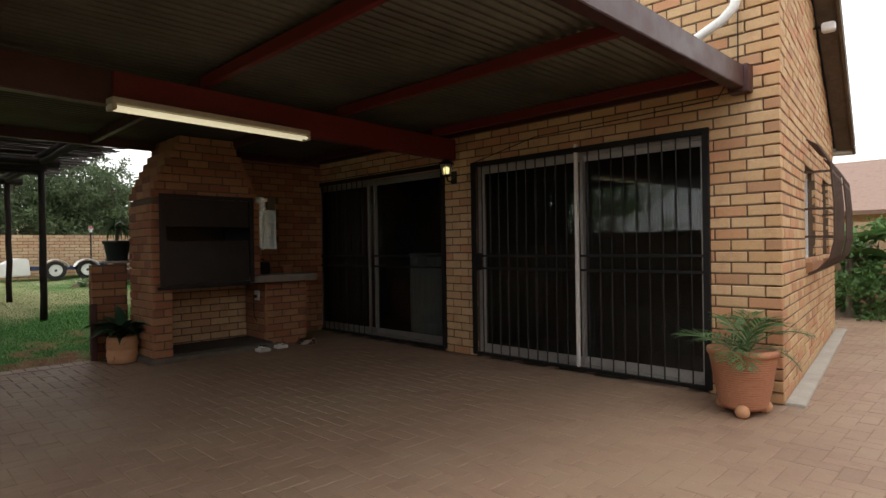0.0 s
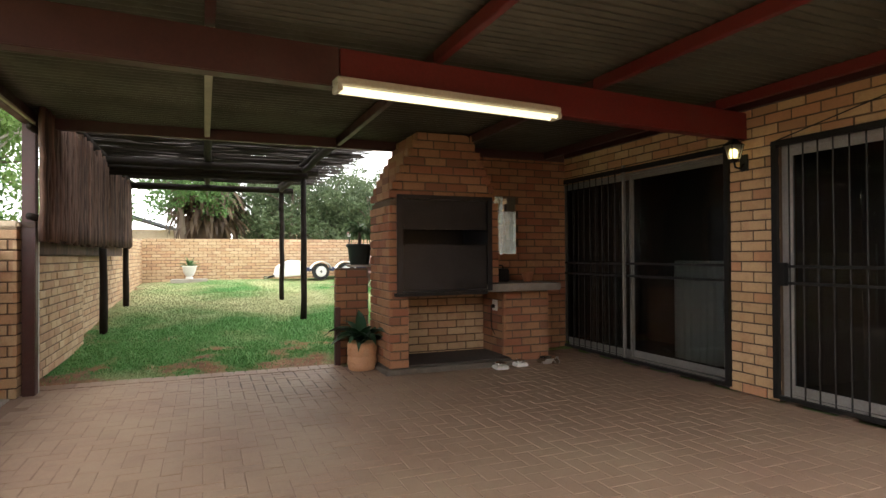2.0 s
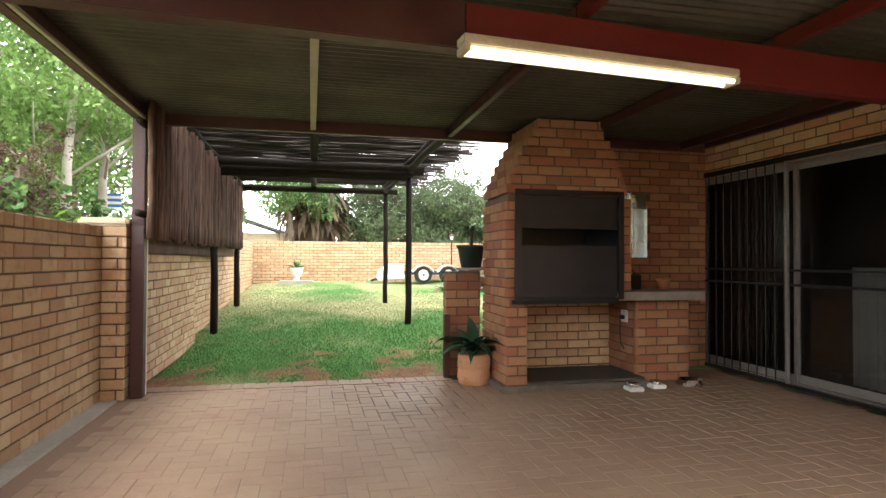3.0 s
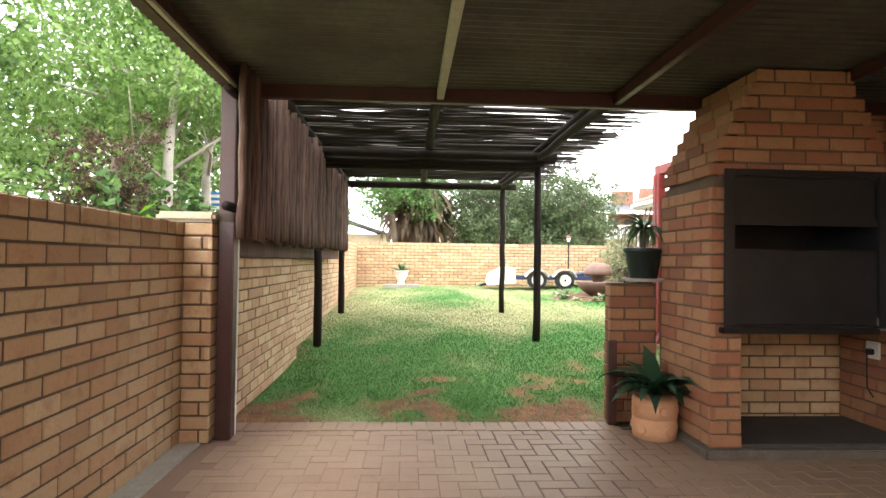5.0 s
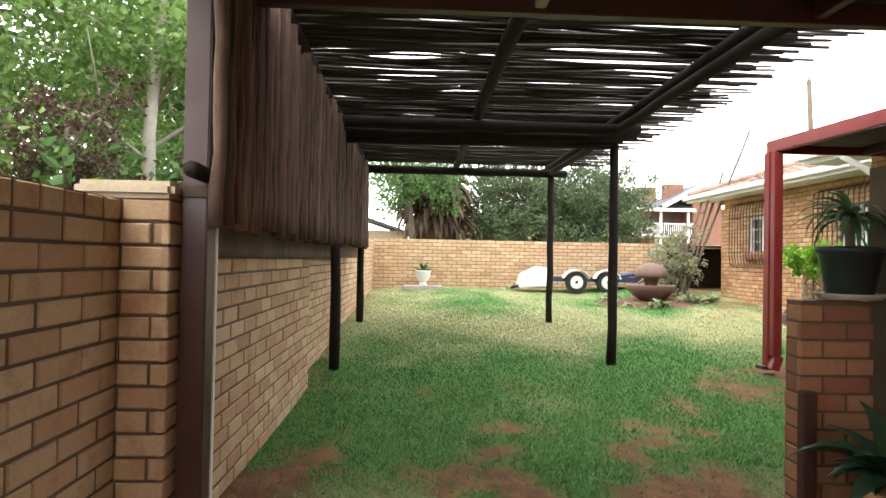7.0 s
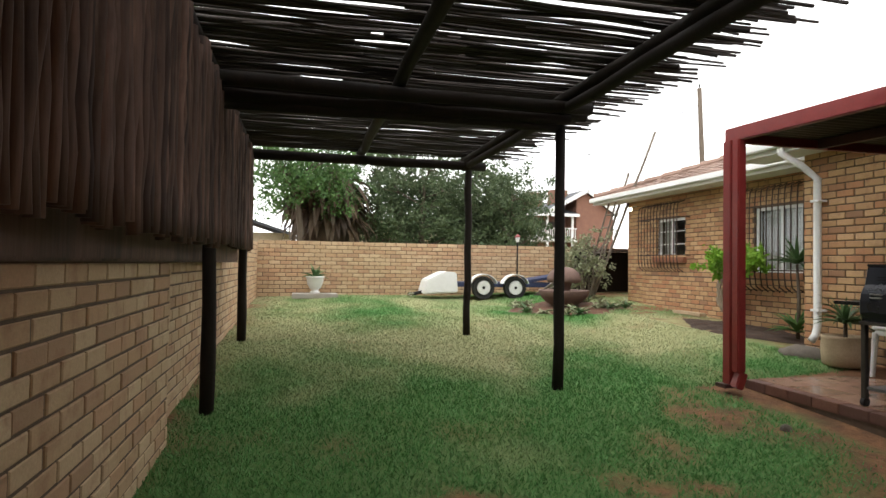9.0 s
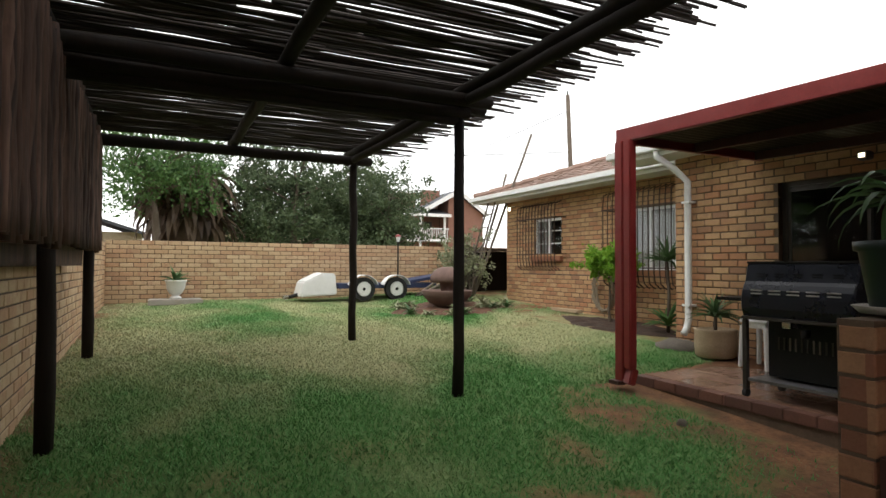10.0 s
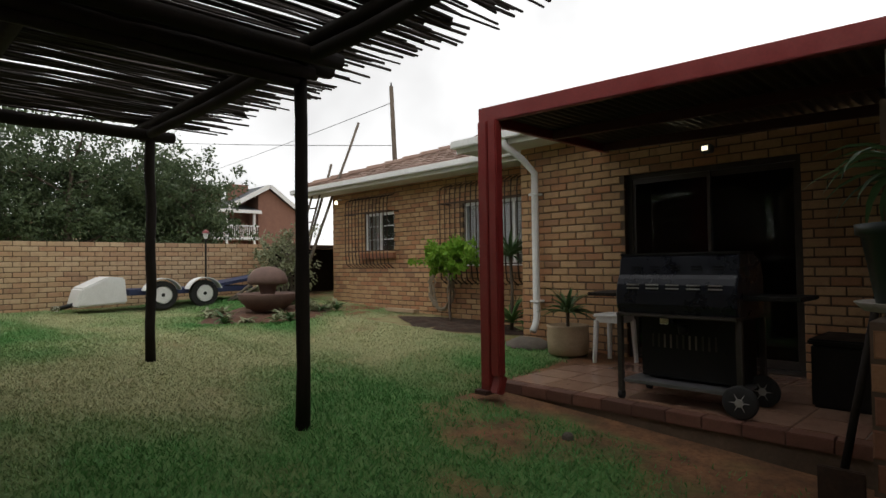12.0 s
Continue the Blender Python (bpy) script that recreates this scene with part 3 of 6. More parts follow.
part("gutter", B((-2.0, 0.285, -0.05, 0.24, 0.38, 0.05), bevel=0.012), M_WHITE, roof_house, "white gutter end")
roof_house.matrix_basis = LEAN @ pose(-1.4, 5.158 + GABLE, EAVE + 0.02, -math.degrees(math.atan(PITCH)))
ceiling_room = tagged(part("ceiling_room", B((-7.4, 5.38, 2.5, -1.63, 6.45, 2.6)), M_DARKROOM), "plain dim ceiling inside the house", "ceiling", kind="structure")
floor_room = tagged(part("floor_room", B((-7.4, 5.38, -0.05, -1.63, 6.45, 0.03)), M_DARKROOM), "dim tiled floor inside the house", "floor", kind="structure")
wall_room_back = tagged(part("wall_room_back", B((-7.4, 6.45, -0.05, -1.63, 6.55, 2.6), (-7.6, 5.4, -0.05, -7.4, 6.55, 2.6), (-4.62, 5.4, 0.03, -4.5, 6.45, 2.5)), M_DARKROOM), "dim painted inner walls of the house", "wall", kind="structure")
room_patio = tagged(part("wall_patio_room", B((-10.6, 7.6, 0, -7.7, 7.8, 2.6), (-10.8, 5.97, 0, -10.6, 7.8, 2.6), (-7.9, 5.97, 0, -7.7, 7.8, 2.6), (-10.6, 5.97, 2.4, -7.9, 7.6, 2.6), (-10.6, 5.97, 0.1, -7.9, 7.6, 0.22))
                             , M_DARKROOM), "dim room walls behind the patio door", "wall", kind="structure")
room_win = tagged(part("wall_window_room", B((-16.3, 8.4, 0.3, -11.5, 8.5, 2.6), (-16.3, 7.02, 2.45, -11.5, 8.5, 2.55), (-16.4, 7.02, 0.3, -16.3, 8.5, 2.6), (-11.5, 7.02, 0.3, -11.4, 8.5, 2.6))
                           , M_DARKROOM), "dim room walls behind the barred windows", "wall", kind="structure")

# ---- carport roof ----
carport = thing("carport_roof", (-4.4, 2.4, 2.06), "flat corrugated carport roof on maroon steel beams", "carport roof", kind="structure")
CO = Vector(carport.location)


def corrugated(x0, x1, y0, y1, z, pitch=0.076, amp=0.016, rows=6):
    bm = bmesh.new()
    n = int((x1 - x0) / pitch * 8)
    grid = []
    for i in range(n + 1):
        x = x0 + (x1 - x0) * i / n
        zz = z + amp * math.sin(x / pitch * math.tau)
        grid.append([bm.verts.new((x, y0 + (y1 - y0) * j / rows, zz + 0.004 * math.sin(x * 3 + j * 1.7))) for j in range(rows + 1)])
    for a, b in zip(grid, grid[1:]):
        for j in range(rows):
            bm.faces.new((a[j], b[j], b[j + 1], a[j + 1]))
    return bm


for i in range(8):
    x1 = -1.60 - i * 0.72
    part("roof_sheet", local(corrugated(x1 - 0.76, x1, -0.62, 5.13, 2.44 + (i % 2) * 0.004), CO), M_SHEET, carport, smooth=True)


def beam_x(y):
    """The main beam crosses the carport a little askew."""
    return -4.10 - 0.094 * (y + 0.5)


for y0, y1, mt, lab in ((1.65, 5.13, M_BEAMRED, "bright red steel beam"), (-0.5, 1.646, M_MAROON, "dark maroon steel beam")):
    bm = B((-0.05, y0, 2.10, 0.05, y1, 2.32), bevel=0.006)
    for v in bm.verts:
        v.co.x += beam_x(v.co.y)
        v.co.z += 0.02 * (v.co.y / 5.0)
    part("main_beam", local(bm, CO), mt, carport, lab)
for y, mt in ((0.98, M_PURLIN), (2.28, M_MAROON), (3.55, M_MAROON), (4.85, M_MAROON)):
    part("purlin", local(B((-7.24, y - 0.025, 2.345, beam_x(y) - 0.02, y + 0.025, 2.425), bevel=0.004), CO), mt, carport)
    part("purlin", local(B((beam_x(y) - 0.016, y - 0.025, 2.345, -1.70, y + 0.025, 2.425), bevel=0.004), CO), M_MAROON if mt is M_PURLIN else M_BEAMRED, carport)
part("edge_beam", local(B((-7.2, -0.47, 2.30, -1.62, -0.40, 2.425), bevel=0.005), CO), M_MAROON, carport)
part("channel_lip", local(B((-7.19, -0.396, 2.30, -1.70, -0.372, 2.325), bevel=0.003), CO), M_PURLIN, carport, "pale inner lip of the edge channel")
part("sheet_edge", local(B((-7.335, -0.47, 2.43, -7.305, 5.13, 2.45), bevel=0.003), CO), M_ALU, carport, "bright cut edge of the roof sheet")
part("end_beam", local(B((-7.30, -0.47, 2.325, -7.24, 5.13, 2.43), bevel=0.005), CO), M_MAROON, carport)
part("end_beam", local(B((-1.695, -0.47, 2.29, -1.60, 5.05, 2.45), bevel=0.005), CO), M_MAROON, carport, "maroon painted edge beam")
part("wall_bracket", local(B((-1.71, 5.03, 2.26, -1.57, 5.14, 2.46), bevel=0.004), CO), M_MAROON, carport)
wall_strip = tagged(part("flashing", B((-7.2, 5.09, 2.36, -1.72, 5.143, 2.42), bevel=0.004), M_MAROON), "maroon timber strip along the house wall", "trim", kind="structure")

post_carport = thing("carport_post", (-6.98, -0.42, 0), "maroon steel carport post with white edge", "post")
part("column", B((-0.05, -0.05, 0, 0.05, 0.05, 2.325), bevel=0.006), M_MAROON, post_carport)
part("conduit", B((-0.085, 0.02, 0, -0.055, 0.05, 1.33), bevel=0.004), M_WHITE, post_carport, "white conduit strip")
part("bracket", B((-0.06, -0.06, 1.42, 0.06, 0.056, 1.47), bevel=0.004), M_RUST, post_carport)

# ---- pergola of poles ----
rng = random.Random(7)
pergola = thing("pergola", (-10.4, 1.0, 0.15), "dark creosoted pole pergola roofed with thin sticks", "pergola")
PO = Vector(pergola.location)


def pole(a, b, r, wob=0.012, seg=8, n=6, taper=0.9):
    bm = bmesh.new()
    a, b = Vector(a), Vector(b)
    pts = [a.lerp(b, i / n) + Vector((rng.uniform(-wob, wob), rng.uniform(-wob, wob), rng.uniform(-wob, wob) * 0.5)) * (0 < i < n) for i in range(n + 1)]
    return chain(bm, pts, [r * (1 - (1 - taper) * i / n) * rng.uniform(0.93, 1.06) for i in range(n + 1)], seg)


for x, y in ((-10.4, -0.35), (-13.2, -0.38), (-10.42, 2.40), (-13.2, 2.40)):
    part("post", local(pole((x, y, rise(x, y) - 0.05), (x, y, 2.52), 0.05 if y > 0 else 0.055), PO), M_DARKPOLE, pergola, smooth=True)
for y in (-0.36, 1.0, 2.40):
    part("long_beam", local(pole((-7.32, y, 2.60), (-13.5, y, 2.60), 0.055, 0.015, n=10), PO), M_DARKPOLE, pergola, smooth=True)
for dx in (-0.15, 0.14):
    part("cross_beam", local(pole((-10.4 + dx, -0.5, 2.505), (-10.4 + dx, 2.6, 2.505), 0.058, 0.012, n=8), PO), M_DARKPOLE, pergola, smooth=True)
part("long_beam", local(pole((-7.34, 2.39, 2.50), (-13.4, 2.39, 2.50), 0.05, 0.01, n=10), PO), M_DARKPOLE, pergola, smooth=True)
part("cross_beam", local(pole((-10.37, -0.5, 2.43), (-10.37, 2.46, 2.43), 0.05, 0.012, n=8), PO), M_DARKPOLE, pergola, smooth=True)
for x in (-10.4, -13.2):
    part("cross_beam", local(pole((x, -0.5, 2.49), (x, 2.62, 2.49), 0.068, 0.015, n=8), PO), M_DARKPOLE, pergola, smooth=True)
    part("cross_beam", local(pole((x - 0.02, -0.5, 2.37 if x > -11 else 2.5), (x - 0.02, 2.42, 2.37 if x > -11 else 2.5), 0.045, 0.015, n=8), PO), M_DARKPOLE, pergola, smooth=True)


def stick(x, y0, y1, z, r):
    bm = bmesh.new()
    n = 8
    ph, am = rng.uniform(0, 6.3), rng.uniform(0.006, 0.024)
    pts = [(x + am * math.sin(ph + i * 0.9) + rng.uniform(-0.006, 0.006), y0 + (y1 - y0) * i / n, z + 0.010 * math.sin(ph * 2 + i * 1.1)) for i in range(n + 1)]
    return chain(bm, pts, [r * (1.1 - 0.35 * i / n) for i in range(n + 1)], 5)


extra = bmesh.new()
x = -7.34
count = 0
while x > -13.55:
    gap = rng.choice([0.019, 0.021, 0.024, 0.027, 0.032]) + (0.026 if rng.random() < 0.12 else 0)
    x -= gap
    r = rng.uniform(0.010, 0.0165)
    long_end = 3.02 + rng.uniform(-0.24, 0.28)
    z = 2.668 + rng.uniform(0, 0.014)
    if rng.random() < 0.7:
        y0, y1 = -0.62 + rng.uniform(-0.1, 0.1), long_end
        bm = stick(x, y0, y1, z, r)
    else:
        cut = rng.uniform(0.6, 1.6)
        bm = stick(x, -0.6, cut, z, r)
        part("stick", local(stick(x + rng.uniform(-0.01, 0.01), cut + rng.uniform(-0.2, 0.1), long_end, z + 0.01, r), PO), M_LATTE, pergola, smooth=True)
    part("stick", local(bm, PO), M_LATTE, pergola, smooth=True)

# ---- hanging screen of upright poles ----
def screen(x0, x1, zb):
    ob = thing("pole_screen", ((x0 + x1) / 2, -0.33, zb), "hanging screen of upright brown bark poles", "privacy screen", "pole screens")
    at = Vector(ob.location)
    x, i = x0, 0
    while x > x1:
        r = rng.uniform(0.026, 0.034) if x0 > -7.2 and i < 6 else rng.uniform(0.02, 0.034)
        x -= r * 1.9
        if rng.random() < 0.06 or (x0 > -7.2 and i in (1, 2, 3)):
            x -= rng.uniform(0.012, 0.03)
        top = 2.46 + rng.uniform(-0.05, 0.08)
        b = zb + rng.uniform(-0.025, 0.03)
        part("pole", local(pole((x, -0.30 + rng.uniform(-0.01, 0.01), b), (x + rng.uniform(-0.012, 0.012), -0.30 + rng.uniform(-0.01, 0.01), top), r, 0.008, 7, 8, 0.88), at), M_BARKPOLE, ob, smooth=True)
        i += 1
    for z in (zb + 0.2, 2.25):
        part("rail", local(pole((x0, -0.375, z), (x1, -0.375, z), 0.03), at), M_DARKPOLE, ob, smooth=True)


screen(-6.77, -10.28, 1.31)
screen(-10.55, -13.1, 1.34)

# ---- built-in barbecue ----
braai = thing("brick_barbecue", (-6.9, 3.5, 0), "built-in orange brick barbecue with black steel firebox", "barbecue")
BO = Vector(braai.location)


def stepped(z):
    """The left and right edge of the tapering hood at height z."""
    if z < 1.72:
        return 2.63, 3.98
    t = min(1.0, (z - 1.72) / 0.62)
    return 2.63 + 0.30 * t ** 1.25, 3.83 - 0.28 * t


CORES = [(-7.235, 2.645, 0, -6.557, 2.825, 0.76), (-7.235, 2.645, 0.762, -6.557, 2.733, 1.715), (-7.235, 3.76, 0.93, -6.557, 3.83, 1.715), (-7.235, 3.99, 0, -6.727, 4.545, 0.78), (-7.235, 2.827, 1.70, -6.557, 3.758, 1.715)]
for r in range(21, 29):
    a, b = stepped(r * 0.085 + 0.04)
    CORES.append((-7.235, a + 0.012, r * 0.085 - 0.069, -6.557, b - 0.012, (r + 1) * 0.085 - 0.07))
for c in CORES:
    part("core", local(B(c), BO), M_MORTAR, braai)
part("plinth", local(B((-7.23, 2.58, 0, -6.50, 4.0, 0.055), bevel=0.008), BO), M_DARKSTONE, braai, "worn sooty concrete plinth")
part("hearth", local(B((-7.22, 2.83, 0.056, -6.57, 3.985, 0.075)), BO), M_SOOT, braai, "sooty dark hearth floor")
part("worktop", local(B((-7.235, 3.69, 0.785, -6.53, 4.60, 0.865), bevel=0.008), BO), M_GREYTOP, braai, "grey concrete worktop")
part("mantel", local(B((-7.2, 2.68, 0.765, -6.50, 3.685, 0.80), bevel=0.005), BO), M_BLACK, braai)
fire = part("firebox", local(B((-7.2, 2.735, 0.80, -6.53, 2.76, 1.755), (-7.2, 3.70, 0.80, -6.53, 3.725, 1.755), (-7.2, 2.76, 1.73, -6.53, 3.70, 1.755), (-7.2, 2.76, 0.80, -7.17, 3.70, 1.73), (-7.17, 2.76, 0.80, -6.53, 3.70, 0.815)), BO), M_FIREBOX, braai, "black steel firebox shell")
for b in ((-6.53, 2.70, 0.80, -6.515, 2.765, 1.775), (-6.53, 3.695, 0.80, -6.515, 3.745, 1.775), (-6.53, 2.765, 1.735, -6.515, 3.695, 1.775)):
    part("flange", local(B(b, bevel=0.003), BO), M_FIREBOX, fire)
part("sliding_door", local(B((-6.545, 2.77, 0.82, -6.535, 3.69, 1.28), bevel=0.003), BO), M_FIREBOX, fire, "matt black lower fire door")
part("rail", local(B((-6.54, 2.77, 1.43, -6.525, 3.69, 1.475), bevel=0.003), BO), M_FIREBOX, fire)
part("smoke_plate", local(B((-6.56, 2.77, 1.475, -6.55, 3.69, 1.73)), BO), M_FIREBOX, fire)

# glass blocks let into the back wall
for yy, zz in ((4.09, 1.177), (4.265, 1.177), (4.09, 1.35), (4.265, 1.35), (4.09, 1.523), (4.265, 1.523), (4.09, 1.697)):
    gb = thing("glass_block", (-7.285, yy + 0.085, zz), "clear wavy glass block set in brick wall", "glass block", "glass blocks")
    bm = B((-0.045, -0.083, 0.002, 0.045, 0.083, 0.168), bevel=0.008)
    part("block", bm, M_GBLOCK, gb)
    for y in (-0.0852, 0.0852):
        part("joint", B((-0.05, y - 0.0018, 0, 0.03, y + 0.0018, 0.172)), M_COPING, gb)

pier = thing("brick_pier", (-7.39, 2.45, 0), "short red-brown brick pier beside the barbecue", "pier")
part("core", B((-0.06, -0.173, 0, 0.053, 0.175, 1.035)), M_MORTAR, pier)
stake = thing("short_post", (-7.28, 2.27, 0), "short dark maroon steel post at lawn edge", "post")
part("column", B((-0.03, -0.03, 0, 0.03, 0.03, 0.62), bevel=0.005), M_MAROON, stake)

# ---- sliding doors and their gates ----
def sliding_door(name, x0, x1, z0, z1, y, label, mid, bars=True, metal=M_ALU):
    d = thing(name, ((x0 + x1) / 2, y, z0), label, "sliding door", kind="structure")
    o = Vector(d.location)
    f = 0.05
    part("door_frame", local(B((x0, y + 0.05, z0, x0 + f, y + 0.13, z1), (x1 - f, y + 0.05, z0, x1, y + 0.13, z1), (x0 + f, y + 0.05, z1 - f, x1 - f, y + 0.13, z1), (x0 + f, y + 0.05, z0, x1 - f, y + 0.13, z0 + 0.03)), o), metal, d, "dark bronze door frame" if metal is M_BRONZE else "aluminium door frame")
    for a, b, dy in ((x0 + f, mid + 0.015, 0.075), (mid - 0.015, x1 - f, 0.105)):
        leaf = part("door_leaf", local(B((a, y + dy - 0.012, z0 + 0.035, a + 0.03, y + dy + 0.012, z1 - f), (b - 0.03, y + dy - 0.012, z0 + 0.035, b, y + dy + 0.012, z1 - f), (a + 0.03, y + dy - 0.012, z0 + 0.035, b - 0.03, y + dy + 0.012, z0 + 0.105), (a + 0.03, y + dy - 0.012, z1 - f - 0.05, b - 0.03, y + dy + 0.012, z1 - f)), o), metal, d)
        part("pane", local(B((a + 0.03, y + dy - 0.003, z0 + 0.105, b - 0.03, y + dy + 0.003, z1 - f - 0.05)), o), M_DOORGLASS, leaf, "dark reflecting glass").visible_shadow = False
    if bars:
        g = thing("security_gate", ((x0 + x1) / 2, y - 0.02, z0), "black steel sliding security gate with upright bars", "security gate", "security gates")
        o = Vector(g.location)
        yy = y - 0.02
        part("gate_frame", local(B((x0 - 0.03, yy - 0.02, z0 + 0.0, x0 + 0.02, yy + 0.015, z1 + 0.02), (x1 - 0.02, yy - 0.02, z0, x1 + 0.03, yy + 0.015, z1 + 0.02), (x0 + 0.02, yy - 0.02, z1 - 0.03, x1 - 0.02, yy + 0.015, z1 + 0.02), (x0 + 0.02, yy - 0.02, z0, x1 - 0.02, yy + 0.015, z0 + 0.03), bevel=0.003), o), M_BLACK, g)
        part("mid_stile", local(B((mid - 0.015, yy - 0.018, z0 + 0.03, mid + 0.015, yy + 0.012, z1 + 0.05), bevel=0.003), o), M_DARKERALU if name == "door_2" else M_PALEMETAL, g)
        for z in (0.93, 1.06):
            part("cross_bar", local(B((x0 + 0.02, yy - 0.012, z, mid - 0.03, yy + 0.008, z + 0.022), (mid + 0.03, yy - 0.012, z, x1 - 0.02, yy + 0.008, z + 0.022)), o), M_BLACK, g)
        n = round((x1 - x0) / 0.115)
        for i in range(1, n):
            x = x0 + (x1 - x0) * i / n
            if abs(x - mid) < 0.045 or (name == "door_2" and x > mid):
                continue
            part("bar", local(rod(bmesh.new(), (x, yy - 0.002, z0 + 0.02), (x, yy - 0.002, z1 - 0.01), 0.006, seg=6), o), M_BLACK, g)
        part("lock_box", local(B((x0 + 0.03, yy - 0.045, 0.92, x0 + 0.10, yy + 0.01, 1.10), bevel=0.006), o), M_BLACK, g)
    return d


sliding_door("door_1", D1[0], D1[2], 0.03, D1[3], 5.16, "closed aluminium sliding door with dark glass", -3.07)
sliding_door("door_2", D2[0], D2[2], 0.03, D2[3], 5.16, "closed aluminium sliding door with dark glass", -6.14, metal=M_DARKERALU)
sliding_door("door_3", PD[0], PD[2], PD[1], PD[3], 5.76, "dark aluminium patio sliding door", -9.2, bars=False, metal=M_BRONZE)
for x0, x1, yy, z1 in ((-7.3, -6.55, 5.55, 2.0), (-6.0, -4.95, 5.7, 1.05)):
    c = thing("curtain", ((x0 + x1) / 2, yy, 0.05), "pleated curtain hanging inside the door", "curtain", "curtains")
    bm = bmesh.new()
    n = 60
    rows = []
    for i in range(n + 1):
        x = (x1 - x0) * (i / n - 0.5)
        dy = 0.035 * math.sin(i * 1.1) + 0.015 * math.sin(i * 0.37)
        rows.append([bm.verts.new((x, dy, z)) for z in (0, z1 * 0.5, z1)])
    for a, b in zip(rows, rows[1:]):
        for k in (0, 1):
            bm.faces.new((a[k], b[k], b[k + 1], a[k + 1]))
    # the tall curtain is coloured as dark as the shaded room, the low one pale
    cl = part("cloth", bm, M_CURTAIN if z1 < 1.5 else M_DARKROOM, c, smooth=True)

# ---- lamps ----
tube = thing("tube_light", (beam_x(2.35) + 0.13, 2.35, 2.055), "twin fluorescent batten fixed under the red beam", "ceiling light")
part("batten", B((-0.05, -0.75, 0.034, 0.05, 0.75, 0.075), bevel=0.006), M_STONEWHITE, tube, "cream painted batten body")
for y in (-0.735, 0.735):
    part("end_cap", B((-0.055, y - 0.014, -0.004, 0.055, y + 0.014, 0.033), bevel=0.005), M_STONEWHITE, tube)
tube.rotation_euler = (0, 0, radians(5.37))
for x in (-0.034, 0.034):
    part("tube", rod(bmesh.new(), (x, -0.72, 0.012), (x, 0.72, 0.012), 0.013, seg=12), M_TUBE, tube, "glowing fluorescent tube", True)

lantern = thing("wall_lantern", (-4.62, 5.15, 1.88), "lit black carriage lantern on the brick wall", "wall lamp")
part("back_plate", B((-0.04, -0.02, -0.02, 0.04, -0.002, 0.12), bevel=0.006), M_BLACK, lantern)
part("arm", chain(bmesh.new(), [(0, -0.015, 0.04), (0, -0.06, 0.0), (0, -0.11, 0.01), (0, -0.125, 0.06)], 0.009), M_BLACK, lantern, smooth=True)
part("glass", lathe(bmesh.new(), [(0.045, 0.07), (0.075, 0.185)], 6, (0, -0.125, 0)), M_LANTERN, lantern, "frosted bevelled glass")
part("bulb", lathe(bmesh.new(), [(0.0, 0.085), (0.018, 0.09), (0.028, 0.125), (0.02, 0.155), (0.0, 0.165)], 14, (0, -0.125, 0)), M_BULB, lantern, "glowing warm bulb", True)
part("base_cup", lathe(bmesh.new(), [(0.02, 0.05), (0.05, 0.068), (0.046, 0.075)], 6, (0, -0.125, 0)), M_BLACK, lantern)
part("cap", lathe(bmesh.new(), [(0.09, 0.185), (0.085, 0.195), (0.03, 0.235), (0.01, 0.245), (0.0, 0.27)], 6, (0, -0.125, 0)), M_BLACK, lantern)
for k in range(6):
    a = k * math.tau / 6
    part("rib", rod(bmesh.new(), (0.047 * math.cos(a), -0.125 + 0.047 * math.sin(a), 0.07), (0.078 * math.cos(a), -0.125 + 0.078 * math.sin(a), 0.187), 0.004, seg=5), M_BLACK, lantern)

# ---- paving and kerb strips ----
pavement = tagged(part("pavement", B((-7.25, -0.67, -0.06, 3.5, 5.15, -0.003)), M_JOINT), "dusty red clay paving in herringbone", "paving", kind="structure")
passage = tagged(part("pavement_side", B((-2.6, 5.151, -0.06, 3.5, 13.0, -0.003)), M_JOINT), "red clay paved side passage", "paving", kind="structure")
kerb = tagged(part("kerb", B((-6.86, -0.672, -0.05, 4.0, -0.53, 0.012), bevel=0.006), M_CONC), "worn concrete strip at the wall's foot", "kerb", kind="structure")
kerb_side = tagged(part("kerb_side", B((-1.396, 5.16, -0.05, -1.27, 5.16 + GABLE, 0.02), bevel=0.006), M_CONC), "concrete strip at the gable wall's foot", "kerb", kind="structure")
kerb_side.matrix_basis = LEAN
pilaster = thing("wall_pilaster", (-6.97, -0.58, 0), "buff brick pilaster with pale coping stone", "pilaster", kind="structure")
part("core", B((-0.112, -0.085, 0, 0.103, 0.088, 1.405)), M_MORTAR, pilaster)
part("coping", B((-0.13, -0.26, 1.409, 0.125, 0.11, 1.475), bevel=0.02), M_COPING, pilaster, "pale weathered coping stone")
# added out of view, this high to keep skylight out of the carport
wall_street = wall_core("wall_street", (4.0, 13.0, 0), (0, -1, 0), 16.7, 3.3, 0.2, material=M_BACK, label="plain unseen wall added to close the drive and dim the carport", category="garden wall")
wall_passage = wall_core("wall_passage", (-6.0, 13.2, 0), (1, 0, 0), 10.0, 1.5, 0.2, material=M_BRICK, label="low brick wall at the end of the passage", category="garden wall")

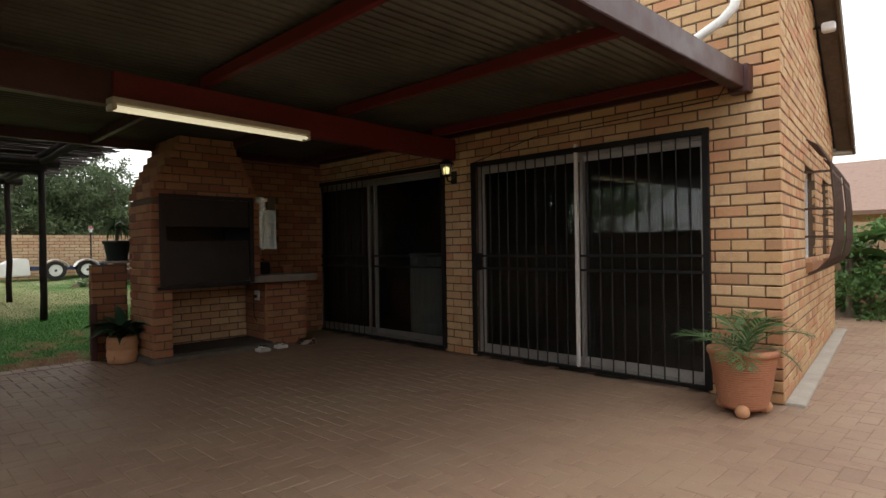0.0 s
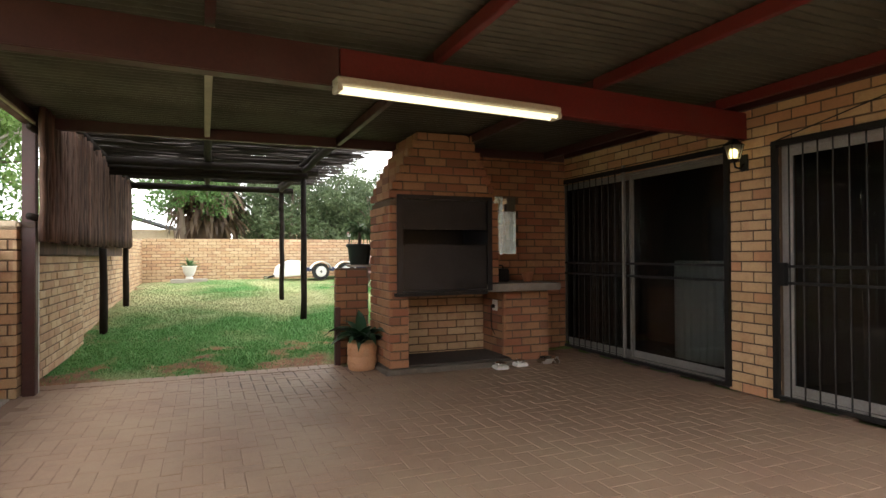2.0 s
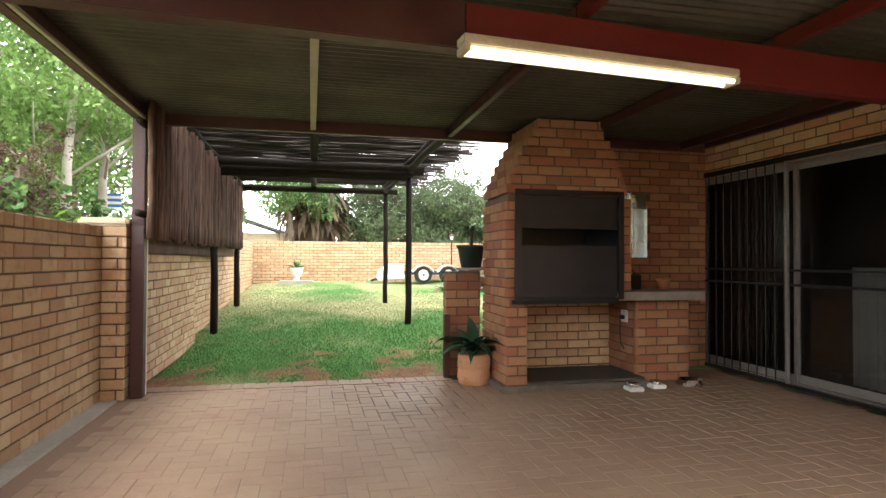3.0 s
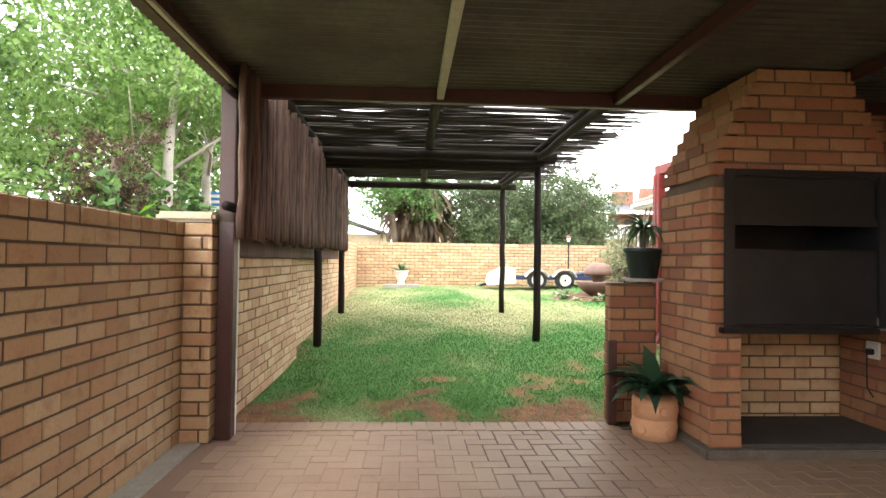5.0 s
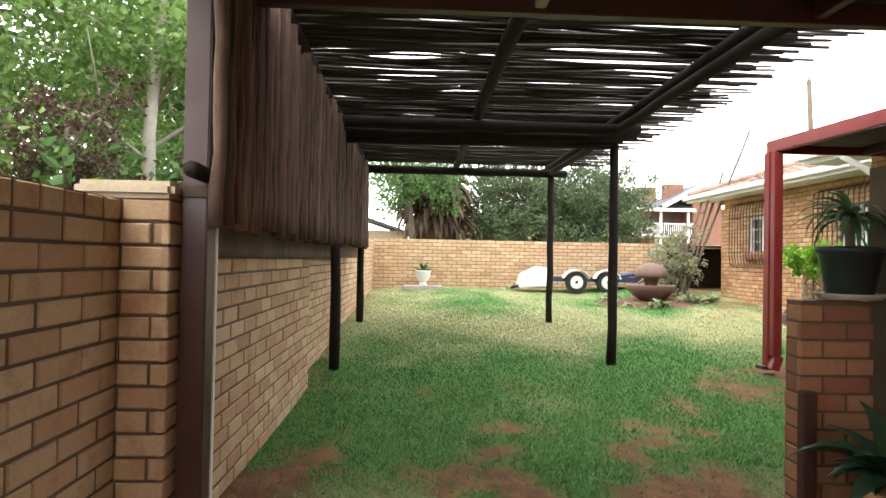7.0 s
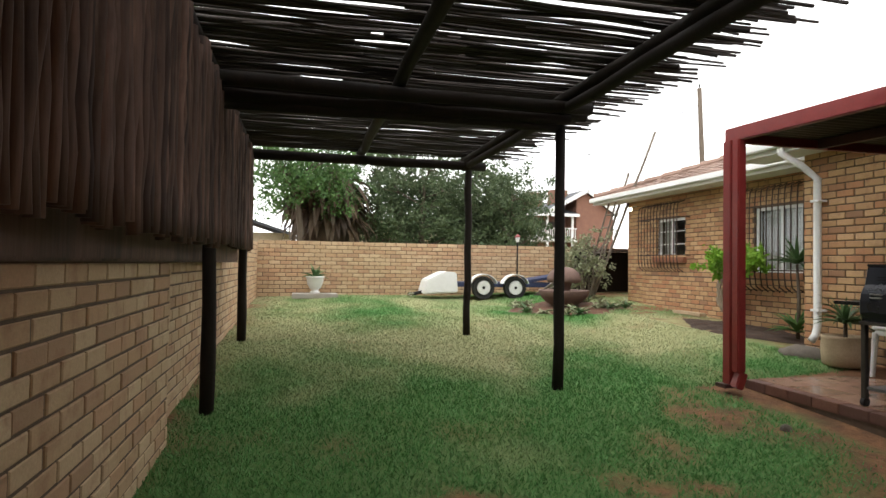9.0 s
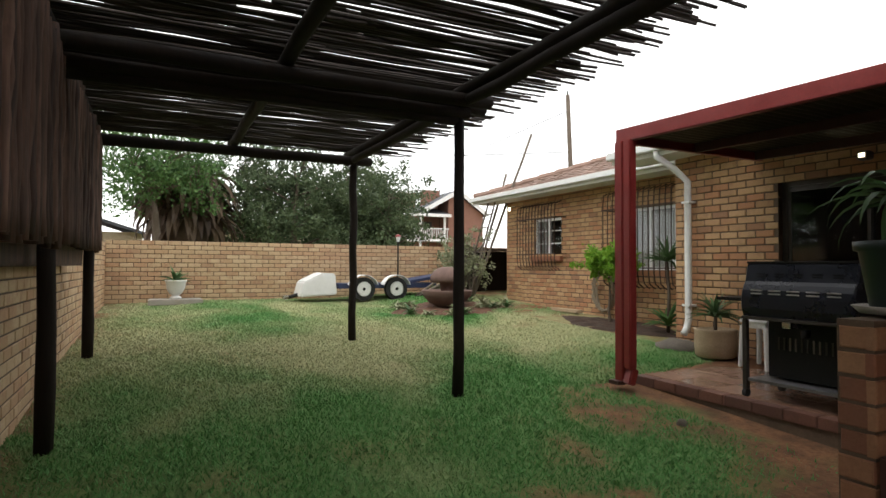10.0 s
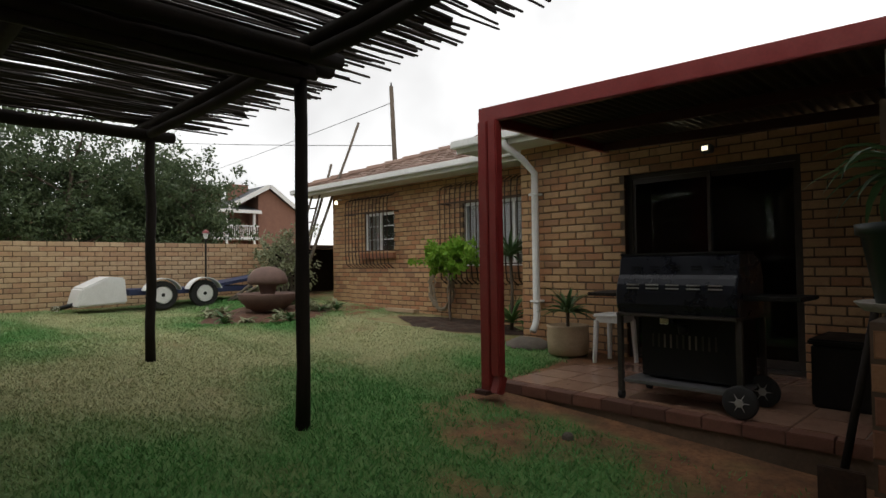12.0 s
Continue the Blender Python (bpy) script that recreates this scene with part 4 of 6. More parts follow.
# ---- patio at the back of the house ----
patio_slab = tagged(part("patio_slab", B((-10.2, 4.155, 0.0, -7.46, 5.74, 0.237)), M_CONC), "raised tiled patio slab", "patio", kind="structure")
for i in range(8):
    for j in range(5):
        x, y = -10.19 + i * 0.342, 4.16 + j * 0.316
        o = part("tile", B((0, 0, 0, 0.336, 0.310, 0.012), bevel=0.003) if i + j == 0 else bmesh.new(), M_SLAB, patio_slab) if i + j == 0 else new("tile", tile_mesh)
        tile_mesh = o.data
        o.parent = patio_slab
        o.location = (x, y, 0.2375)
for i in range(12):
    o = part("edge_brick", B((0, 0, 0, 0.222, 0.11, 0.075), bevel=0.004), M_EDGEBRICK, patio_slab) if i == 0 else new("edge_brick", eb_mesh)
    eb_mesh = o.data
    o.parent = patio_slab
    o.location = (-10.19 + i * 0.228, 4.045, 0.173)
foot = part("foundation", B((-10.19, 4.06, -0.05, -7.46, 4.153, 0.172)), M_MORTAR, patio_slab)

patio_roof = thing("patio_roof", (-8.85, 4.8, 2.22), "flat corrugated patio roof with red steel edge", "patio roof", kind="structure")
QO = Vector(patio_roof.location)
def dip(bm):
    """The patio roof falls slightly towards the barbecue wall."""
    for v in bm.verts:
        v.co.z -= (v.co.x + 10.16) * 0.0275
    return bm


for i in range(4):
    part("roof_sheet", local(dip(corrugated(-10.13 + i * 0.63, -9.46 + i * 0.63, 3.9, 5.72, 2.375 + (i % 2) * 0.004)), QO), M_SHEET, patio_roof, smooth=True)
part("front_beam", local(dip(B((-10.17, 3.82, 2.285, -7.40, 3.88, 2.40), bevel=0.006)), QO), M_RED, patio_roof, "red painted edge channel")
part("end_beam", local(B((-10.17, 3.885, 2.285, -10.12, 5.73, 2.40), bevel=0.006), QO), M_RED, patio_roof)
for y in (4.75, 5.6):
    part("purlin", local(dip(B((-10.11, y - 0.02, 2.28, -7.45, y + 0.02, 2.362), bevel=0.004)), QO), M_MAROON, patio_roof)
ppost = thing("patio_post", (-10.06, 3.83, 0.225), "red steel patio post with square downpipe", "post")
part("column", B((-0.095, -0.04, 0, -0.005, 0.05, 2.06), bevel=0.006), M_RED, ppost)
part("downpipe", B((0.0, -0.035, 0.12, 0.085, 0.045, 2.06), bevel=0.01), M_RED, ppost, "square red downpipe")
shoe = B((0.0, -0.035, 0, 0.085, 0.045, 0.14), bevel=0.01)
bmesh.ops.transform(shoe, matrix=Matrix.Translation((0, -0.02, -0.01)) @ Matrix.Rotation(radians(-20), 4, "X"), verts=shoe.verts)
part("shoe", shoe, M_RED, ppost)
part("base_plate", B((-0.12, -0.09, -0.02, 0.0, 0.06, 0.012), bevel=0.004), M_MAROON, ppost)
wpipe = thing("drain_pipe", (-7.60, 3.98, 0.1), "white square downpipe beside the patio", "downpipe")
part("pipe", B((-0.035, -0.03, 0, 0.035, 0.03, 2.12), bevel=0.008), M_WHITE, wpipe)
spot = thing("patio_spotlight", (-9.15, 5.66, 2.13), "small lit spotlight over the patio door", "wall lamp")
part("body", B((-0.045, -0.03, 0.005, 0.045, 0.07, 0.08), bevel=0.01), M_SHELF, spot)
part("lens", B((-0.024, -0.036, 0.025, 0.024, -0.031, 0.06)), M_LED, spot, "glowing warm lens")

# ---- house roof over the windows ----
def tiled_roof(name, x0, x1, y0, z0, y1, z1, hip, label):
    """A slope of clay tiles from the eave (y0, z0) up to the ridge (y1, z1); hip: how far the left edge leans in."""
    run, lift = y1 - y0, z1 - z0
    ln = math.hypot(run, lift)
    ang = math.degrees(math.atan2(lift, run))
    roof = thing(name, (x0, y0, z0), label, "roof", kind="structure")
    bm = bmesh.new()
    vs = [bm.verts.new(v) for v in ((0, 0, -0.03), (x1 - x0, 0, -0.03), (x1 - x0, run, lift - 0.03), (hip, run, lift - 0.03))]
    f = bm.faces.new(vs)
    e = bmesh.ops.extrude_face_region(bm, geom=[f])
    bmesh.ops.translate(bm, vec=(0, 0, -0.06), verts=[v for v in e["geom"] if isinstance(v, bmesh.types.BMVert)])
    part("roof_deck", bm, M_TIMBER, roof)
    tb = bmesh.new()
    n, ex, wd = 8, 0.30, 0.27
    prof = [(wd * k / n, 0.022 * abs(math.sin(math.pi * k / n)) ** 0.8 + (0.012 if k == n else 0)) for k in range(n + 1)]
    a = [tb.verts.new((x, 0, z + 0.02)) for x, z in prof]
    b = [tb.verts.new((x, ex + 0.03, z)) for x, z in prof]
    c = [tb.verts.new((x, 0, z + 0.004)) for x, z in prof]
    for k in range(n):
        tb.faces.new((a[k], a[k + 1], b[k + 1], b[k]))
        tb.faces.new((c[k], c[k + 1], a[k + 1], a[k]))
    tile = mesh_of("roof_tile", tb, M_TILE)
    rows = int(ln / ex)
    for r in range(rows + 1):
        left = hip * r * ex / ln
        k = 0
        while left + k * wd < x1 - x0 - 0.1:
            o = new("roof_tile", tile)
            o.parent = roof
            o.matrix_basis = pose(0, 0, 0, ang) @ pose(left + k * wd + rng.uniform(-0.004, 0.004), r * ex - 0.05, rng.uniform(0, 0.006) - 0.02, rng.uniform(-0.6, 0.6), rng.uniform(-0.5, 0.5), rng.uniform(-0.4, 0.4))
            k += 1
    if hip:
        for r in range(int(math.hypot(hip, run) / 0.35) + 1):
            o = part("hip_tile", rod(bmesh.new(), (hip * r * 0.35 / math.hypot(hip, run), run * r * 0.35 / math.hypot(hip, run), lift * r * 0.35 / math.hypot(hip, run) + 0.03), (hip * (r + 1) * 0.35 / math.hypot(hip, run), run * (r + 1) * 0.35 / math.hypot(hip, run), lift * (r + 1) * 0.35 / math.hypot(hip, run) + 0.02), 0.075, 0.06, 8), M_TILE, roof)
    for k in range(int((x1 - x0 - hip) / 0.33)):
        part("ridge_tile", rod(bmesh.new(), (hip + k * 0.33, run, lift), (hip + (k + 1) * 0.34, run, lift + 0.008), 0.085, 0.075, 8), M_TILE, roof)
    part("fascia", B((-0.02, -0.03, -0.15, x1 - x0, 0.0, 0.0), bevel=0.004), M_WHITE, roof, "white fascia board")
    part("gutter", B((-0.04, -0.12, -0.10, x1 - x0, -0.033, -0.01), bevel=0.012), M_WHITE, roof, "white eaves gutter")
    part("soffit", B((0.0, 0.004, -0.14, x1 - x0, 0.42, -0.12)), M_WHITE, roof)
    return roof


tiled_roof("roof_windows", -17.25, -11.2, 6.38, 2.66, 8.8, 3.52, 2.5, "brown clay tile roof with white gutter")
tiled_roof("roof_patio_eave", -11.85, -10.2, 5.36, 2.62, 7.2, 3.28, 0.0, "brown clay tile eave with white gutter")

dp = thing("downpipe", (-11.0, 5.66, 0.48), "round white downpipe with swan neck on brick wall", "downpipe")
part("pipe", chain(bmesh.new(), [(-0.12, -0.36, 2.08), (-0.12, -0.36, 1.98), (-0.05, -0.15, 1.84), (0.0, 0.0, 1.70), (0, 0, 0.9), (0, 0, 0.12), (0.0, -0.03, 0.03), (0, -0.08, -0.03)], 0.038, 14), M_WHITE, dp, smooth=True)
for z in (0.28, 1.45):
    part("clamp", B((-0.055, -0.045, z, 0.055, 0.075, z + 0.025), bevel=0.004), M_WHITE, dp)


def window(name, u, label, panes, cols):
    x0, z0, x1, z1 = WX0 + u[0], u[1], WX0 + u[2], u[3]
    w = thing(name, ((x0 + x1) / 2, 6.85, z0), label, "window", kind="structure")
    o = Vector(w.location)
    f = 0.045
    part("window_frame", local(B((x0, 6.83, z0, x0 + f, 6.89, z1), (x1 - f, 6.83, z0, x1, 6.89, z1), (x0 + f, 6.83, z1 - f, x1 - f, 6.89, z1), (x0 + f, 6.83, z0, x1 - f, 6.89, z0 + f)), o), M_WHITE, w, "white painted window frame")
    for k in range(1, cols):
        x = x0 + (x1 - x0) * k / cols
        part("mullion", local(B((x - 0.02, 6.83, z0 + f, x + 0.02, 6.88, z1 - f)), o), M_WHITE, w)
    for k in range(panes):
        z = z0 + (z1 - z0) * (k + 1) / (panes + 1)
        part("glazing_bar", local(B((x0 + f, 6.842, z - 0.008, x1 - f, 6.87, z + 0.008)), o), M_WHITE, w)
    part("pane", local(B((x0 + f, 6.858, z0 + f, x1 - f, 6.864, z1 - f)), o), M_GLASS, w).visible_shadow = False
    part("window_sill", local(B((x0 - 0.05, 6.72, z0 - 0.10, x1 + 0.05, 6.84, z0 - 0.005), bevel=0.006), o), M_BRAAI, w, "face-brick window sill")
    part("curtain", local(B((x0 + 0.02, 6.95, z0 - 0.05, x0 + (x1 - x0) * (0.3 if cols < 3 else 1.0), 6.97, z1 + 0.05)), o), M_CURTAIN, w, "pale net curtain")
    # burglar bars stand proud of the wall and curl at both ends
    g = thing("burglar_bars", ((x0 + x1) / 2, 6.6, z0 - 0.25), "rusty outward-curled burglar bars over the window", "burglar bars", "burglar bars")
    o = Vector(g.location)
    n = round((x1 - x0 + 0.4) / 0.105)
    for k in range(n + 1):
        x = x0 - 0.24 + (x1 - x0 + 0.36) * k / n
        pts = [(x, 6.70, z1 + 0.28), (x, 6.56, z1 + 0.22), (x, 6.545, z1 + 0.08), (x, 6.545, z0 - 0.05), (x, 6.57, z0 - 0.2), (x, 6.68, z0 - 0.27)]
        part("bar", local(chain(bmesh.new(), pts, 0.009, 5), o), M_RUST, g)
    for z in (z0 + 0.02, z1 - 0.02):
        part("cross_bar", local(B((x0 - 0.26, 6.535, z, x1 + 0.14, 6.553, z + 0.018), (x0 - 0.26, 6.555, z, x0 - 0.245, 6.79, z + 0.018), (x1 + 0.125, 6.555, z, x1 + 0.14, 6.79, z + 0.018)), o), M_RUST, g)


window("window_1", W1, "white two-light window with glazing bars", 2, 2)
window("window_2", W2, "wide white window with pale curtains", 0, 3)
plinth = tagged(part("plinth", B((-15.91, 6.707, 0.3, -11.26, 6.783, 1.07)), M_MORTAR), "slightly proud brick plinth under the windows", "plinth", kind="structure")

# the gable's two windows behind bowed bars
for i, (u0, z0, u1, z1) in enumerate(SW):
    y0, y1 = 5.158 + u0, 5.158 + u1
    sw = thing("window_%d" % (3 + i), (-1.5, (y0 + y1) / 2, z0), "narrow side window behind bowed bars", "window", kind="structure")
    o = Vector(sw.location)
    part("window_frame", local(B((-1.52, y0, z0, -1.47, y0 + 0.045, z1), (-1.52, y1 - 0.045, z0, -1.47, y1, z1), (-1.52, y0 + 0.045, z1 - 0.045, -1.47, y1 - 0.045, z1), (-1.52, y0 + 0.045, z0, -1.47, y1 - 0.045, z0 + 0.045)), o), M_WHITE, sw)
    part("pane", local(B((-1.5, y0 + 0.045, z0 + 0.045, -1.494, y1 - 0.045, z1 - 0.045)), o), M_GLASS, sw)
    part("window_sill", local(B((-1.46, y0 - 0.03, z0 - 0.09, -1.35, y1 + 0.03, z0 - 0.004), bevel=0.006), o), M_BRAAI, sw, "face-brick window sill")
    # dark sheet standing in for the unlit room behind the pane
    back = part("dark_backing", local(B((-1.62, y0 - 0.1, z0 - 0.1, -1.6, y1 + 0.1, z1 + 0.1)), o), M_DARKROOM, sw)
    sg = thing("burglar_bars", (-1.3, (y0 + y1) / 2, z0), "rusty bowed burglar bars over the side window", "burglar bars", "burglar bars")
    o = Vector(sg.location)
    n = 9
    for k in range(n):
        y = y0 - 0.12 + (y1 - y0 + 0.24) * k / (n - 1)
        part("bar", local(chain(bmesh.new(), [(-1.375, y, z1 + 0.20), (-1.29, y, z1 + 0.14), (-1.2, y, z1 - 0.02), (-1.175, y, (z0 + z1) / 2 + 0.1), (-1.175, y, z0 + 0.2), (-1.21, y, z0 + 0.04), (-1.30, y, z0 - 0.06), (-1.375, y, z0 - 0.10)], 0.009, 6), o), M_RUST, sg)
    for z in (z0 + 0.22, (z0 + z1) / 2 + 0.02, z1 - 0.1):
        part("cross_bar", local(B((-1.205, y0 - 0.13, z, -1.187, y1 + 0.13, z + 0.022)), o), M_RUST, sg)
        part("tie", local(B((-1.395, y0 - 0.128, z, -1.206, y0 - 0.112, z + 0.02)), o), M_RUST, sg)
    for ob in (sw, sg):
        ob.matrix_basis = LEAN @ ob.matrix_basis
flood = thing("floodlight", (-1.27, 7.45, 3.32), "small white floodlight under the gable roof", "wall lamp")
part("body", B((-0.06, -0.05, -0.04, 0.06, 0.05, 0.05), bevel=0.012), M_WHITE, flood)
part("arm", rod(bmesh.new(), (-0.13, 0, 0.02), (-0.05, 0, 0.02), 0.012), M_BLACK, flood)
flood.matrix_basis = LEAN @ flood.matrix_basis
ep = thing("gutter_pipe", (-1.75, 5.0, 2.6), "white round pipe over the carport edge", "downpipe")
part("pipe", chain(bmesh.new(), [(-0.42, -0.02, 0.0), (-0.2, 0.0, 0.1), (0.02, 0.0, 0.2), (0.1, 0.0, 0.27), (0.13, 0.03, 0.4), (0.13, 0.11, 0.9)], 0.036, 12), M_WHITE, ep, smooth=True)
eave_lamp = thing("eave_lamp", (-16.25, 6.72, 2.36), "small lit lamp under the eave", "wall lamp")
part("arm", chain(bmesh.new(), [(-0.05, 0.06, 0.06), (-0.02, -0.02, 0.06), (0, -0.08, 0.02)], 0.01), M_WHITE, eave_lamp)
part("bulb", lathe(bmesh.new(), [(0.0, -0.05), (0.03, -0.03), (0.03, 0.0), (0.015, 0.03)], 12, (0, -0.09, 0)), M_LED, eave_lamp, smooth=True)

# ---- plants ----
def leaf_mesh(name, places, size, material, kind_shape=1.6, seed=1, droop=0.0):
    """Many small leaves, each a bent pair of triangles, at the places given."""
    g = np.random.RandomState(seed)
    p = np.array(places)
    n = len(p)
    d = g.normal(size=(n, 3))
    d[:, 2] -= droop
    d /= np.linalg.norm(d, axis=1)[:, None]
    s = np.cross(d, g.normal(size=(n, 3)))
    s /= np.linalg.norm(s, axis=1)[:, None] + 1e-9
    up = np.cross(d, s)
    ln = (size * g.uniform(0.65, 1.35, n))[:, None]
    w = ln / kind_shape / 2
    v = np.stack([p, p + d * ln * 0.5 + s * w + up * w * 0.3, p + d * ln, p + d * ln * 0.5 - s * w + up * w * 0.3], 1).reshape(-1, 3)
    f = np.arange(4 * n).reshape(n, 4)
    me = bpy.data.meshes.new(name)
    me.from_pydata(v.tolist(), [], f.tolist())
    me.materials.append(material)
    return me


def tree(name, at, height, spread, leaves, size, bark, leafmat, label, seed, trunk_r=0.12, limbs=9, low=0.25, clump=0.45, droop=0.0, lean=(0, 0), category="tree", per=55, side_cut=None):
    g = random.Random(seed)
    t = thing(name, at, label, category, "trees")
    bm = bmesh.new()
    top = Vector((lean[0], lean[1], height * 0.85))
    pts = [Vector((0, 0, -0.1)).lerp(top, k / 7) + Vector((g.uniform(-1, 1), g.uniform(-1, 1), 0)) * trunk_r * 0.7 * (k > 0) for k in range(8)]
    chain(bm, pts, [trunk_r * (1.15 - 0.95 * k / 7) for k in range(8)], 10)
    ends = [pts[-1]]
    for k in range(limbs):
        f = low + (0.92 - low) * (k + g.random() * 0.6) / limbs
        b = Vector((0, 0, 0)).lerp(top, f)
        a = k * 2.4 + g.uniform(-0.4, 0.4)
        r = spread * (1.05 - 0.55 * abs(f - 0.5)) * g.uniform(0.6, 1.0)
        e = b + Vector((math.cos(a) * r, math.sin(a) * r, height * g.uniform(0.04, 0.2) - droop * 0.3))
        m = b.lerp(e, 0.5) + Vector((g.uniform(-0.1, 0.1), g.uniform(-0.1, 0.1), 0.12 * r))
        chain(bm, [b, m, e], [trunk_r * 0.42 * (1.1 - f), trunk_r * 0.25, trunk_r * 0.1], 6)
        ends += [e, m, m.lerp(e, 0.5)]
        for q in range(3):
            e2 = m.lerp(e, g.random()) + Vector((g.uniform(-1, 1), g.uniform(-1, 1), g.uniform(-0.3, 0.8))) * spread * 0.35
            chain(bm, [m, m.lerp(e2, 0.5) + Vector((0, 0, 0.05)), e2], [trunk_r * 0.16, trunk_r * 0.1, trunk_r * 0.05], 4)
            ends.append(e2)
    part("trunk", bm, bark, t, smooth=True)
    places = []
    while len(places) < leaves:
        c = g.choice(ends)
        o = c + Vector((g.gauss(0, 1), g.gauss(0, 1), g.gauss(0, 0.8) - droop)) * clump
        rad = clump * g.uniform(0.14, 0.42)
        for _ in range(per):
            q = o + Vector((g.gauss(0, 1) * rad, g.gauss(0, 1) * rad, g.gauss(0, 0.8) * rad - droop * g.random() * rad * 2))
            if side_cut is None or side_cut(q + Vector(at)):
                places.append(q)
    crown = new("crown", leaf_mesh("crown", places, size, leafmat, seed=seed, droop=droop))
    crown.parent = t
    return t


def blade(bm, base, a, length, width, arch, lift=1.2, n=6, fold=0.3):
    """One strap leaf that rises at the angle lift and arches over."""
    d = Vector((math.cos(a), math.sin(a), 0))
    s = Vector((-math.sin(a), math.cos(a), 0))
    prev = None
    for k in range(n + 1):
        t = k / n
        e = lift - arch * t
        if k == 0:
            p = Vector(base)
        else:
            p = p + (d * math.cos(e) + Vector((0, 0, 1)) * math.sin(e)) * (length / n)
        w = width * (0.45 + 1.1 * math.sin(math.pi * min(1, t * 0.8 + 0.15))) * (1 - t ** 3)
        row = [bm.verts.new(p + s * w / 2 + Vector((0, 0, fold * w))), bm.verts.new(p), bm.verts.new(p - s * w / 2 + Vector((0, 0, fold * w)))]
        if prev:
            for i in (0, 1):
                bm.faces.new((prev[i], prev[i + 1], row[i + 1], row[i]))
        prev = row


def tuft(parent, base, count, length, width, material, seed, arch=(0.6, 1.6), lift=(0.7, 1.45)):
    g = random.Random(seed)
    for k in range(count):
        bm = bmesh.new()
        blade(bm, base, k * 2.399 + g.uniform(-0.3, 0.3), length * g.uniform(0.65, 1.1), width * g.uniform(0.8, 1.2), g.uniform(*arch), g.uniform(*lift))
        part("leaf", bm, material, parent, smooth=True)


def palm_frond(bm, base, a, length, lift, arch, g, leaflet=0.16, wid=0.014, n=16):
    d = Vector((math.cos(a), math.sin(a), 0))
    s = Vector((-math.sin(a), math.cos(a), 0))
    p = Vector(base)
    for k in range(n):
        e = lift - arch * k / n
        fwd = d * math.cos(e) + Vector((0, 0, math.sin(e)))
        q = p + fwd * (length / n)
        rod(bm, p, q, 0.004, seg=3, caps=False)
        ln = leaflet * math.sin(math.pi * (0.12 + 0.83 * k / n)) * g.uniform(0.85, 1.1)
        for sg in (-1, 1):
            tip = q + (s * sg * 0.75 + fwd * 0.7 + Vector((0, 0, g.uniform(-0.25, 0.15)))).normalized() * ln
            m = q.lerp(tip, 0.45) + Vector((0, 0, 0.01))
            w = fwd.cross(s * sg).normalized().cross((tip - q).normalized()) * wid / 2
            v = [bm.verts.new(x) for x in (q, m + w, tip, m - w)]
            bm.faces.new(v)
        p = q


# large terracotta pot with a young palm beside the sliding door
pot = thing("ribbed_pot", (-1.55, 4.78, 0), "large ribbed terracotta pot with a young palm", "plant pot", "pot plants")
prof = [(0.125, 0.04), (0.14, 0.05)]
for k in range(22):
    z = 0.06 + k * 0.0155
    r = 0.145 + 0.062 * (k / 21) ** 0.8
    prof += [(r, z), (r + 0.005, z + 0.004), (r + 0.005, z + 0.009), (r, z + 0.0135)]
prof += [(0.222, 0.405), (0.228, 0.42), (0.226, 0.445), (0.205, 0.45), (0.195, 0.40), (0.0, 0.395)]
part("pot", lathe(bmesh.new(), prof, 40), M_TERRA, pot, smooth=True)
for k in range(3):
    a = k * 2.1 - 1.3
    bm = bmesh.new()
    bmesh.ops.create_icosphere(bm, subdivisions=2, radius=0.048, matrix=Matrix.Translation((0.15 * math.cos(a), 0.15 * math.sin(a), 0.044)))
    part("foot", bm, M_TERRA_PALE, pot, "round pale clay foot", True)
g = random.Random(5)
for k in range(11):
    bm = bmesh.new()
    palm_frond(bm, (0.03 * math.cos(k), 0.03 * math.sin(k), 0.40), k * 2.4, g.uniform(0.36, 0.52), g.uniform(0.45, 1.35), g.uniform(0.8, 1.7), g, 0.2, 0.016)
    part("frond", bm, M_LEAF_SPIKY, pot, "feathery green palm frond")

# carved planter with broad glossy leaves beside the barbecue
planter = thing("carved_planter", (-6.97, 2.46, 0), "pale carved terracotta planter with broad glossy leaves", "plant pot", "pot plants")
part("pot", lathe(bmesh.new(), [(0.125, 0), (0.14, 0.01), (0.148, 0.06), (0.148, 0.135), (0.143, 0.14), (0.143, 0.148), (0.149, 0.153), (0.148, 0.26), (0.142, 0.28), (0.125, 0.28), (0.12, 0.24), (0, 0.235)], 36), M_TERRA_PALE, planter, smooth=True)
for k in range(10):
    a = k * math.tau / 5 + (0.3 if k > 4 else 0)
    z = 0.205 if k < 5 else 0.075
    bm = bmesh.new()
    bmesh.ops.create_cone(bm, cap_ends=True, segments=14, radius1=0.034, radius2=0.026, depth=0.012, matrix=Matrix.Translation((0.149 * math.cos(a), 0.149 * math.sin(a), z)) @ Vector((math.cos(a), math.sin(a), 0)).to_track_quat("Z", "Y").to_matrix().to_4x4())
    part("rosette", bm, M_TERRA_PALE, planter)
tuft(planter, (0, 0, 0.26), 30, 0.44, 0.075, M_LEAF_GLOSSY, 11, (0.9, 2.0), (0.75, 1.45))

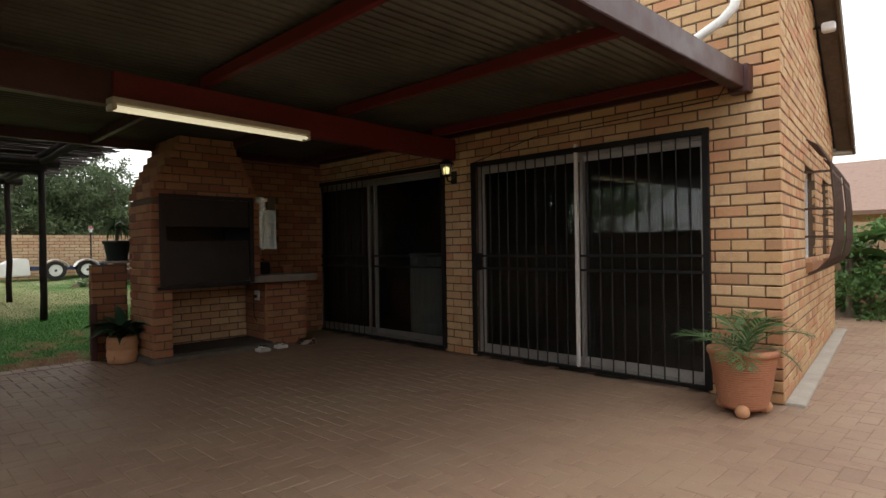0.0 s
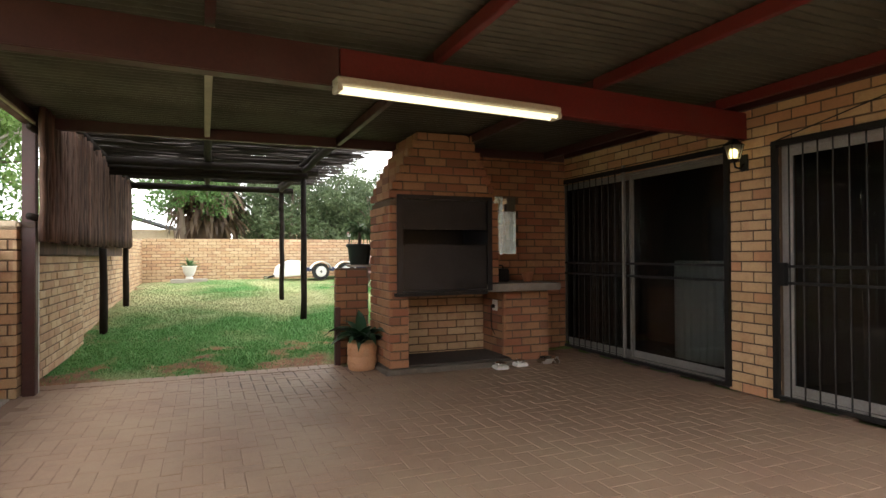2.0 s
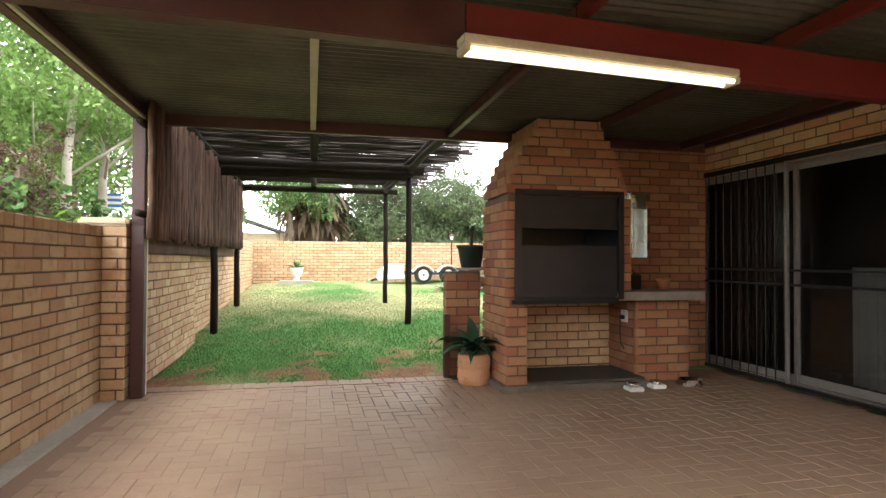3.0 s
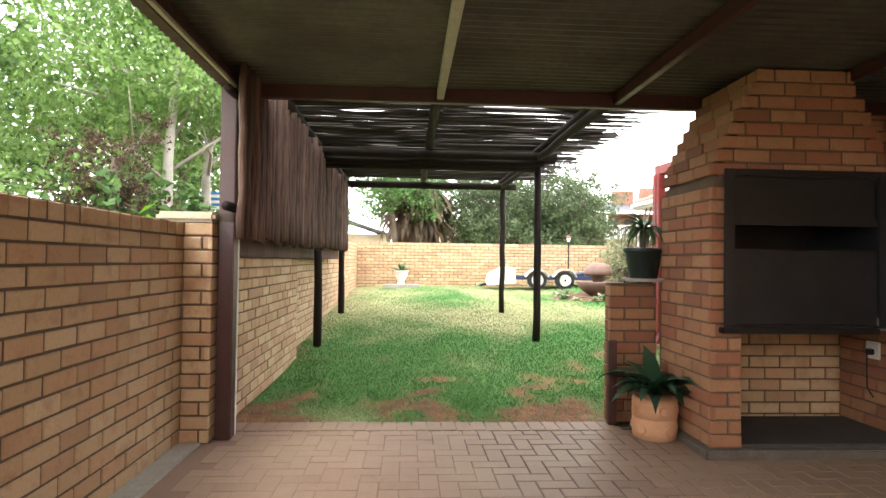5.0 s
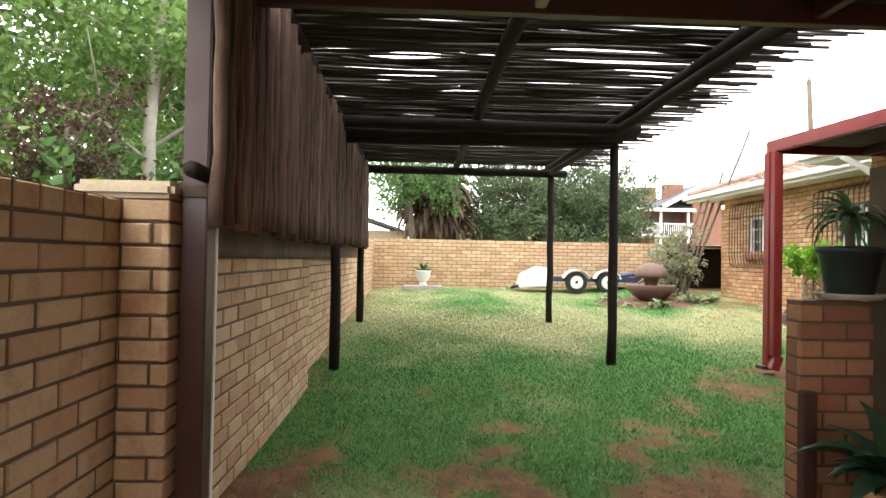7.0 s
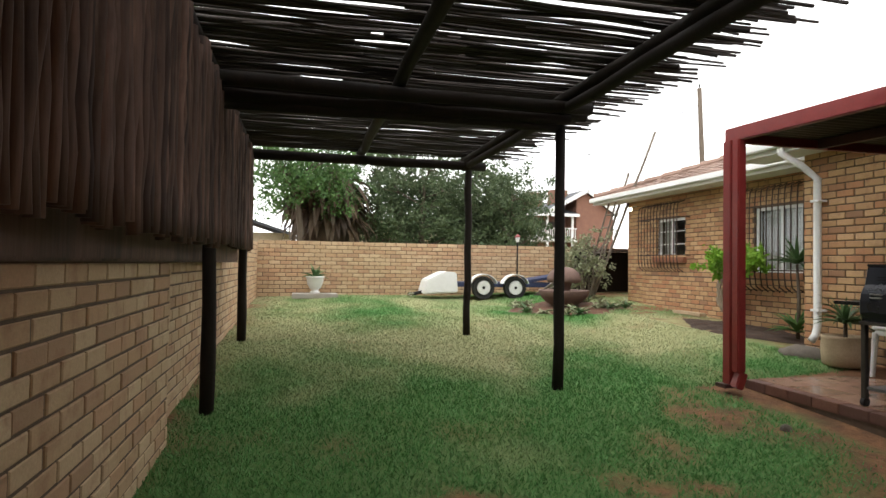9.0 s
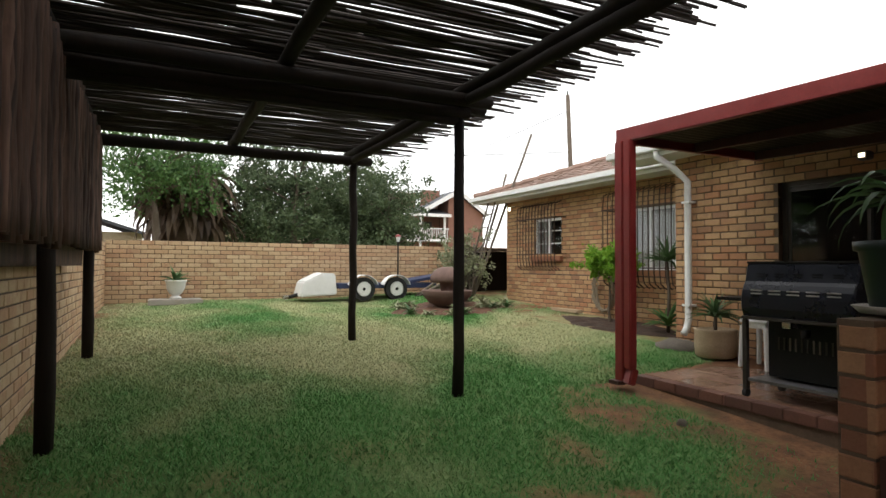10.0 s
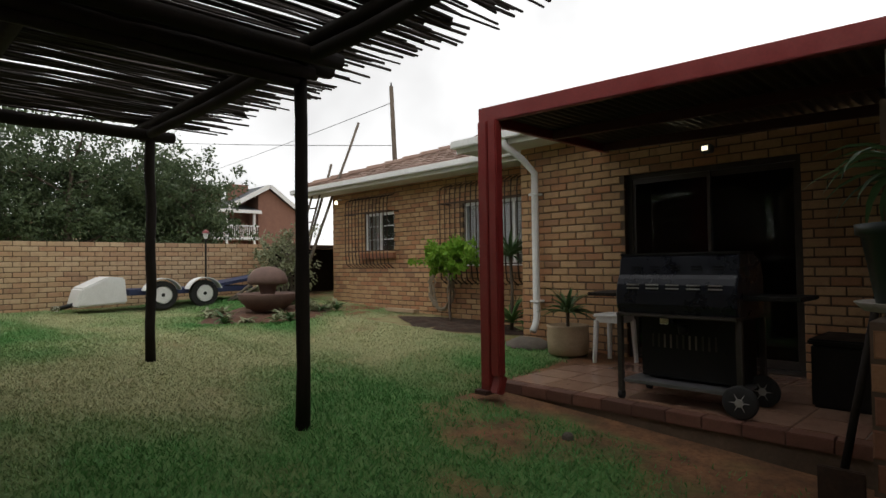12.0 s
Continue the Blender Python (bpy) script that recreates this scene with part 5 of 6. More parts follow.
# dark pot on the pier
pp = thing("dark_pot", (-7.375, 2.54, 1.047), "dark green plastic pot with a spiky plant on the pier", "plant pot", "pot plants")
part("saucer", lathe(bmesh.new(), [(0.13, 0), (0.155, 0.025), (0.148, 0.027), (0.125, 0.01), (0, 0.01)], 30), M_CONC, pp, "pale grey saucer", True)
part("pot", lathe(bmesh.new(), [(0.098, 0.012), (0.10, 0.018), (0.132, 0.215), (0.146, 0.22), (0.148, 0.25), (0.135, 0.252), (0.128, 0.225), (0, 0.215)], 32), M_PLASTIC, pp, smooth=True)
part("stem", chain(bmesh.new(), [(0, 0, 0.2), (0.005, 0.0, 0.3), (0.0, 0.008, 0.40)], [0.024, 0.02, 0.016]), M_BARK, pp, smooth=True)
tuft(pp, (0, 0.008, 0.38), 40, 0.31, 0.02, M_LEAF_SPIKY, 4, (1.3, 2.6), (0.4, 1.5))

# stone pot at the patio
sp = thing("stone_pot", (-10.42, 5.38, rise(-10.42, 5.38) - 0.01), "round sandstone pot with spiky leaves", "plant pot", "pot plants")
part("pot", lathe(bmesh.new(), [(0.17, 0), (0.195, 0.02), (0.205, 0.14), (0.2, 0.26), (0.21, 0.285), (0.185, 0.29), (0.17, 0.25), (0, 0.24)], 32), M_STONEPOT, sp, smooth=True)
part("stem", rod(bmesh.new(), (0, 0, 0.2), (0, 0, 0.42), 0.018), M_BARK, sp)
tuft(sp, (0, 0, 0.4), 34, 0.36, 0.028, M_LEAF_SPIKY, 6, (0.4, 1.3), (0.3, 1.45))

# tall spiky plant and low one below the wide window
yu = thing("tall_yucca", (-11.75, 6.15, rise(-11.75, 6.15)), "tall spiky yucca with two leaf heads", "plant")
part("stem", chain(bmesh.new(), [(0, 0, -0.02), (0.02, 0, 0.5), (-0.01, 0.0, 0.95)], [0.025, 0.02, 0.015]), M_BARK, yu, smooth=True)
tuft(yu, (-0.01, 0, 0.92), 30, 0.4, 0.032, M_LEAF_SPIKY, 21, (0.3, 1.2), (0.2, 1.45))
tuft(yu, (0.05, -0.06, 0.1), 26, 0.42, 0.038, M_LEAF_MID, 22, (0.4, 1.2), (0.3, 1.45))

# small lime-leaved tree
lime = tree("lime_shrub", (-12.82, 6.15, rise(-12.82, 6.15)), 1.1, 0.42, 4200, 0.055, M_BARK, M_LEAF_LIME, "small tree with a dense lime-green crown", 31, 0.022, 9, 0.78, 0.10, per=30, category="shrub")

# dry grey-green shrub against the corner
dry_shrub = tree("dry_shrub", (-16.95, 5.95, rise(-16.95, 5.95)), 1.35, 0.34, 2400, 0.06, M_TIMBER, M_LEAF_PALE, "straggly grey-green shrub beside leaning poles", 41, 0.03, 12, 0.1, 0.2, per=25, category="shrub")

# white urn on a slab
slab = thing("stone_plinth", (-18.28, 0.58, rise(-18.28, 0.5) - 0.03), "low weathered concrete slab on the lawn", "plinth")
part("slab", B((-0.28, -0.46, 0, 0.28, 0.46, 0.10), bevel=0.012), M_CONC, slab)
urn = thing("white_urn", (-18.28, 0.58, rise(-18.28, 0.5) + 0.075), "white footed urn with spiky leaves", "plant pot", "pot plants")
part("urn", lathe(bmesh.new(), [(0.10, 0.0), (0.10, 0.03), (0.06, 0.06), (0.11, 0.10), (0.16, 0.20), (0.175, 0.31), (0.195, 0.33), (0.19, 0.35), (0.16, 0.33), (0, 0.31)], 28), M_WHITE, urn, smooth=True)
tuft(urn, (0, 0, 0.3), 20, 0.36, 0.05, M_LEAF_SPIKY, 8, (0.3, 1.1), (0.5, 1.45))

# ---- flower bed with the mushroom fountain ----
def bed(name, cx, cy, rx, ry, label, seed, material, dz=0.035):
    bm = bmesh.new()
    n, rings = 64, 14
    prev = None
    for r in range(rings + 1):
        f = r / rings
        row = []
        for k in range(n):
            a = k * math.tau / n
            wob = 1 + 0.12 * noise.noise(Vector((math.cos(a) * 2, math.sin(a) * 2, seed)))
            q = 1 / max(0.62, (abs(math.cos(a)) ** 1.3 + abs(math.sin(a)) ** 1.3))
            x, y = cx + rx * f * wob * q * math.cos(a), cy + ry * f * wob * q * math.sin(a)
            row.append(bm.verts.new((x, y, rise(x, y) + dz * (1 - f ** 4) + 0.035 * noise.noise(Vector((x * 7, y * 7, seed))) * (f < 1) - 0.012)))
        if prev:
            for k in range(n):
                bm.faces.new((prev[k], prev[(k + 1) % n], row[(k + 1) % n], row[k]))
        prev = row
    return tagged(part(name, bm, material, smooth=True), label, "flower bed", kind="structure")


bed("flower_bed", -15.55, 5.0, 1.05, 1.25, "bare red soil bed round the fountain", 3, M_SOIL)
bed("flower_bed_house", -12.6, 6.1, 1.25, 0.62, "dark soil bed along the house", 8, M_MULCH)
g = random.Random(12)
for k in range(30):
    a, r = g.uniform(0, 6.28), g.uniform(0.6, 1.05)
    x, y = -15.55 + 0.95 * r * math.cos(a), 5.0 + 1.1 * r * math.sin(a)
    pl = thing("bed_plant", (x, y, rise(x, y) + 0.01), "small pale grey-green bedding plant", "plant", "bedding plants")
    bm = bmesh.new()
    for q in range(12):
        blade(bm, (g.uniform(-0.03, 0.03), g.uniform(-0.03, 0.03), 0), q * 2.4, g.uniform(0.12, 0.24), 0.035, g.uniform(0.5, 1.6), g.uniform(0.5, 1.3), 4)
    part("leaves", bm, M_LEAF_PALE if k % 3 else M_LEAF_SPIKY, pl)

fo = thing("mushroom_fountain", (-15.6, 4.9, rise(-15.6, 4.9) + 0.0), "brown cast-stone bowl with a domed cap", "fountain")
part("bowl", lathe(bmesh.new(), [(0.14, 0.0), (0.20, 0.02), (0.33, 0.10), (0.42, 0.20), (0.455, 0.29), (0.45, 0.305), (0.42, 0.30), (0.36, 0.2), (0, 0.15)], 40), M_SPHERE, fo, smooth=True)
part("stem", lathe(bmesh.new(), [(0.12, 0.14), (0.11, 0.3), (0.14, 0.44), (0.15, 0.46)], 24), M_SPHERE, fo, smooth=True)
part("cap", lathe(bmesh.new(), [(0.0, 0.435), (0.27, 0.44), (0.305, 0.47), (0.30, 0.54), (0.25, 0.63), (0.17, 0.69), (0.08, 0.715), (0.0, 0.72)], 36), M_SPHERE, fo, "domed brown stone cap", True)

# ---- trailer ----
tr = thing("car_trailer", (-17.95, 4.15, rise(-17.7, 4.15)), "navy flatbed trailer with white nose box", "trailer")
body = B((-0.35, -0.65, 0.24, 0.35, 1.5, 0.34), bevel=0.01)
part("bed", body, M_NAVY, tr, "navy blue trailer bed")
nose = bmesh.new()
nv = [nose.verts.new((x, y, z)) for x in (-0.36, 0.30) for y, z in ((-1.40, 0.08), (-0.66, 0.12), (-0.70, 0.54), (-0.95, 0.56), (-1.32, 0.38))]
nose.faces.new(nv[:5][::-1])
nose.faces.new(nv[5:])
for i in range(5):
    nose.faces.new((nv[i], nv[(i + 1) % 5], nv[5 + (i + 1) % 5], nv[5 + i]))
bmesh.ops.bevel(nose, geom=nose.edges[:], offset=0.025, segments=2, affect="EDGES")
part("nose_box", nose, M_WHITE, tr, "white sloping storage box")
part("tongue", chain(bmesh.new(), [(0, -1.3, 0.14), (0, -1.45, 0.10), (0, -1.58, 0.07)], 0.035), M_BLACK, tr)
part("coupling", B((-0.05, -1.68, 0.03, 0.05, -1.56, 0.11), bevel=0.01), M_STEEL, tr)
for y, fy in ((-0.18, True), (0.52, True)):
    w = part("wheel", local(rod(bmesh.new(), (0.40, y, 0.235), (0.52, y, 0.235), 0.235, seg=32), (0, 0, 0)), M_TYRE, tr, "black tyre on pale rim")
    rim = lathe(bmesh.new(), [(0.0, 0.016), (0.045, 0.016), (0.055, 0.006), (0.125, 0.006), (0.14, 0.02), (0.15, 0.02)], 28)
    bmesh.ops.transform(rim, matrix=Matrix.Translation((0.51, y, 0.235)) @ Matrix.Rotation(radians(90), 4, "Y"), verts=rim.verts)
    part("rim", rim, M_WPLASTIC, w, "white spoked rim")
    part("hub_cap", rod(bmesh.new(), (0.52, y, 0.235), (0.532, y, 0.235), 0.032, seg=12), M_BLACK, w)
    for k in range(8):
        a = k * math.tau / 8
        part("rim_slot", rod(bmesh.new(), (0.515, y + 0.09 * math.cos(a), 0.235 + 0.09 * math.sin(a)), (0.524, y + 0.09 * math.cos(a), 0.235 + 0.09 * math.sin(a)), 0.02, seg=8), M_BLACK, w)
    fb = bmesh.new()
    prev = None
    for k in range(13):
        a = radians(15 + 150 * k / 12)
        row = [fb.verts.new((x, y + 0.29 * math.cos(a) * (1.05), 0.25 + 0.27 * math.sin(a))) for x in (0.36, 0.56)]
        row += [fb.verts.new((x, y + 0.275 * math.cos(a) * 1.05, 0.25 + 0.255 * math.sin(a))) for x in (0.56, 0.36)]
        if prev:
            for i in range(4):
                fb.faces.new((prev[i], prev[(i + 1) % 4], row[(i + 1) % 4], row[i]))
        prev = row
    part("mudguard", fb, M_WHITE, tr, "white curved mudguard")
ramp = B((-0.33, 0.0, -0.03, 0.33, 0.9, 0.03), bevel=0.008)
bmesh.ops.transform(ramp, matrix=Matrix.Translation((0, 0.85, 0.36)) @ Matrix.Rotation(radians(9), 4, "X"), verts=ramp.verts)
part("ramp", ramp, M_NAVY, tr, "raised navy tail ramp")

lp = thing("garden_lamp", (-17.85, 4.86, rise(-17.85, 4.86) - 0.02), "thin garden lamp post with small red lantern", "garden lamp")
part("post", rod(bmesh.new(), (0, 0, 0), (0, 0, 1.18), 0.018), M_BLACK, lp)
part("lantern", lathe(bmesh.new(), [(0.03, 1.18), (0.055, 1.27), (0.055, 1.28), (0, 1.28)], 8), M_WHITE, lp)
part("cap", lathe(bmesh.new(), [(0.07, 1.28), (0.06, 1.31), (0.0, 1.35)], 8), M_RED, lp, "red lantern cap")

# ---- leaning poles and ladder ----
for k in range(13):
    b = Vector((-17.6 + 0.05 * k, 5.15 + 0.09 * k + rng.uniform(-0.05, 0.05), 0))
    b.z = rise(b.x, b.y) - 0.01
    e = Vector((-16.95 + rng.uniform(-0.15, 0.1), 6.15 + rng.uniform(-0.1, 0.3), 1.35 + rng.uniform(-0.2, 0.35)))
    lpz = thing("leaning_pole", b, "weathered grey pole leaning in the corner", "pole", "leaning poles")
    part("pole", local(pole(b, e, 0.028, 0.01), b), M_TIMBER, lpz, smooth=True)
for b, e in (((-17.0, 6.2, 0.5), (-16.30, 7.2, 3.95)), ((-17.15, 6.25, 0.5), (-16.95, 7.0, 3.2))):
    lpz = thing("leaning_pole", b, "tall grey pole leaning on the eave", "pole", "leaning poles")
    part("pole", local(pole(b, e, 0.03, 0.008), b), M_TIMBER, lpz, smooth=True)
lad = thing("ladder", (-17.1, 6.2, 0.5), "weathered wooden ladder leaning on the house corner", "ladder")
for s in (0, 0.3):
    part("rail", local(pole((-17.3 + s, 6.1, 0.45), (-16.85 + s * 0.9, 6.5, 2.55), 0.022, 0.003), lad.location), M_TIMBER, lad)
for k in range(7):
    f = 0.12 + k * 0.125
    part("rung", local(rod(bmesh.new(), (-17.3 + 0.45 * f, 6.1 + 0.4 * f, 0.45 + 2.1 * f), (-17.0 + 0.42 * f, 6.1 + 0.4 * f, 0.45 + 2.1 * f), 0.014, seg=6), lad.location), M_TIMBER, lad)
shed = thing("lean_to", (-18.2, 7.2, 0.45), "low dark lean-to with rusty sheet roof", "shed")
part("roof", B((-0.4, -0.75, 1.12, 0.6, 1.2, 1.16), bevel=0.006), M_RUST, shed)
part("back_panel", B((-0.38, -0.7, 0, -0.33, 1.2, 1.11)), M_DARKPOLE, shed)
part("side_panel", B((-0.38, 1.15, 0, 0.55, 1.2, 1.11)), M_DARKPOLE, shed)

# ---- hose coils below the wide window ----
hose = thing("hose_coil", (-13.45, 6.6, 0.45), "faded garden hose coils hanging on the wall", "garden hose")
for k in range(9):
    bm = bmesh.new()
    rx, rz = rng.uniform(0.16, 0.26), rng.uniform(0.26, 0.36)
    pts = [(rx * math.cos(i * math.tau / 22) + rng.uniform(-0.006, 0.006), rng.uniform(-0.05, 0.05), 0.38 + rz * math.sin(i * math.tau / 22)) for i in range(23)]
    chain(bm, pts, 0.011, 6)
    part("loop", bm, M_HOSE, hose, smooth=True)
reel = thing("hose_reel", (-13.3, 6.62, 1.18), "small blue hose reel on the wall", "hose reel")
part("drum", rod(bmesh.new(), (0, -0.06, 0.1), (0, 0.06, 0.1), 0.10, seg=20), M_NAVY, reel)
part("bracket", B((-0.02, 0.061, 0.02, 0.02, 0.16, 0.18), bevel=0.004), M_BLACK, reel)
plank = thing("timber_plank", (-14.2, 6.45, rise(-14.2, 6.45)), "short pale plank lying by the wall", "plank")
part("board", B((-0.35, -0.06, 0, 0.35, 0.06, 0.05), bevel=0.005), M_STONEPOT, plank)

# ---- splash stone below the downpipe ----
rock = thing("splash_stone", (-10.98, 5.45, rise(-10.98, 5.45) - 0.02), "flat grey splash stone under the downpipe", "stone")
bm = bmesh.new()
bmesh.ops.create_icosphere(bm, subdivisions=3, radius=1)
for v in bm.verts:
    q = 1 + 0.18 * noise.noise(v.co * 2.2)
    v.co = Vector((v.co.x * 0.26 * q, v.co.y * 0.2 * q, max(-0.02, v.co.z * 0.11 * q)))
part("stone", bm, M_DARKSTONE, rock, smooth=True)

# ---- gas barbecue on the patio ----
gb = thing("gas_barbecue", (-8.80, 4.40, 0.25), "black gas barbecue on a wheeled trolley", "barbecue")
lid = bmesh.new()
prof = [(-0.25, 0.60), (-0.272, 0.66), (-0.272, 0.74), (-0.262, 0.79), (-0.243, 0.83), (-0.225, 0.855), (-0.20, 0.97), (-0.185, 0.985), (0.05, 0.99), (0.17, 0.95), (0.22, 0.84), (0.22, 0.60)]
rows = [[lid.verts.new((x, y * f, 0.6 + (z - 0.6) * f)) for y, z in prof] for x, f in ((-0.395, 0.97), (-0.385, 1.0), (0.385, 1.0), (0.395, 0.97))]
for a, b in zip(rows, rows[1:]):
    for k in range(len(prof) - 1):
        lid.faces.new((a[k], b[k], b[k + 1], a[k + 1]))
lid.faces.new(rows[0])
lid.faces.new(rows[-1][::-1])
bmesh.ops.recalc_face_normals(lid, faces=lid.faces)
hood = part("hood", lid, M_ENAMEL, gb, "glossy black enamel hood")
for k in range(5):
    x = -0.31 + k * 0.135
    # lower row in bright aluminium paints the highlights along the hood's lip
    for z in (0.762, 0.785):
        part("vent_slot", B((x, -0.279, z, x + 0.085, -0.262, z + 0.009), bevel=0.002), M_ALU, hood)
    for z in (0.885, 0.905):
        part("vent_slot", B((x + 0.01, -0.222, z, x + 0.08, -0.205, z + 0.007), bevel=0.002), M_BLACK, hood)
part("hood_rim", B((-0.40, -0.20, 0.983, 0.40, 0.06, 1.0), bevel=0.006), M_BLACK, hood)
part("hood_base", B((-0.395, -0.275, 0.575, 0.395, 0.225, 0.598), bevel=0.005), M_BRONZE, gb)
part("cabinet", B((-0.30, -0.10, 0.157, 0.35, 0.2, 0.574), bevel=0.006), M_BLACK, gb)
part("drip_tray", B((-0.10, -0.24, 0.53, -0.04, -0.1, 0.573), bevel=0.004), M_STEEL, gb)
part("grease_cup", lathe(bmesh.new(), [(0.025, 0.47), (0.03, 0.48), (0.035, 0.53), (0.0, 0.528)], 16, (0.03, -0.18, 0)), M_BLACK, gb, smooth=True)
for k in range(11):
    x = -0.22 + k * 0.042
    # four slots coloured brown as painted coppery reflections
    part("grille_slot", B((x, -0.106, 0.36, x + 0.012, -0.101, 0.45)), M_TIMBER if k in (2, 3, 6, 7) else M_BRONZE, gb)
part("bottom_shelf", B((-0.385, -0.23, 0.118, 0.37, 0.2, 0.14), bevel=0.004), M_SHELF, gb, "grey steel bottom shelf")
for x, y in ((-0.39, -0.225), (-0.39, 0.19), (0.39, -0.225), (0.39, 0.19)):
    part("leg", B((x - 0.018, y - 0.018, 0.05, x + 0.018, y + 0.018, 0.574), bevel=0.004), M_BRONZE, gb)
for y in (-0.225, 0.19):
    part("castor", rod(bmesh.new(), (-0.405, y, 0.03), (-0.375, y, 0.03), 0.03, seg=14), M_TYRE, gb)
    w = part("wheel", lathe(bmesh.new(), [(0.05, -0.018), (0.09, -0.02), (0.1, -0.012), (0.1, 0.012), (0.09, 0.02), (0.05, 0.018)], 28), M_TYRE, gb, "black plastic wheel", True)
    w.matrix_basis = pose(0.40, y - 0.045, 0.1, 90)
    part("hub", rod(bmesh.new(), (0, 0, -0.02), (0, 0, 0.026), 0.024, seg=14), M_ALU, w)
    for q in range(6):
        an = q * math.tau / 6
        part("spoke", rod(bmesh.new(), (0, 0, 0.012), (0.075 * math.cos(an), 0.075 * math.sin(an), 0.012), 0.009, 0.006, seg=6), M_ALU, w)
part("side_shelf", B((-0.67, -0.2, 0.70, -0.40, 0.18, 0.725), bevel=0.008), M_BLACK, gb)
part("side_shelf", B((0.40, -0.2, 0.70, 0.72, 0.18, 0.725), bevel=0.008), M_BLACK, gb)

stool = thing("plastic_stool", (-9.93, 5.42, 0.25), "white plastic garden stool", "stool")
part("seat", B((-0.15, -0.15, 0.43, 0.15, 0.15, 0.46), bevel=0.012), M_WPLASTIC, stool)
part("apron", B((-0.13, -0.13, 0.38, 0.13, 0.13, 0.429), bevel=0.01), M_WPLASTIC, stool)
for x, y in ((-0.12, -0.12), (0.12, -0.12), (-0.12, 0.12), (0.12, 0.12)):
    part("leg", rod(bmesh.new(), (x * 1.15, y * 1.15, 0), (x, y, 0.40), 0.02, 0.026, 8), M_WPLASTIC, stool)
binx = thing("dark_crate", (-7.98, 5.0, 0.25), "dark plastic crate in the patio's shade", "crate")
part("body", B((-0.2, -0.25, 0, 0.2, 0.25, 0.40), bevel=0.015), M_BLACK, binx)
part("lid", B((-0.215, -0.265, 0.40, 0.215, 0.265, 0.435), bevel=0.01), M_BLACK, binx)
spade = thing("garden_spade", (-7.72, 3.50, 0.06), "old spade with dark wooden shaft against the patio", "spade")
part("shaft", chain(bmesh.new(), [(-0.05, 0.02, 0.18), (0.0, 0.2, 0.6), (0.04, 0.36, 0.95)], 0.018), M_DARKPOLE, spade, smooth=True)
part("blade", B((-0.14, -0.03, 0, 0.04, -0.012, 0.22), bevel=0.005), M_RUST, spade)
for x, y, w in ((-7.74, 3.66, 0.22), (-7.72, 3.42, 0.2)):
    st = thing("loose_brick", (x, y, rise(x, y) - 0.01), "loose red brick lying in the soil", "brick", "loose bricks")
    part("block", B((-w / 2, -0.05, 0, w / 2, 0.05, 0.065), bevel=0.006), M_EDGEBRICK, st)
clod = thing("small_stone", (-9.2, 3.52, rise(-9.2, 3.52) - 0.01), "small dark stone on bare soil", "stone")
bm = bmesh.new()
bmesh.ops.create_icosphere(bm, subdivisions=2, radius=0.04)
part("stone", bm, M_DARKSTONE, clod)

# ---- small things by the barbecue ----
for x, y in ((-6.40, 3.77), (-6.46, 4.03)):
    bw = thing("pet_bowl", (x, y, 0.002), "small white and steel pet bowl", "pet bowl", "pet bowls")
    part("base", B((-0.068, -0.068, 0, 0.068, 0.068, 0.035), bevel=0.008), M_WPLASTIC, bw)
    part("cup", lathe(bmesh.new(), [(0.045, 0.035), (0.06, 0.065), (0.055, 0.065), (0.04, 0.04), (0, 0.039)], 20), M_STEEL, bw, smooth=True)
bw = thing("steel_bowl", (-6.52, 4.42, 0.002), "shallow stainless steel dog bowl", "pet bowl", "pet bowls")
part("bowl", lathe(bmesh.new(), [(0.12, 0), (0.125, 0.01), (0.10, 0.05), (0.11, 0.055), (0.095, 0.05), (0.085, 0.015), (0, 0.012)], 28), M_STEEL, bw, smooth=True)
rad = thing("radio", (-6.95, 3.98, 0.867), "small black radio on the worktop", "radio")
part("body", B((-0.08, -0.16, 0, 0.08, 0.16, 0.15), bevel=0.012), M_BLACK, rad)
part("handle", chain(bmesh.new(), [(0, -0.12, 0.15), (0, -0.11, 0.185), (0, 0.11, 0.185), (0, 0.12, 0.15)], 0.008), M_BLACK, rad)
part("speaker", rod(bmesh.new(), (0.08, -0.07, 0.075), (0.084, -0.07, 0.075), 0.05, seg=20), M_DARKROOM, rad)
cup = thing("small_pot", (-6.85, 4.36, 0.867), "small empty clay pot on the worktop", "plant pot", "pot plants")
part("pot", lathe(bmesh.new(), [(0.045, 0), (0.065, 0.09), (0.072, 0.092), (0.072, 0.11), (0.062, 0.11), (0.05, 0.02), (0, 0.02)], 22), M_TERRA, cup, smooth=True)
sock = thing("power_socket", (-6.9, 3.972, 0.55), "white outdoor socket with a hanging cable", "socket")
part("plate", B((-0.06, -0.012, 0, 0.06, 0.003, 0.12), bevel=0.006), M_WPLASTIC, sock)
part("plug", B((-0.02, -0.05, 0.03, 0.025, -0.013, 0.07), bevel=0.006), M_BLACK, sock)
part("cable", chain(bmesh.new(), [(0, -0.05, 0.04), (0.01, -0.06, -0.08), (-0.01, -0.04, -0.2), (0.02, -0.02, -0.26)], 0.005, 5), M_BLACK, sock)
wire = thing("wall_wire", (-1.72, 5.13, 2.1), "thin black cable looped along the brick wall", "cable")
part("wire", chain(bmesh.new(), [(-2.6, 0, -0.04), (-1.8, 0, 0.12), (-0.9, 0, 0.14), (-0.1, 0, 0.16), (0.05, 0, 0.4), (0.06, 0, 1.2)], 0.005, 5), M_BLACK, wire)

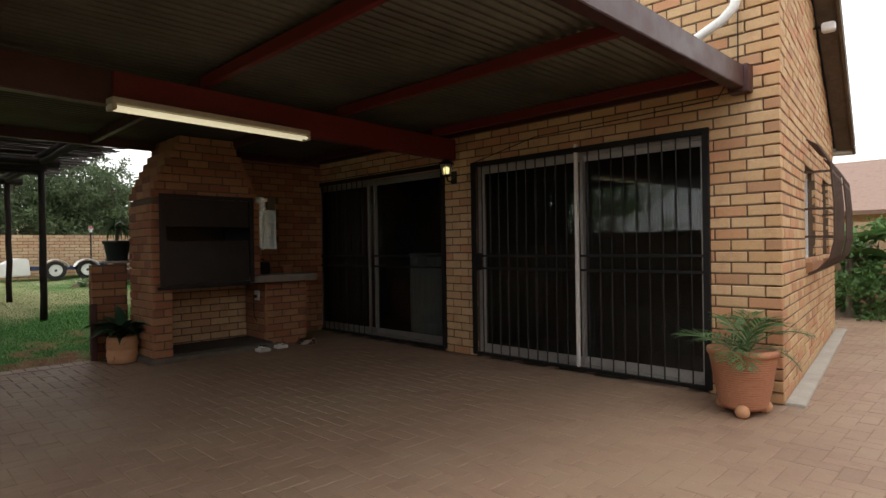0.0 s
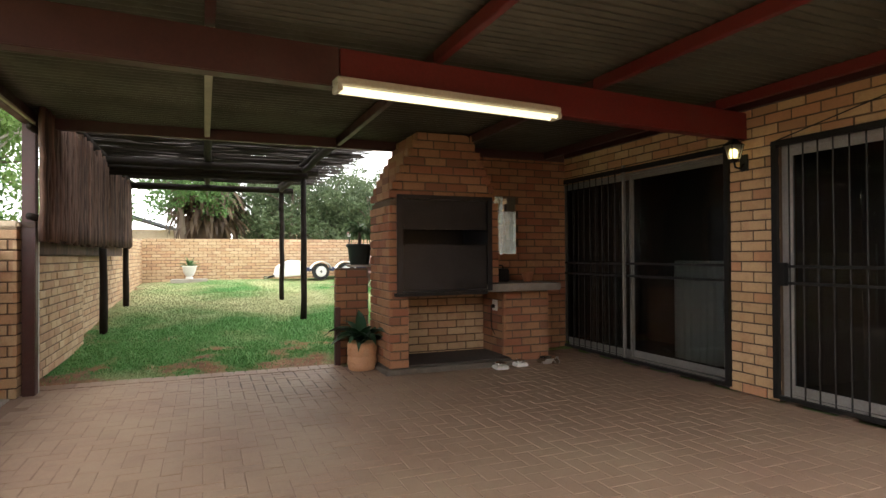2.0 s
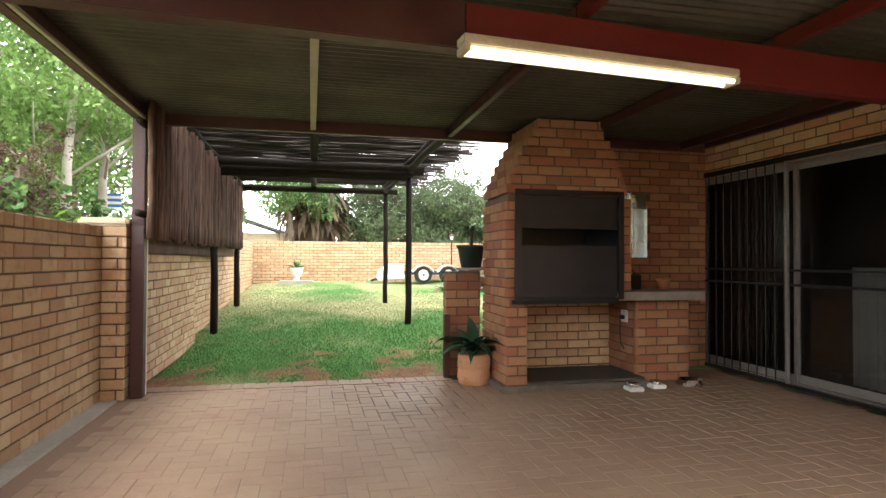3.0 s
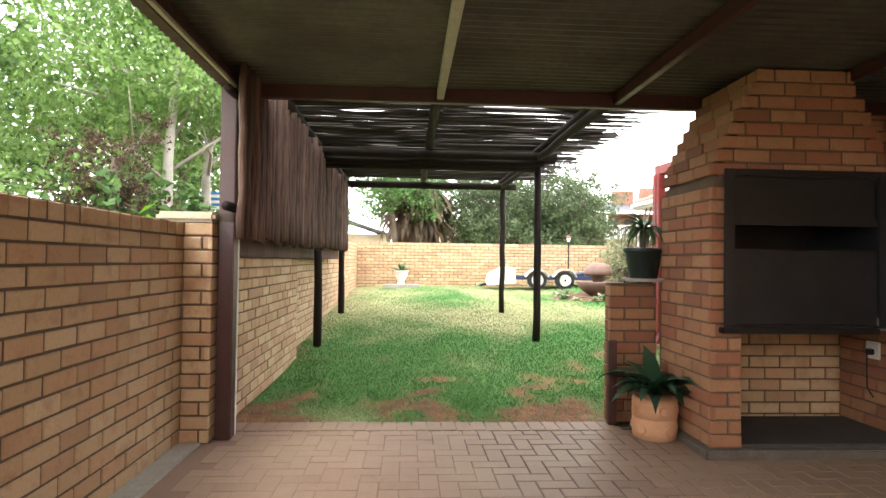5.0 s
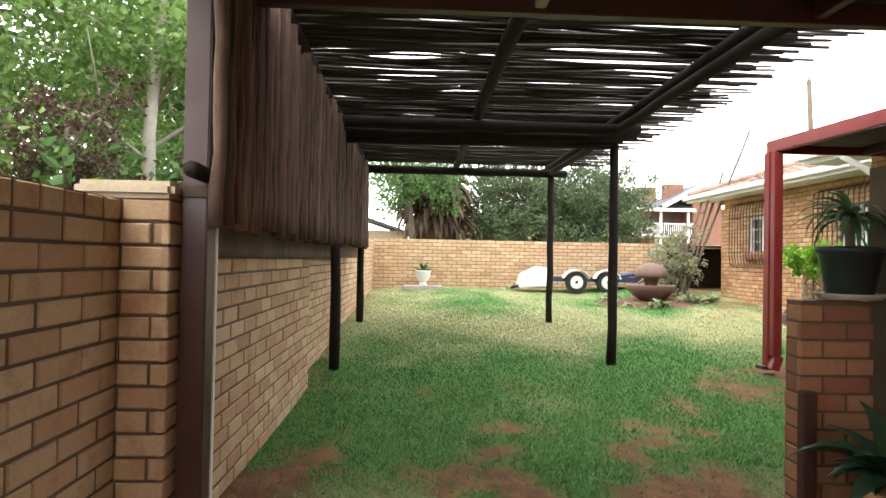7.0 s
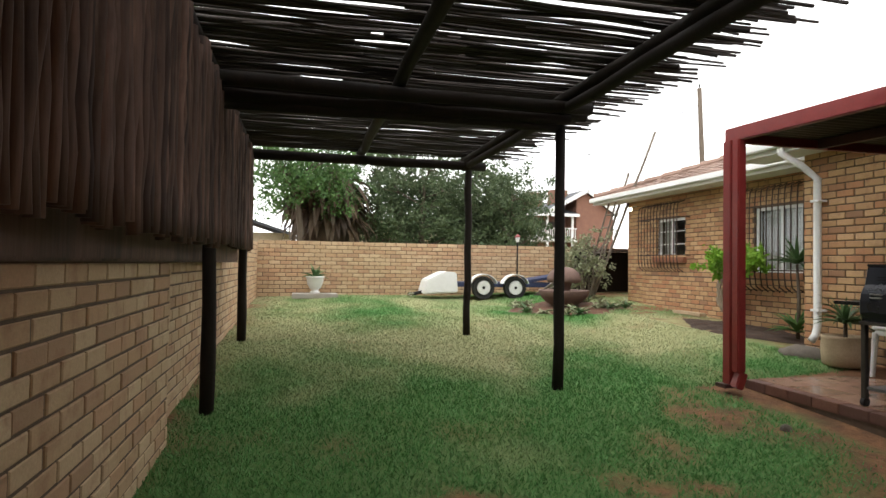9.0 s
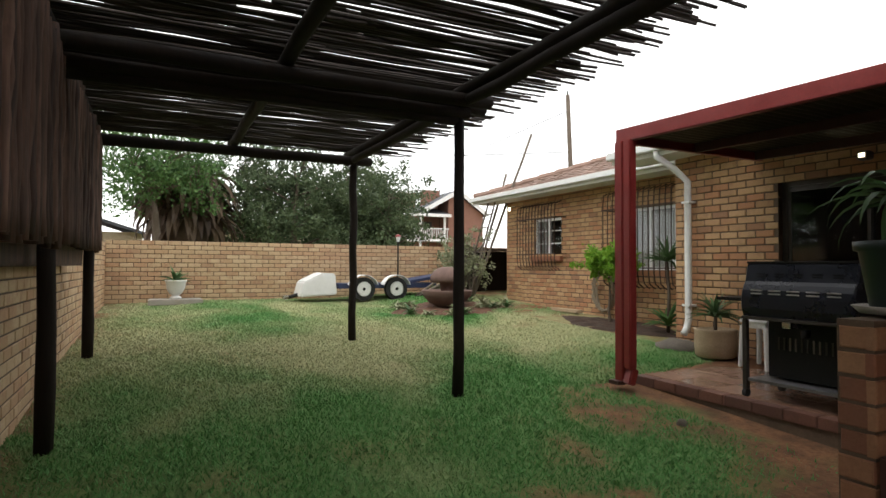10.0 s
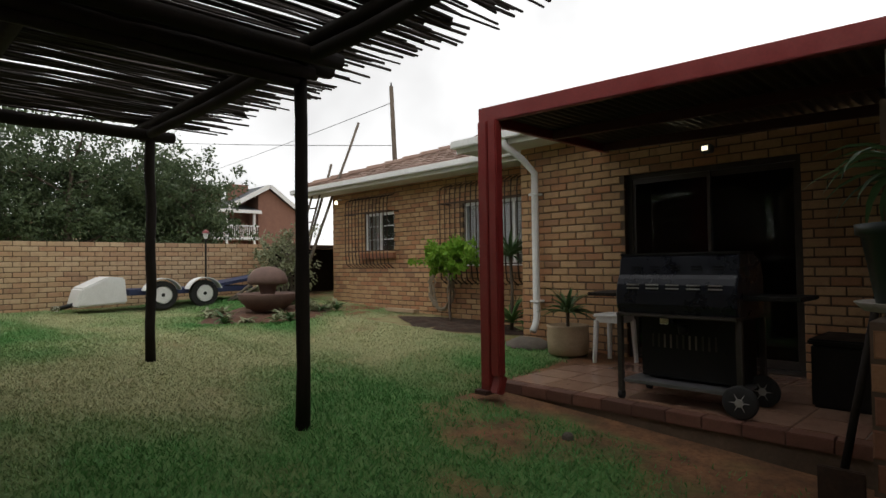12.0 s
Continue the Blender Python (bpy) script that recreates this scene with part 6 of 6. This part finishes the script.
# ---- trees and neighbours beyond the walls ----
def clear_stem(p):
    """Birch leaves hang behind the stems low down and all round higher up, with a clearing by the awning."""
    if p.x < -11.6 and p.z < 2.55 and p.y > -3.2:
        return False
    return p.y < -0.9 and (p.y < -2.4 or p.z > 3.0)


def over_wall(p):
    return p.y < -1.0 or p.z > 2.75


tree("birch_tree", (-12.5, -2.5, 0.2), 6.2, 1.7, 17000, 0.075, M_PALEBARK, M_LEAF_BIRCH, "tall pale-trunked birch with hanging fresh leaves", 51, 0.09, 14, 0.4, 0.55, 0.5, (0.1, 0.2), side_cut=clear_stem)
tree("birch_tree", (-11.05, -2.5, 0.2), 6.4, 1.9, 19000, 0.075, M_PALEBARK, M_LEAF_BIRCH, "tall birch with ivy and hanging fresh leaves", 52, 0.085, 14, 0.35, 0.6, 0.6, (0.2, 0.3), side_cut=clear_stem)
tree("birch_tree", (-8.3, -4.6, 0.2), 6.6, 2.0, 15000, 0.08, M_PALEBARK, M_LEAF_BIRCH, "leafy birch behind the garden wall", 53, 0.13, 14, 0.3, 0.65, 0.5, side_cut=lambda p: p.y < -0.9)
tree("garden_tree", (-15.5, -4.0, 0.3), 6.0, 2.2, 12000, 0.10, M_BARK, M_LEAF_BIRCH, "leafy green tree behind the garden wall", 54, 0.14, 12, 0.25, 0.7, 0.3, side_cut=lambda p: p.y < -0.9)
tree("garden_tree", (-12.0, -6.5, 0.3), 5.0, 2.8, 12000, 0.13, M_BARK, M_LEAF_MID, "broad green tree in the next garden", 55, 0.18, 14, 0.15, 0.9, 0.2)
tree("garden_tree", (-17.5, -5.5, 0.3), 5.0, 2.6, 12000, 0.13, M_BARK, M_LEAF_MID, "broad green tree in the next garden", 56, 0.18, 14, 0.15, 0.9, 0.2)
tree("conifer", (-9.5, -2.4, 0.2), 2.4, 0.45, 9000, 0.045, M_BARK, M_LEAF_BROWN, "rusty brown conifer behind the garden wall", 57, 0.09, 18, 0.05, 0.2, 0.1, side_cut=lambda p: p.y < -1.0)
tree("wall_shrub", (-7.75, -1.3, 0.2), 1.42, 0.22, 240, 0.13, M_BARK, M_LEAF_LIME, "bright broad-leaved shrub above the wall", 58, 0.03, 9, 0.5, 0.16, 0.2, per=12, category="shrub", side_cut=lambda p: p.y < -0.95)
tree("wall_shrub", (-9.7, -2.1, 0.2), 1.75, 0.7, 1800, 0.12, M_BARK, M_LEAF_MID, "green shrub above the garden wall", 59, 0.04, 10, 0.4, 0.25, 0.2, per=16, category="shrub", side_cut=lambda p: p.y < -0.95)

far_z = 0.53
for i, (x, y, h, sp, n, mt, sd) in enumerate(((-25.0, 4.2, 4.3, 1.6, 12000, M_LEAF_DARK, 61), (-26.2, 6.2, 4.5, 1.7, 13000, M_LEAF_DARK, 62), (-24.6, 7.2, 3.6, 1.0, 8000, M_LEAF_DARK, 63), (-27.5, 7.9, 4.3, 0.85, 6000, M_LEAF_DARK, 64), (-27.0, 3.0, 4.8, 1.9, 11000, M_LEAF_DARK, 65), (-23.9, 0.2, 4.4, 1.3, 8000, M_LEAF_MID, 66), (-30.0, -4.0, 5.0, 2.2, 8000, M_LEAF_MID, 67))):
    tree("far_tree", (x, y, far_z), h, sp, int(n * 1.5), 0.10, M_BARK, mt, "dense grey-green tree beyond the lawn wall" if mt is M_LEAF_DARK else "fresh green tree beyond the lawn wall", sd, 0.14, 14, 0.6 if sd == 66 else 0.15, 0.55)

palm = thing("skirted_palm", (-25.2, 1.05, far_z), "thick palm trunk with a skirt of dead fronds", "palm tree")
part("trunk", chain(bmesh.new(), [(0, 0, -0.1), (0, 0, 1.5), (0.1, 0.1, 3.0), (0.1, 0.1, 3.6)], [0.7, 0.75, 0.8, 0.5], 18), M_PALMTRUNK, palm, smooth=True)
g = random.Random(9)
for k in range(150):
    bm = bmesh.new()
    a = k * 2.399
    blade(bm, (0.66 * math.cos(a), 0.66 * math.sin(a), g.uniform(1.9, 3.4)), a, g.uniform(1.0, 1.7), 0.16, g.uniform(1.2, 2.0), g.uniform(-0.3, 0.4), 6)
    part("dead_frond", bm, M_LEAF_DEAD, palm)
for k in range(26):
    bm = bmesh.new()
    palm_frond(bm, (0.1, 0.1, 3.5), k * 2.4, g.uniform(1.3, 2.0), g.uniform(0.1, 1.2), g.uniform(0.6, 1.6), g, 0.55, 0.05, 14)
    part("frond", bm, M_LEAF_MID, palm)

# two-storey house in the distance
fh = thing("distant_house", (-45, 20.1, 0.5), "two-storey red brick house with slate roof and white balcony", "house")
part("wall", B((-4, -0.35, 0, 0.0, 2.6, 4.6), (-4, -5.0, 0, -1.6, -0.36, 4.5)), M_REDBRICK_FAR, fh)
gab = bmesh.new()
f = gab.faces.new([gab.verts.new((0.0, y, z)) for y, z in ((-0.35, 4.6), (2.6, 4.6), (0.4, 6.1), (-0.35, 5.6))])
e = bmesh.ops.extrude_face_region(gab, geom=[f])
bmesh.ops.translate(gab, vec=(-4, 0, 0), verts=[v for v in e["geom"] if isinstance(v, bmesh.types.BMVert)])
part("gable", gab, M_REDBRICK_FAR, fh)
for a, b in (((-2.6, 4.6), (0.4, 6.25)), ((0.4, 6.25), (2.9, 4.5))):
    rb = bmesh.new()
    d = math.hypot(b[0] - a[0], b[1] - a[1])
    box(rb, -4.2, 0, 0, 0.25, d, 0.14)
    bmesh.ops.transform(rb, matrix=Matrix.Translation((0, a[0], a[1])) @ Matrix.Rotation(math.atan2(b[1] - a[1], b[0] - a[0]), 4, "X"), verts=rb.verts)
    part("roof", rb, M_SLATE, fh, "dark slate roof slope")
    vb = bmesh.new()
    box(vb, 0.26, 0, -0.12, 0.32, d, 0.18)
    bmesh.ops.transform(vb, matrix=Matrix.Translation((0, a[0], a[1])) @ Matrix.Rotation(math.atan2(b[1] - a[1], b[0] - a[0]), 4, "X"), verts=vb.verts)
    part("bargeboard", vb, M_WHITE, fh)
part("chimney", B((-2.6, -1.5, 5.0, -1.8, -0.2, 6.5)), M_REDBRICK_FAR, fh)
part("balcony", B((-1.59, -5.0, 2.5, 0.2, -0.37, 2.65)), M_WHITE, fh)
for k in range(31):
    part("baluster", B((0.12, -4.97 + k * 0.148, 2.65, 0.16, -4.93 + k * 0.148, 3.4)), M_WHITE, fh)
part("balcony_rail", B((0.1, -5.0, 3.4, 0.18, -0.4, 3.48)), M_WHITE, fh)
wr = B((-4.6, -5.3, 0, 0, -0.36, 0.14))
bmesh.ops.transform(wr, matrix=Matrix.Translation((0.45, 0, 4.35)) @ Matrix.Rotation(radians(14), 4, "Y"), verts=wr.verts)
part("roof", wr, M_SLATE, fh, "dark slate roof over the balcony")
part("fascia", B((0.46, -5.3, 4.28, 0.52, -0.36, 4.5)), M_WHITE, fh)
part("wing_chimney", B((-3.4, -3.4, 4.6, -2.4, -2.0, 6.3)), M_REDBRICK_FAR, fh)
for y in (-5.0, -2.75, -0.8):
    part("column", B((0.05, y, 0, 0.2, y + 0.14, 4.3)), M_WHITE, fh)
for y in (-4.4, -3.0, -1.9):
    part("window", B((-1.595, y, 2.75, -1.55, y + 0.9, 4.05)), M_DARKROOM, fh)

nb = thing("neighbour_house", (-33, -1.5, 0.5), "neighbour's low house with pale gable and dark roof", "house")
part("wall", B((-4, -3, 0, 0, 1.2, 2.0)), M_COPING, nb)
rb = B((-4.3, -3.4, 0, 0.4, 0.2, 0.12))
bmesh.ops.transform(rb, matrix=Matrix.Translation((0, 1.3, 1.9)) @ Matrix.Rotation(radians(-18), 4, "X"), verts=rb.verts)
part("roof", rb, M_SLATE, nb)
nb2 = thing("neighbour_house", (-34, 5.5, 0.5), "neighbour's pale house seen through trees", "house")
part("wall", B((-4, -3, 0, 0, 3.2, 2.6)), M_COPING, nb2)
rb = B((-4.3, -3.4, 2.6, 0.4, 3.6, 2.75))
part("roof", rb, M_TILE, nb2)

# tiled roof and planting at the end of the passage
nb3 = thing("passage_house", (-4, 17, 0), "neighbour's house with red-brown tiled roof", "house")
part("wall", B((-6, 0, 0, 8, 4, 2.0)), M_BRICK, nb3)
rb = B((-6.4, -0.5, 0, 8.4, 3.6, 0.1))
bmesh.ops.transform(rb, matrix=Matrix.Translation((0, 0, 1.95)) @ Matrix.Rotation(radians(22), 4, "X"), verts=rb.verts)
part("roof", rb, M_TILE, nb3)
for i, (x, y, h, sp, n, mt) in enumerate(((-1.9, 11.6, 1.3, 0.8, 5000, M_LEAF_MID), (-0.6, 12.2, 1.2, 0.8, 4500, M_LEAF_DARK), (-3.2, 12.4, 1.8, 0.8, 4500, M_LEAF_MID))):
    tree("garden_bush", (x, y, -0.02), h, sp, n, 0.09, M_BARK, mt, "dense green bush at the passage end", 71 + i, 0.05, 12, 0.1, 0.28, category="shrub")
for i, (x, y, z, ln) in enumerate(((-2.1, 11.2, 0.9, 1.0), (-1.2, 12.0, 0.8, 1.1))):
    ba = thing("broad_leaf_plant", (x, y, -0.02), "large broad-leaved tropical plant", "plant")
    part("stem", rod(bmesh.new(), (0, 0, 0), (0, 0, z), 0.05), M_BARK, ba)
    tuft(ba, (0, 0, z), 14, ln, 0.24, M_LEAF_MID, 81 + i, (0.8, 1.8), (0.5, 1.4))

# utility pole and cables
up = thing("utility_pole", (-19.1, 10.42, 0.5), "leaning timber utility pole above the roofs", "utility pole")
part("pole", chain(bmesh.new(), [(0, 0.12, 0), (0, 0.05, 3), (-0.05, -0.03, 5.45)], [0.075, 0.068, 0.055], 10), M_BARK, up, smooth=True)
part("insulator", rod(bmesh.new(), (-0.05, -0.03, 5.44), (-0.05, -0.03, 5.56), 0.02), M_BLACK, up)
for a, b, sag in (((-19.10, 10.30, 5.47), (-52.54, 16.83, 7.50), 0.1), ((-19.10, 10.40, 4.36), (-40.00, 4.67, 7.36), 0.15)):
    cb = thing("overhead_cable", a, "thin overhead cable across the sky", "cable", "overhead cables")
    pts = [Vector(a).lerp(Vector(b), k / 16) - Vector((0, 0, sag * 4 * (k / 16) * (1 - k / 16))) - Vector(a) for k in range(17)]
    part("cable", chain(bmesh.new(), pts, 0.009, 4), M_BLACK, cb)

shade = thing("striped_awning", (-14.2, -2.9, 0.25), "blue and white striped awning in the next garden", "awning")
for k in range(6):
    part("stripe", B((-0.02, -0.24, 1.84 + k * 0.055, 0.02, 0.24, 1.892 + k * 0.055)), M_NAVYBLUE if k % 2 else M_WPLASTIC, shade)
for y in (-0.22, 0.22):
    part("leg", rod(bmesh.new(), (-0.04, y, -0.05), (-0.04, y, 2.15), 0.015), M_BLACK, shade)

# ---- bricks and pavers ----
brickwork(wall_boundary, (4.0, -0.67, 0.0), (-1, 0, 0), 11.08, 1.32, M_BRICK, near=(7.9, 0.2, 11.08, 1.32), course=0.088)
brickwork(wall_boundary, (4.0, -0.67, 1.32), (-1, 0, 0), 11.08, 0.089, M_BRICK, near=(9.0, 0.0, 11.08, 1.5), course=0.088, bl=0.105)
brickwork(wall_garden, (-7.09, -0.50, 0.0), (-1, 0, 0), 2.75, 1.225, M_BRICK, near=(0.0, 0.0, 4.2, 1.4))
brickwork(wall_garden_far, (-9.84, -0.60, 0.0), (-1, 0, 0), 9.0, 1.62, M_BRICK, near=(0.0, 0.1, 4.2, 1.4))
brickwork(wall_far, (-18.65, -0.60, 0.3), (0, 1, 0), 9.0, 1.36, M_BRICK, near=(3.0, 0.2, 7.5, 1.3))
brickwork(wall_house, (HX0, 5.15, 0), (1, 0, 0), 6.2, 4.2, M_HOUSE, [(D2[0] - HX0, -1, D2[2] - HX0, D2[3]), (D1[0] - HX0, -1, D1[2] - HX0, D1[3])], near=(2.7, 0.0, 6.2, 2.6), upper=lambda u: 2.56 if u < 4.4 else 4.2, phase=0.106)
brickwork(wall_side, (-1.4, 5.158, 0), (0, 1, 0), GABLE, 4.6, M_HOUSE, SW, near=(0.0, 0.2, 1.6, 2.9), upper=lambda u: EAVE + (GABLE - u) * PITCH, phase=0.117)
for ob in (wall_side, wall_gable):
    ob.matrix_basis = LEAN
brickwork(wall_patio, (PX0, 5.74, 0), (1, 0, 0), 3.9, 2.6, M_BACK, [(PD[0] - PX0, -1, PD[2] - PX0, PD[3])], near=(0, 0.2, 3.9, 2.6), course=0.0755, bl=0.194)
brickwork(wall_windows, (WX0, 6.79, 0), (1, 0, 0), 5.45, 2.62, M_BACK, [W1, W2], near=(0, 0.3, 3.3, 2.6), course=0.0755, bl=0.194)
brickwork(wall_return, (-11.25, 6.79, 0), (0, -1, 0), 1.05, 2.6, M_BACK, course=0.0755, bl=0.194)
brickwork(wall_end, (WX0, 12.0, 0), (0, -1, 0), 5.2, 2.6, M_BACK, course=0.0755, bl=0.194)
brickwork(wall_chimney_back, (-7.25, 2.72, 0), (0, 1, 0), 1.28, 0.77, M_BRICK, near=(0, 0, 2.42, 2.4))
# the darker barbecue brick here paints in the shade on the upper wall
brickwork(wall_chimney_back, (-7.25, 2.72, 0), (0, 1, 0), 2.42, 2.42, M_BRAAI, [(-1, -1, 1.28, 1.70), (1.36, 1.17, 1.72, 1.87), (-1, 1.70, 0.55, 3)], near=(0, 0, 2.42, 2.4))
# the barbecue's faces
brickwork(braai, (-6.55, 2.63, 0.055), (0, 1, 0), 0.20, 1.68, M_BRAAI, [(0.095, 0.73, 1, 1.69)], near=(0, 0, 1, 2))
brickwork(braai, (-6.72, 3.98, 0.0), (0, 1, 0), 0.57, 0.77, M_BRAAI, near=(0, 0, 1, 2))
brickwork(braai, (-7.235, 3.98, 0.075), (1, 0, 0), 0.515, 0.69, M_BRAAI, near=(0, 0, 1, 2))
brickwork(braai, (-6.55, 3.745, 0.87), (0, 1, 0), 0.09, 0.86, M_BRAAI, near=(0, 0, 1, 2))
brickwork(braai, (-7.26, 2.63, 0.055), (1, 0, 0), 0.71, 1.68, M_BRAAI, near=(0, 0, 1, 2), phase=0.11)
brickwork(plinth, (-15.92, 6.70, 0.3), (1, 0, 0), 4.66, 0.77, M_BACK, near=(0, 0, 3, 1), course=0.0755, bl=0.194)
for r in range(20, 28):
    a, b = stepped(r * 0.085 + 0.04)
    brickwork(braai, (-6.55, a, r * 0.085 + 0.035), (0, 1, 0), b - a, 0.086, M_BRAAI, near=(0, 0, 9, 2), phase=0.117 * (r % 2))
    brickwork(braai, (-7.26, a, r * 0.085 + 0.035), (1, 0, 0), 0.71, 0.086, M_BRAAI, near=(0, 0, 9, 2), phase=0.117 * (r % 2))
brickwork(pier, (-7.33, 2.27, 0.0), (0, 1, 0), 0.36, 1.045, M_BRAAI, near=(0, 0, 9, 2))
brickwork(pier, (-7.45, 2.27, 0.0), (1, 0, 0), 0.12, 1.045, M_BRAAI, near=(0, 0, 9, 2), phase=0.11)
brickwork(pilaster, (-6.86, -0.667, 0.0), (0, 1, 0), 0.18, 1.41, M_BRICK, near=(0, 0, 9, 2), phase=0.11, course=0.088)
brickwork(pilaster, (-6.86, -0.485, 0.0), (-1, 0, 0), 0.23, 1.41, M_BRICK, near=(0, 0, 9, 2), course=0.088)


def pavers(ob, x0, x1, y0, y1, near, limit=300, a=0.105):
    """Herringbone clay pavers, 3 mm apart; the stretch near is laid singly, the rest joined."""
    gen = random.Random(3)
    me, verts, faces, n = None, [], [], 0
    bm = bmesh.new()
    h, w, c = a - 0.002, a / 2 - 0.002, 0.0025
    lo = [bm.verts.new((sx * h, sy * w, -0.05)) for sx, sy in ((-1, -1), (1, -1), (1, 1), (-1, 1))]
    mi = [bm.verts.new((sx * h, sy * w, -c)) for sx, sy in ((-1, -1), (1, -1), (1, 1), (-1, 1))]
    hi = [bm.verts.new((sx * (h - c), sy * (w - c), 0)) for sx, sy in ((-1, -1), (1, -1), (1, 1), (-1, 1))]
    for r0, r1 in ((lo, mi), (mi, hi)):
        for i in range(4):
            bm.faces.new((r0[i], r0[(i + 1) % 4], r1[(i + 1) % 4], r1[i]))
    bm.faces.new(hi)
    me = mesh_of("paver", bm, M_PAVER)
    co = [v.co.copy() for v in me.vertices]
    fs = [tuple(f.vertices) for f in me.polygons]
    for i in range(int(x0 / a), int(x1 / a)):
        for j in range(int(y0 / a), int(y1 / a)):
            k = (i - j) % 4
            if k == 0:
                p, turn = ((i + 1) * a, (j + 0.5) * a), 0
            elif k == 3:
                p, turn = ((i + 0.5) * a, (j + 1) * a), 90
            else:
                continue
            mw = pose(p[0], p[1], gen.uniform(-0.0015, 0.0015), gen.uniform(-0.35, 0.35), gen.uniform(-0.35, 0.35), turn + gen.uniform(-0.5, 0.5))
            if math.hypot((p[0] + 6.45) * 0.9, (p[1] - 1.8) * 1.2) + 0.45 * noise.noise(Vector((p[0] * 1.7, p[1] * 1.7, 4.0))) < 0.72:
                mw = mw @ Matrix.Diagonal((0.98, 0.955, 1.0, 1.0))
            if n < limit and near[0] < p[0] < near[2] and near[1] < p[1] < near[3]:
                o = new("paver", me)
                o.parent = ob
                o.matrix_basis = mw
                n += 1
            else:
                base = len(verts)
                verts += [tuple(mw @ v) for v in co]
                faces += [tuple(base + q for q in f) for f in fs]
    rest = bpy.data.meshes.new("paver_field")
    rest.from_pydata(verts, [], faces)
    rest.materials.append(M_PAVER)
    r = new("paver_field", rest)
    r.parent = ob
    tagged(r, kind="stuff")


edge_mesh = None
for i in range(26):
    if i == 0:
        o = part("edge_paver", B((-0.106, -0.0505, -0.05, 0.106, 0.0505, 0.0), bevel=0.004), M_PAVER, pavement)
        edge_mesh = o.data
    else:
        o = new("edge_paver", edge_mesh)
        o.parent = pavement
    o.matrix_basis = pose(-7.235 + rng.uniform(-0.008, 0.008), -0.40 + i * 0.105, 0.005 + rng.uniform(-0.001, 0.002), 0, 0, rng.uniform(-0.8, 0.8))
pavers(pavement, -7.245, 3.5, -0.52, 5.15, (-7.3, 0.1, -5.9, 2.3))
pavers(passage, -2.3, 3.5, 5.15, 12.9, (-1.3, 5.15, 0.4, 7.0))


# ---- grass ----
def make_grass():
    g = np.random.RandomState(4)
    n = 270000
    t = g.uniform(0, 1, n)
    x = -7.3 - 11.3 * t ** 1.35
    y = g.uniform(-0.66, 6.7, n)
    verts, faces, dry = [], [], []
    for i in range(n):
        px, py = x[i], y[i]
        if py > 3.8 and px > -10.25 or (abs(px + 15.55) / 1.05 + abs(py - 5.0) / 1.25 < 1.0) or (px > -13.9 and py > 5.5):
            continue
        if g.uniform() < min(0.95, bareness(px, py) * 1.1):
            continue
        d = dryness(px, py)
        s = 1.0 + 0.09 * (-7.3 - px)
        h, w = (0.012 + 0.02 * g.uniform()) * (1.15 - 0.35 * d) * (0.8 + 0.2 * s), 0.0045 * s
        a, l = g.uniform(0, 6.283), g.normal(0, 0.016, 2)
        z = surface_z(px, py) - 0.003
        b = len(verts)
        verts += [(px - w * math.cos(a), py - w * math.sin(a), z), (px + w * math.cos(a), py + w * math.sin(a), z), (px + l[0], py + l[1], z + h)]
        faces.append((b, b + 1, b + 2))
        dry += [d, d, d]
    me = bpy.data.meshes.new("grass")
    me.from_pydata(verts, [], faces)
    at = me.attributes.new("dry", "FLOAT", "POINT")
    at.data.foreach_set("value", dry)
    me.materials.append(M_GRASS)
    return tagged(new("grass", me), "short patchy lawn grass, green and straw", "grass", kind="stuff")


make_grass()
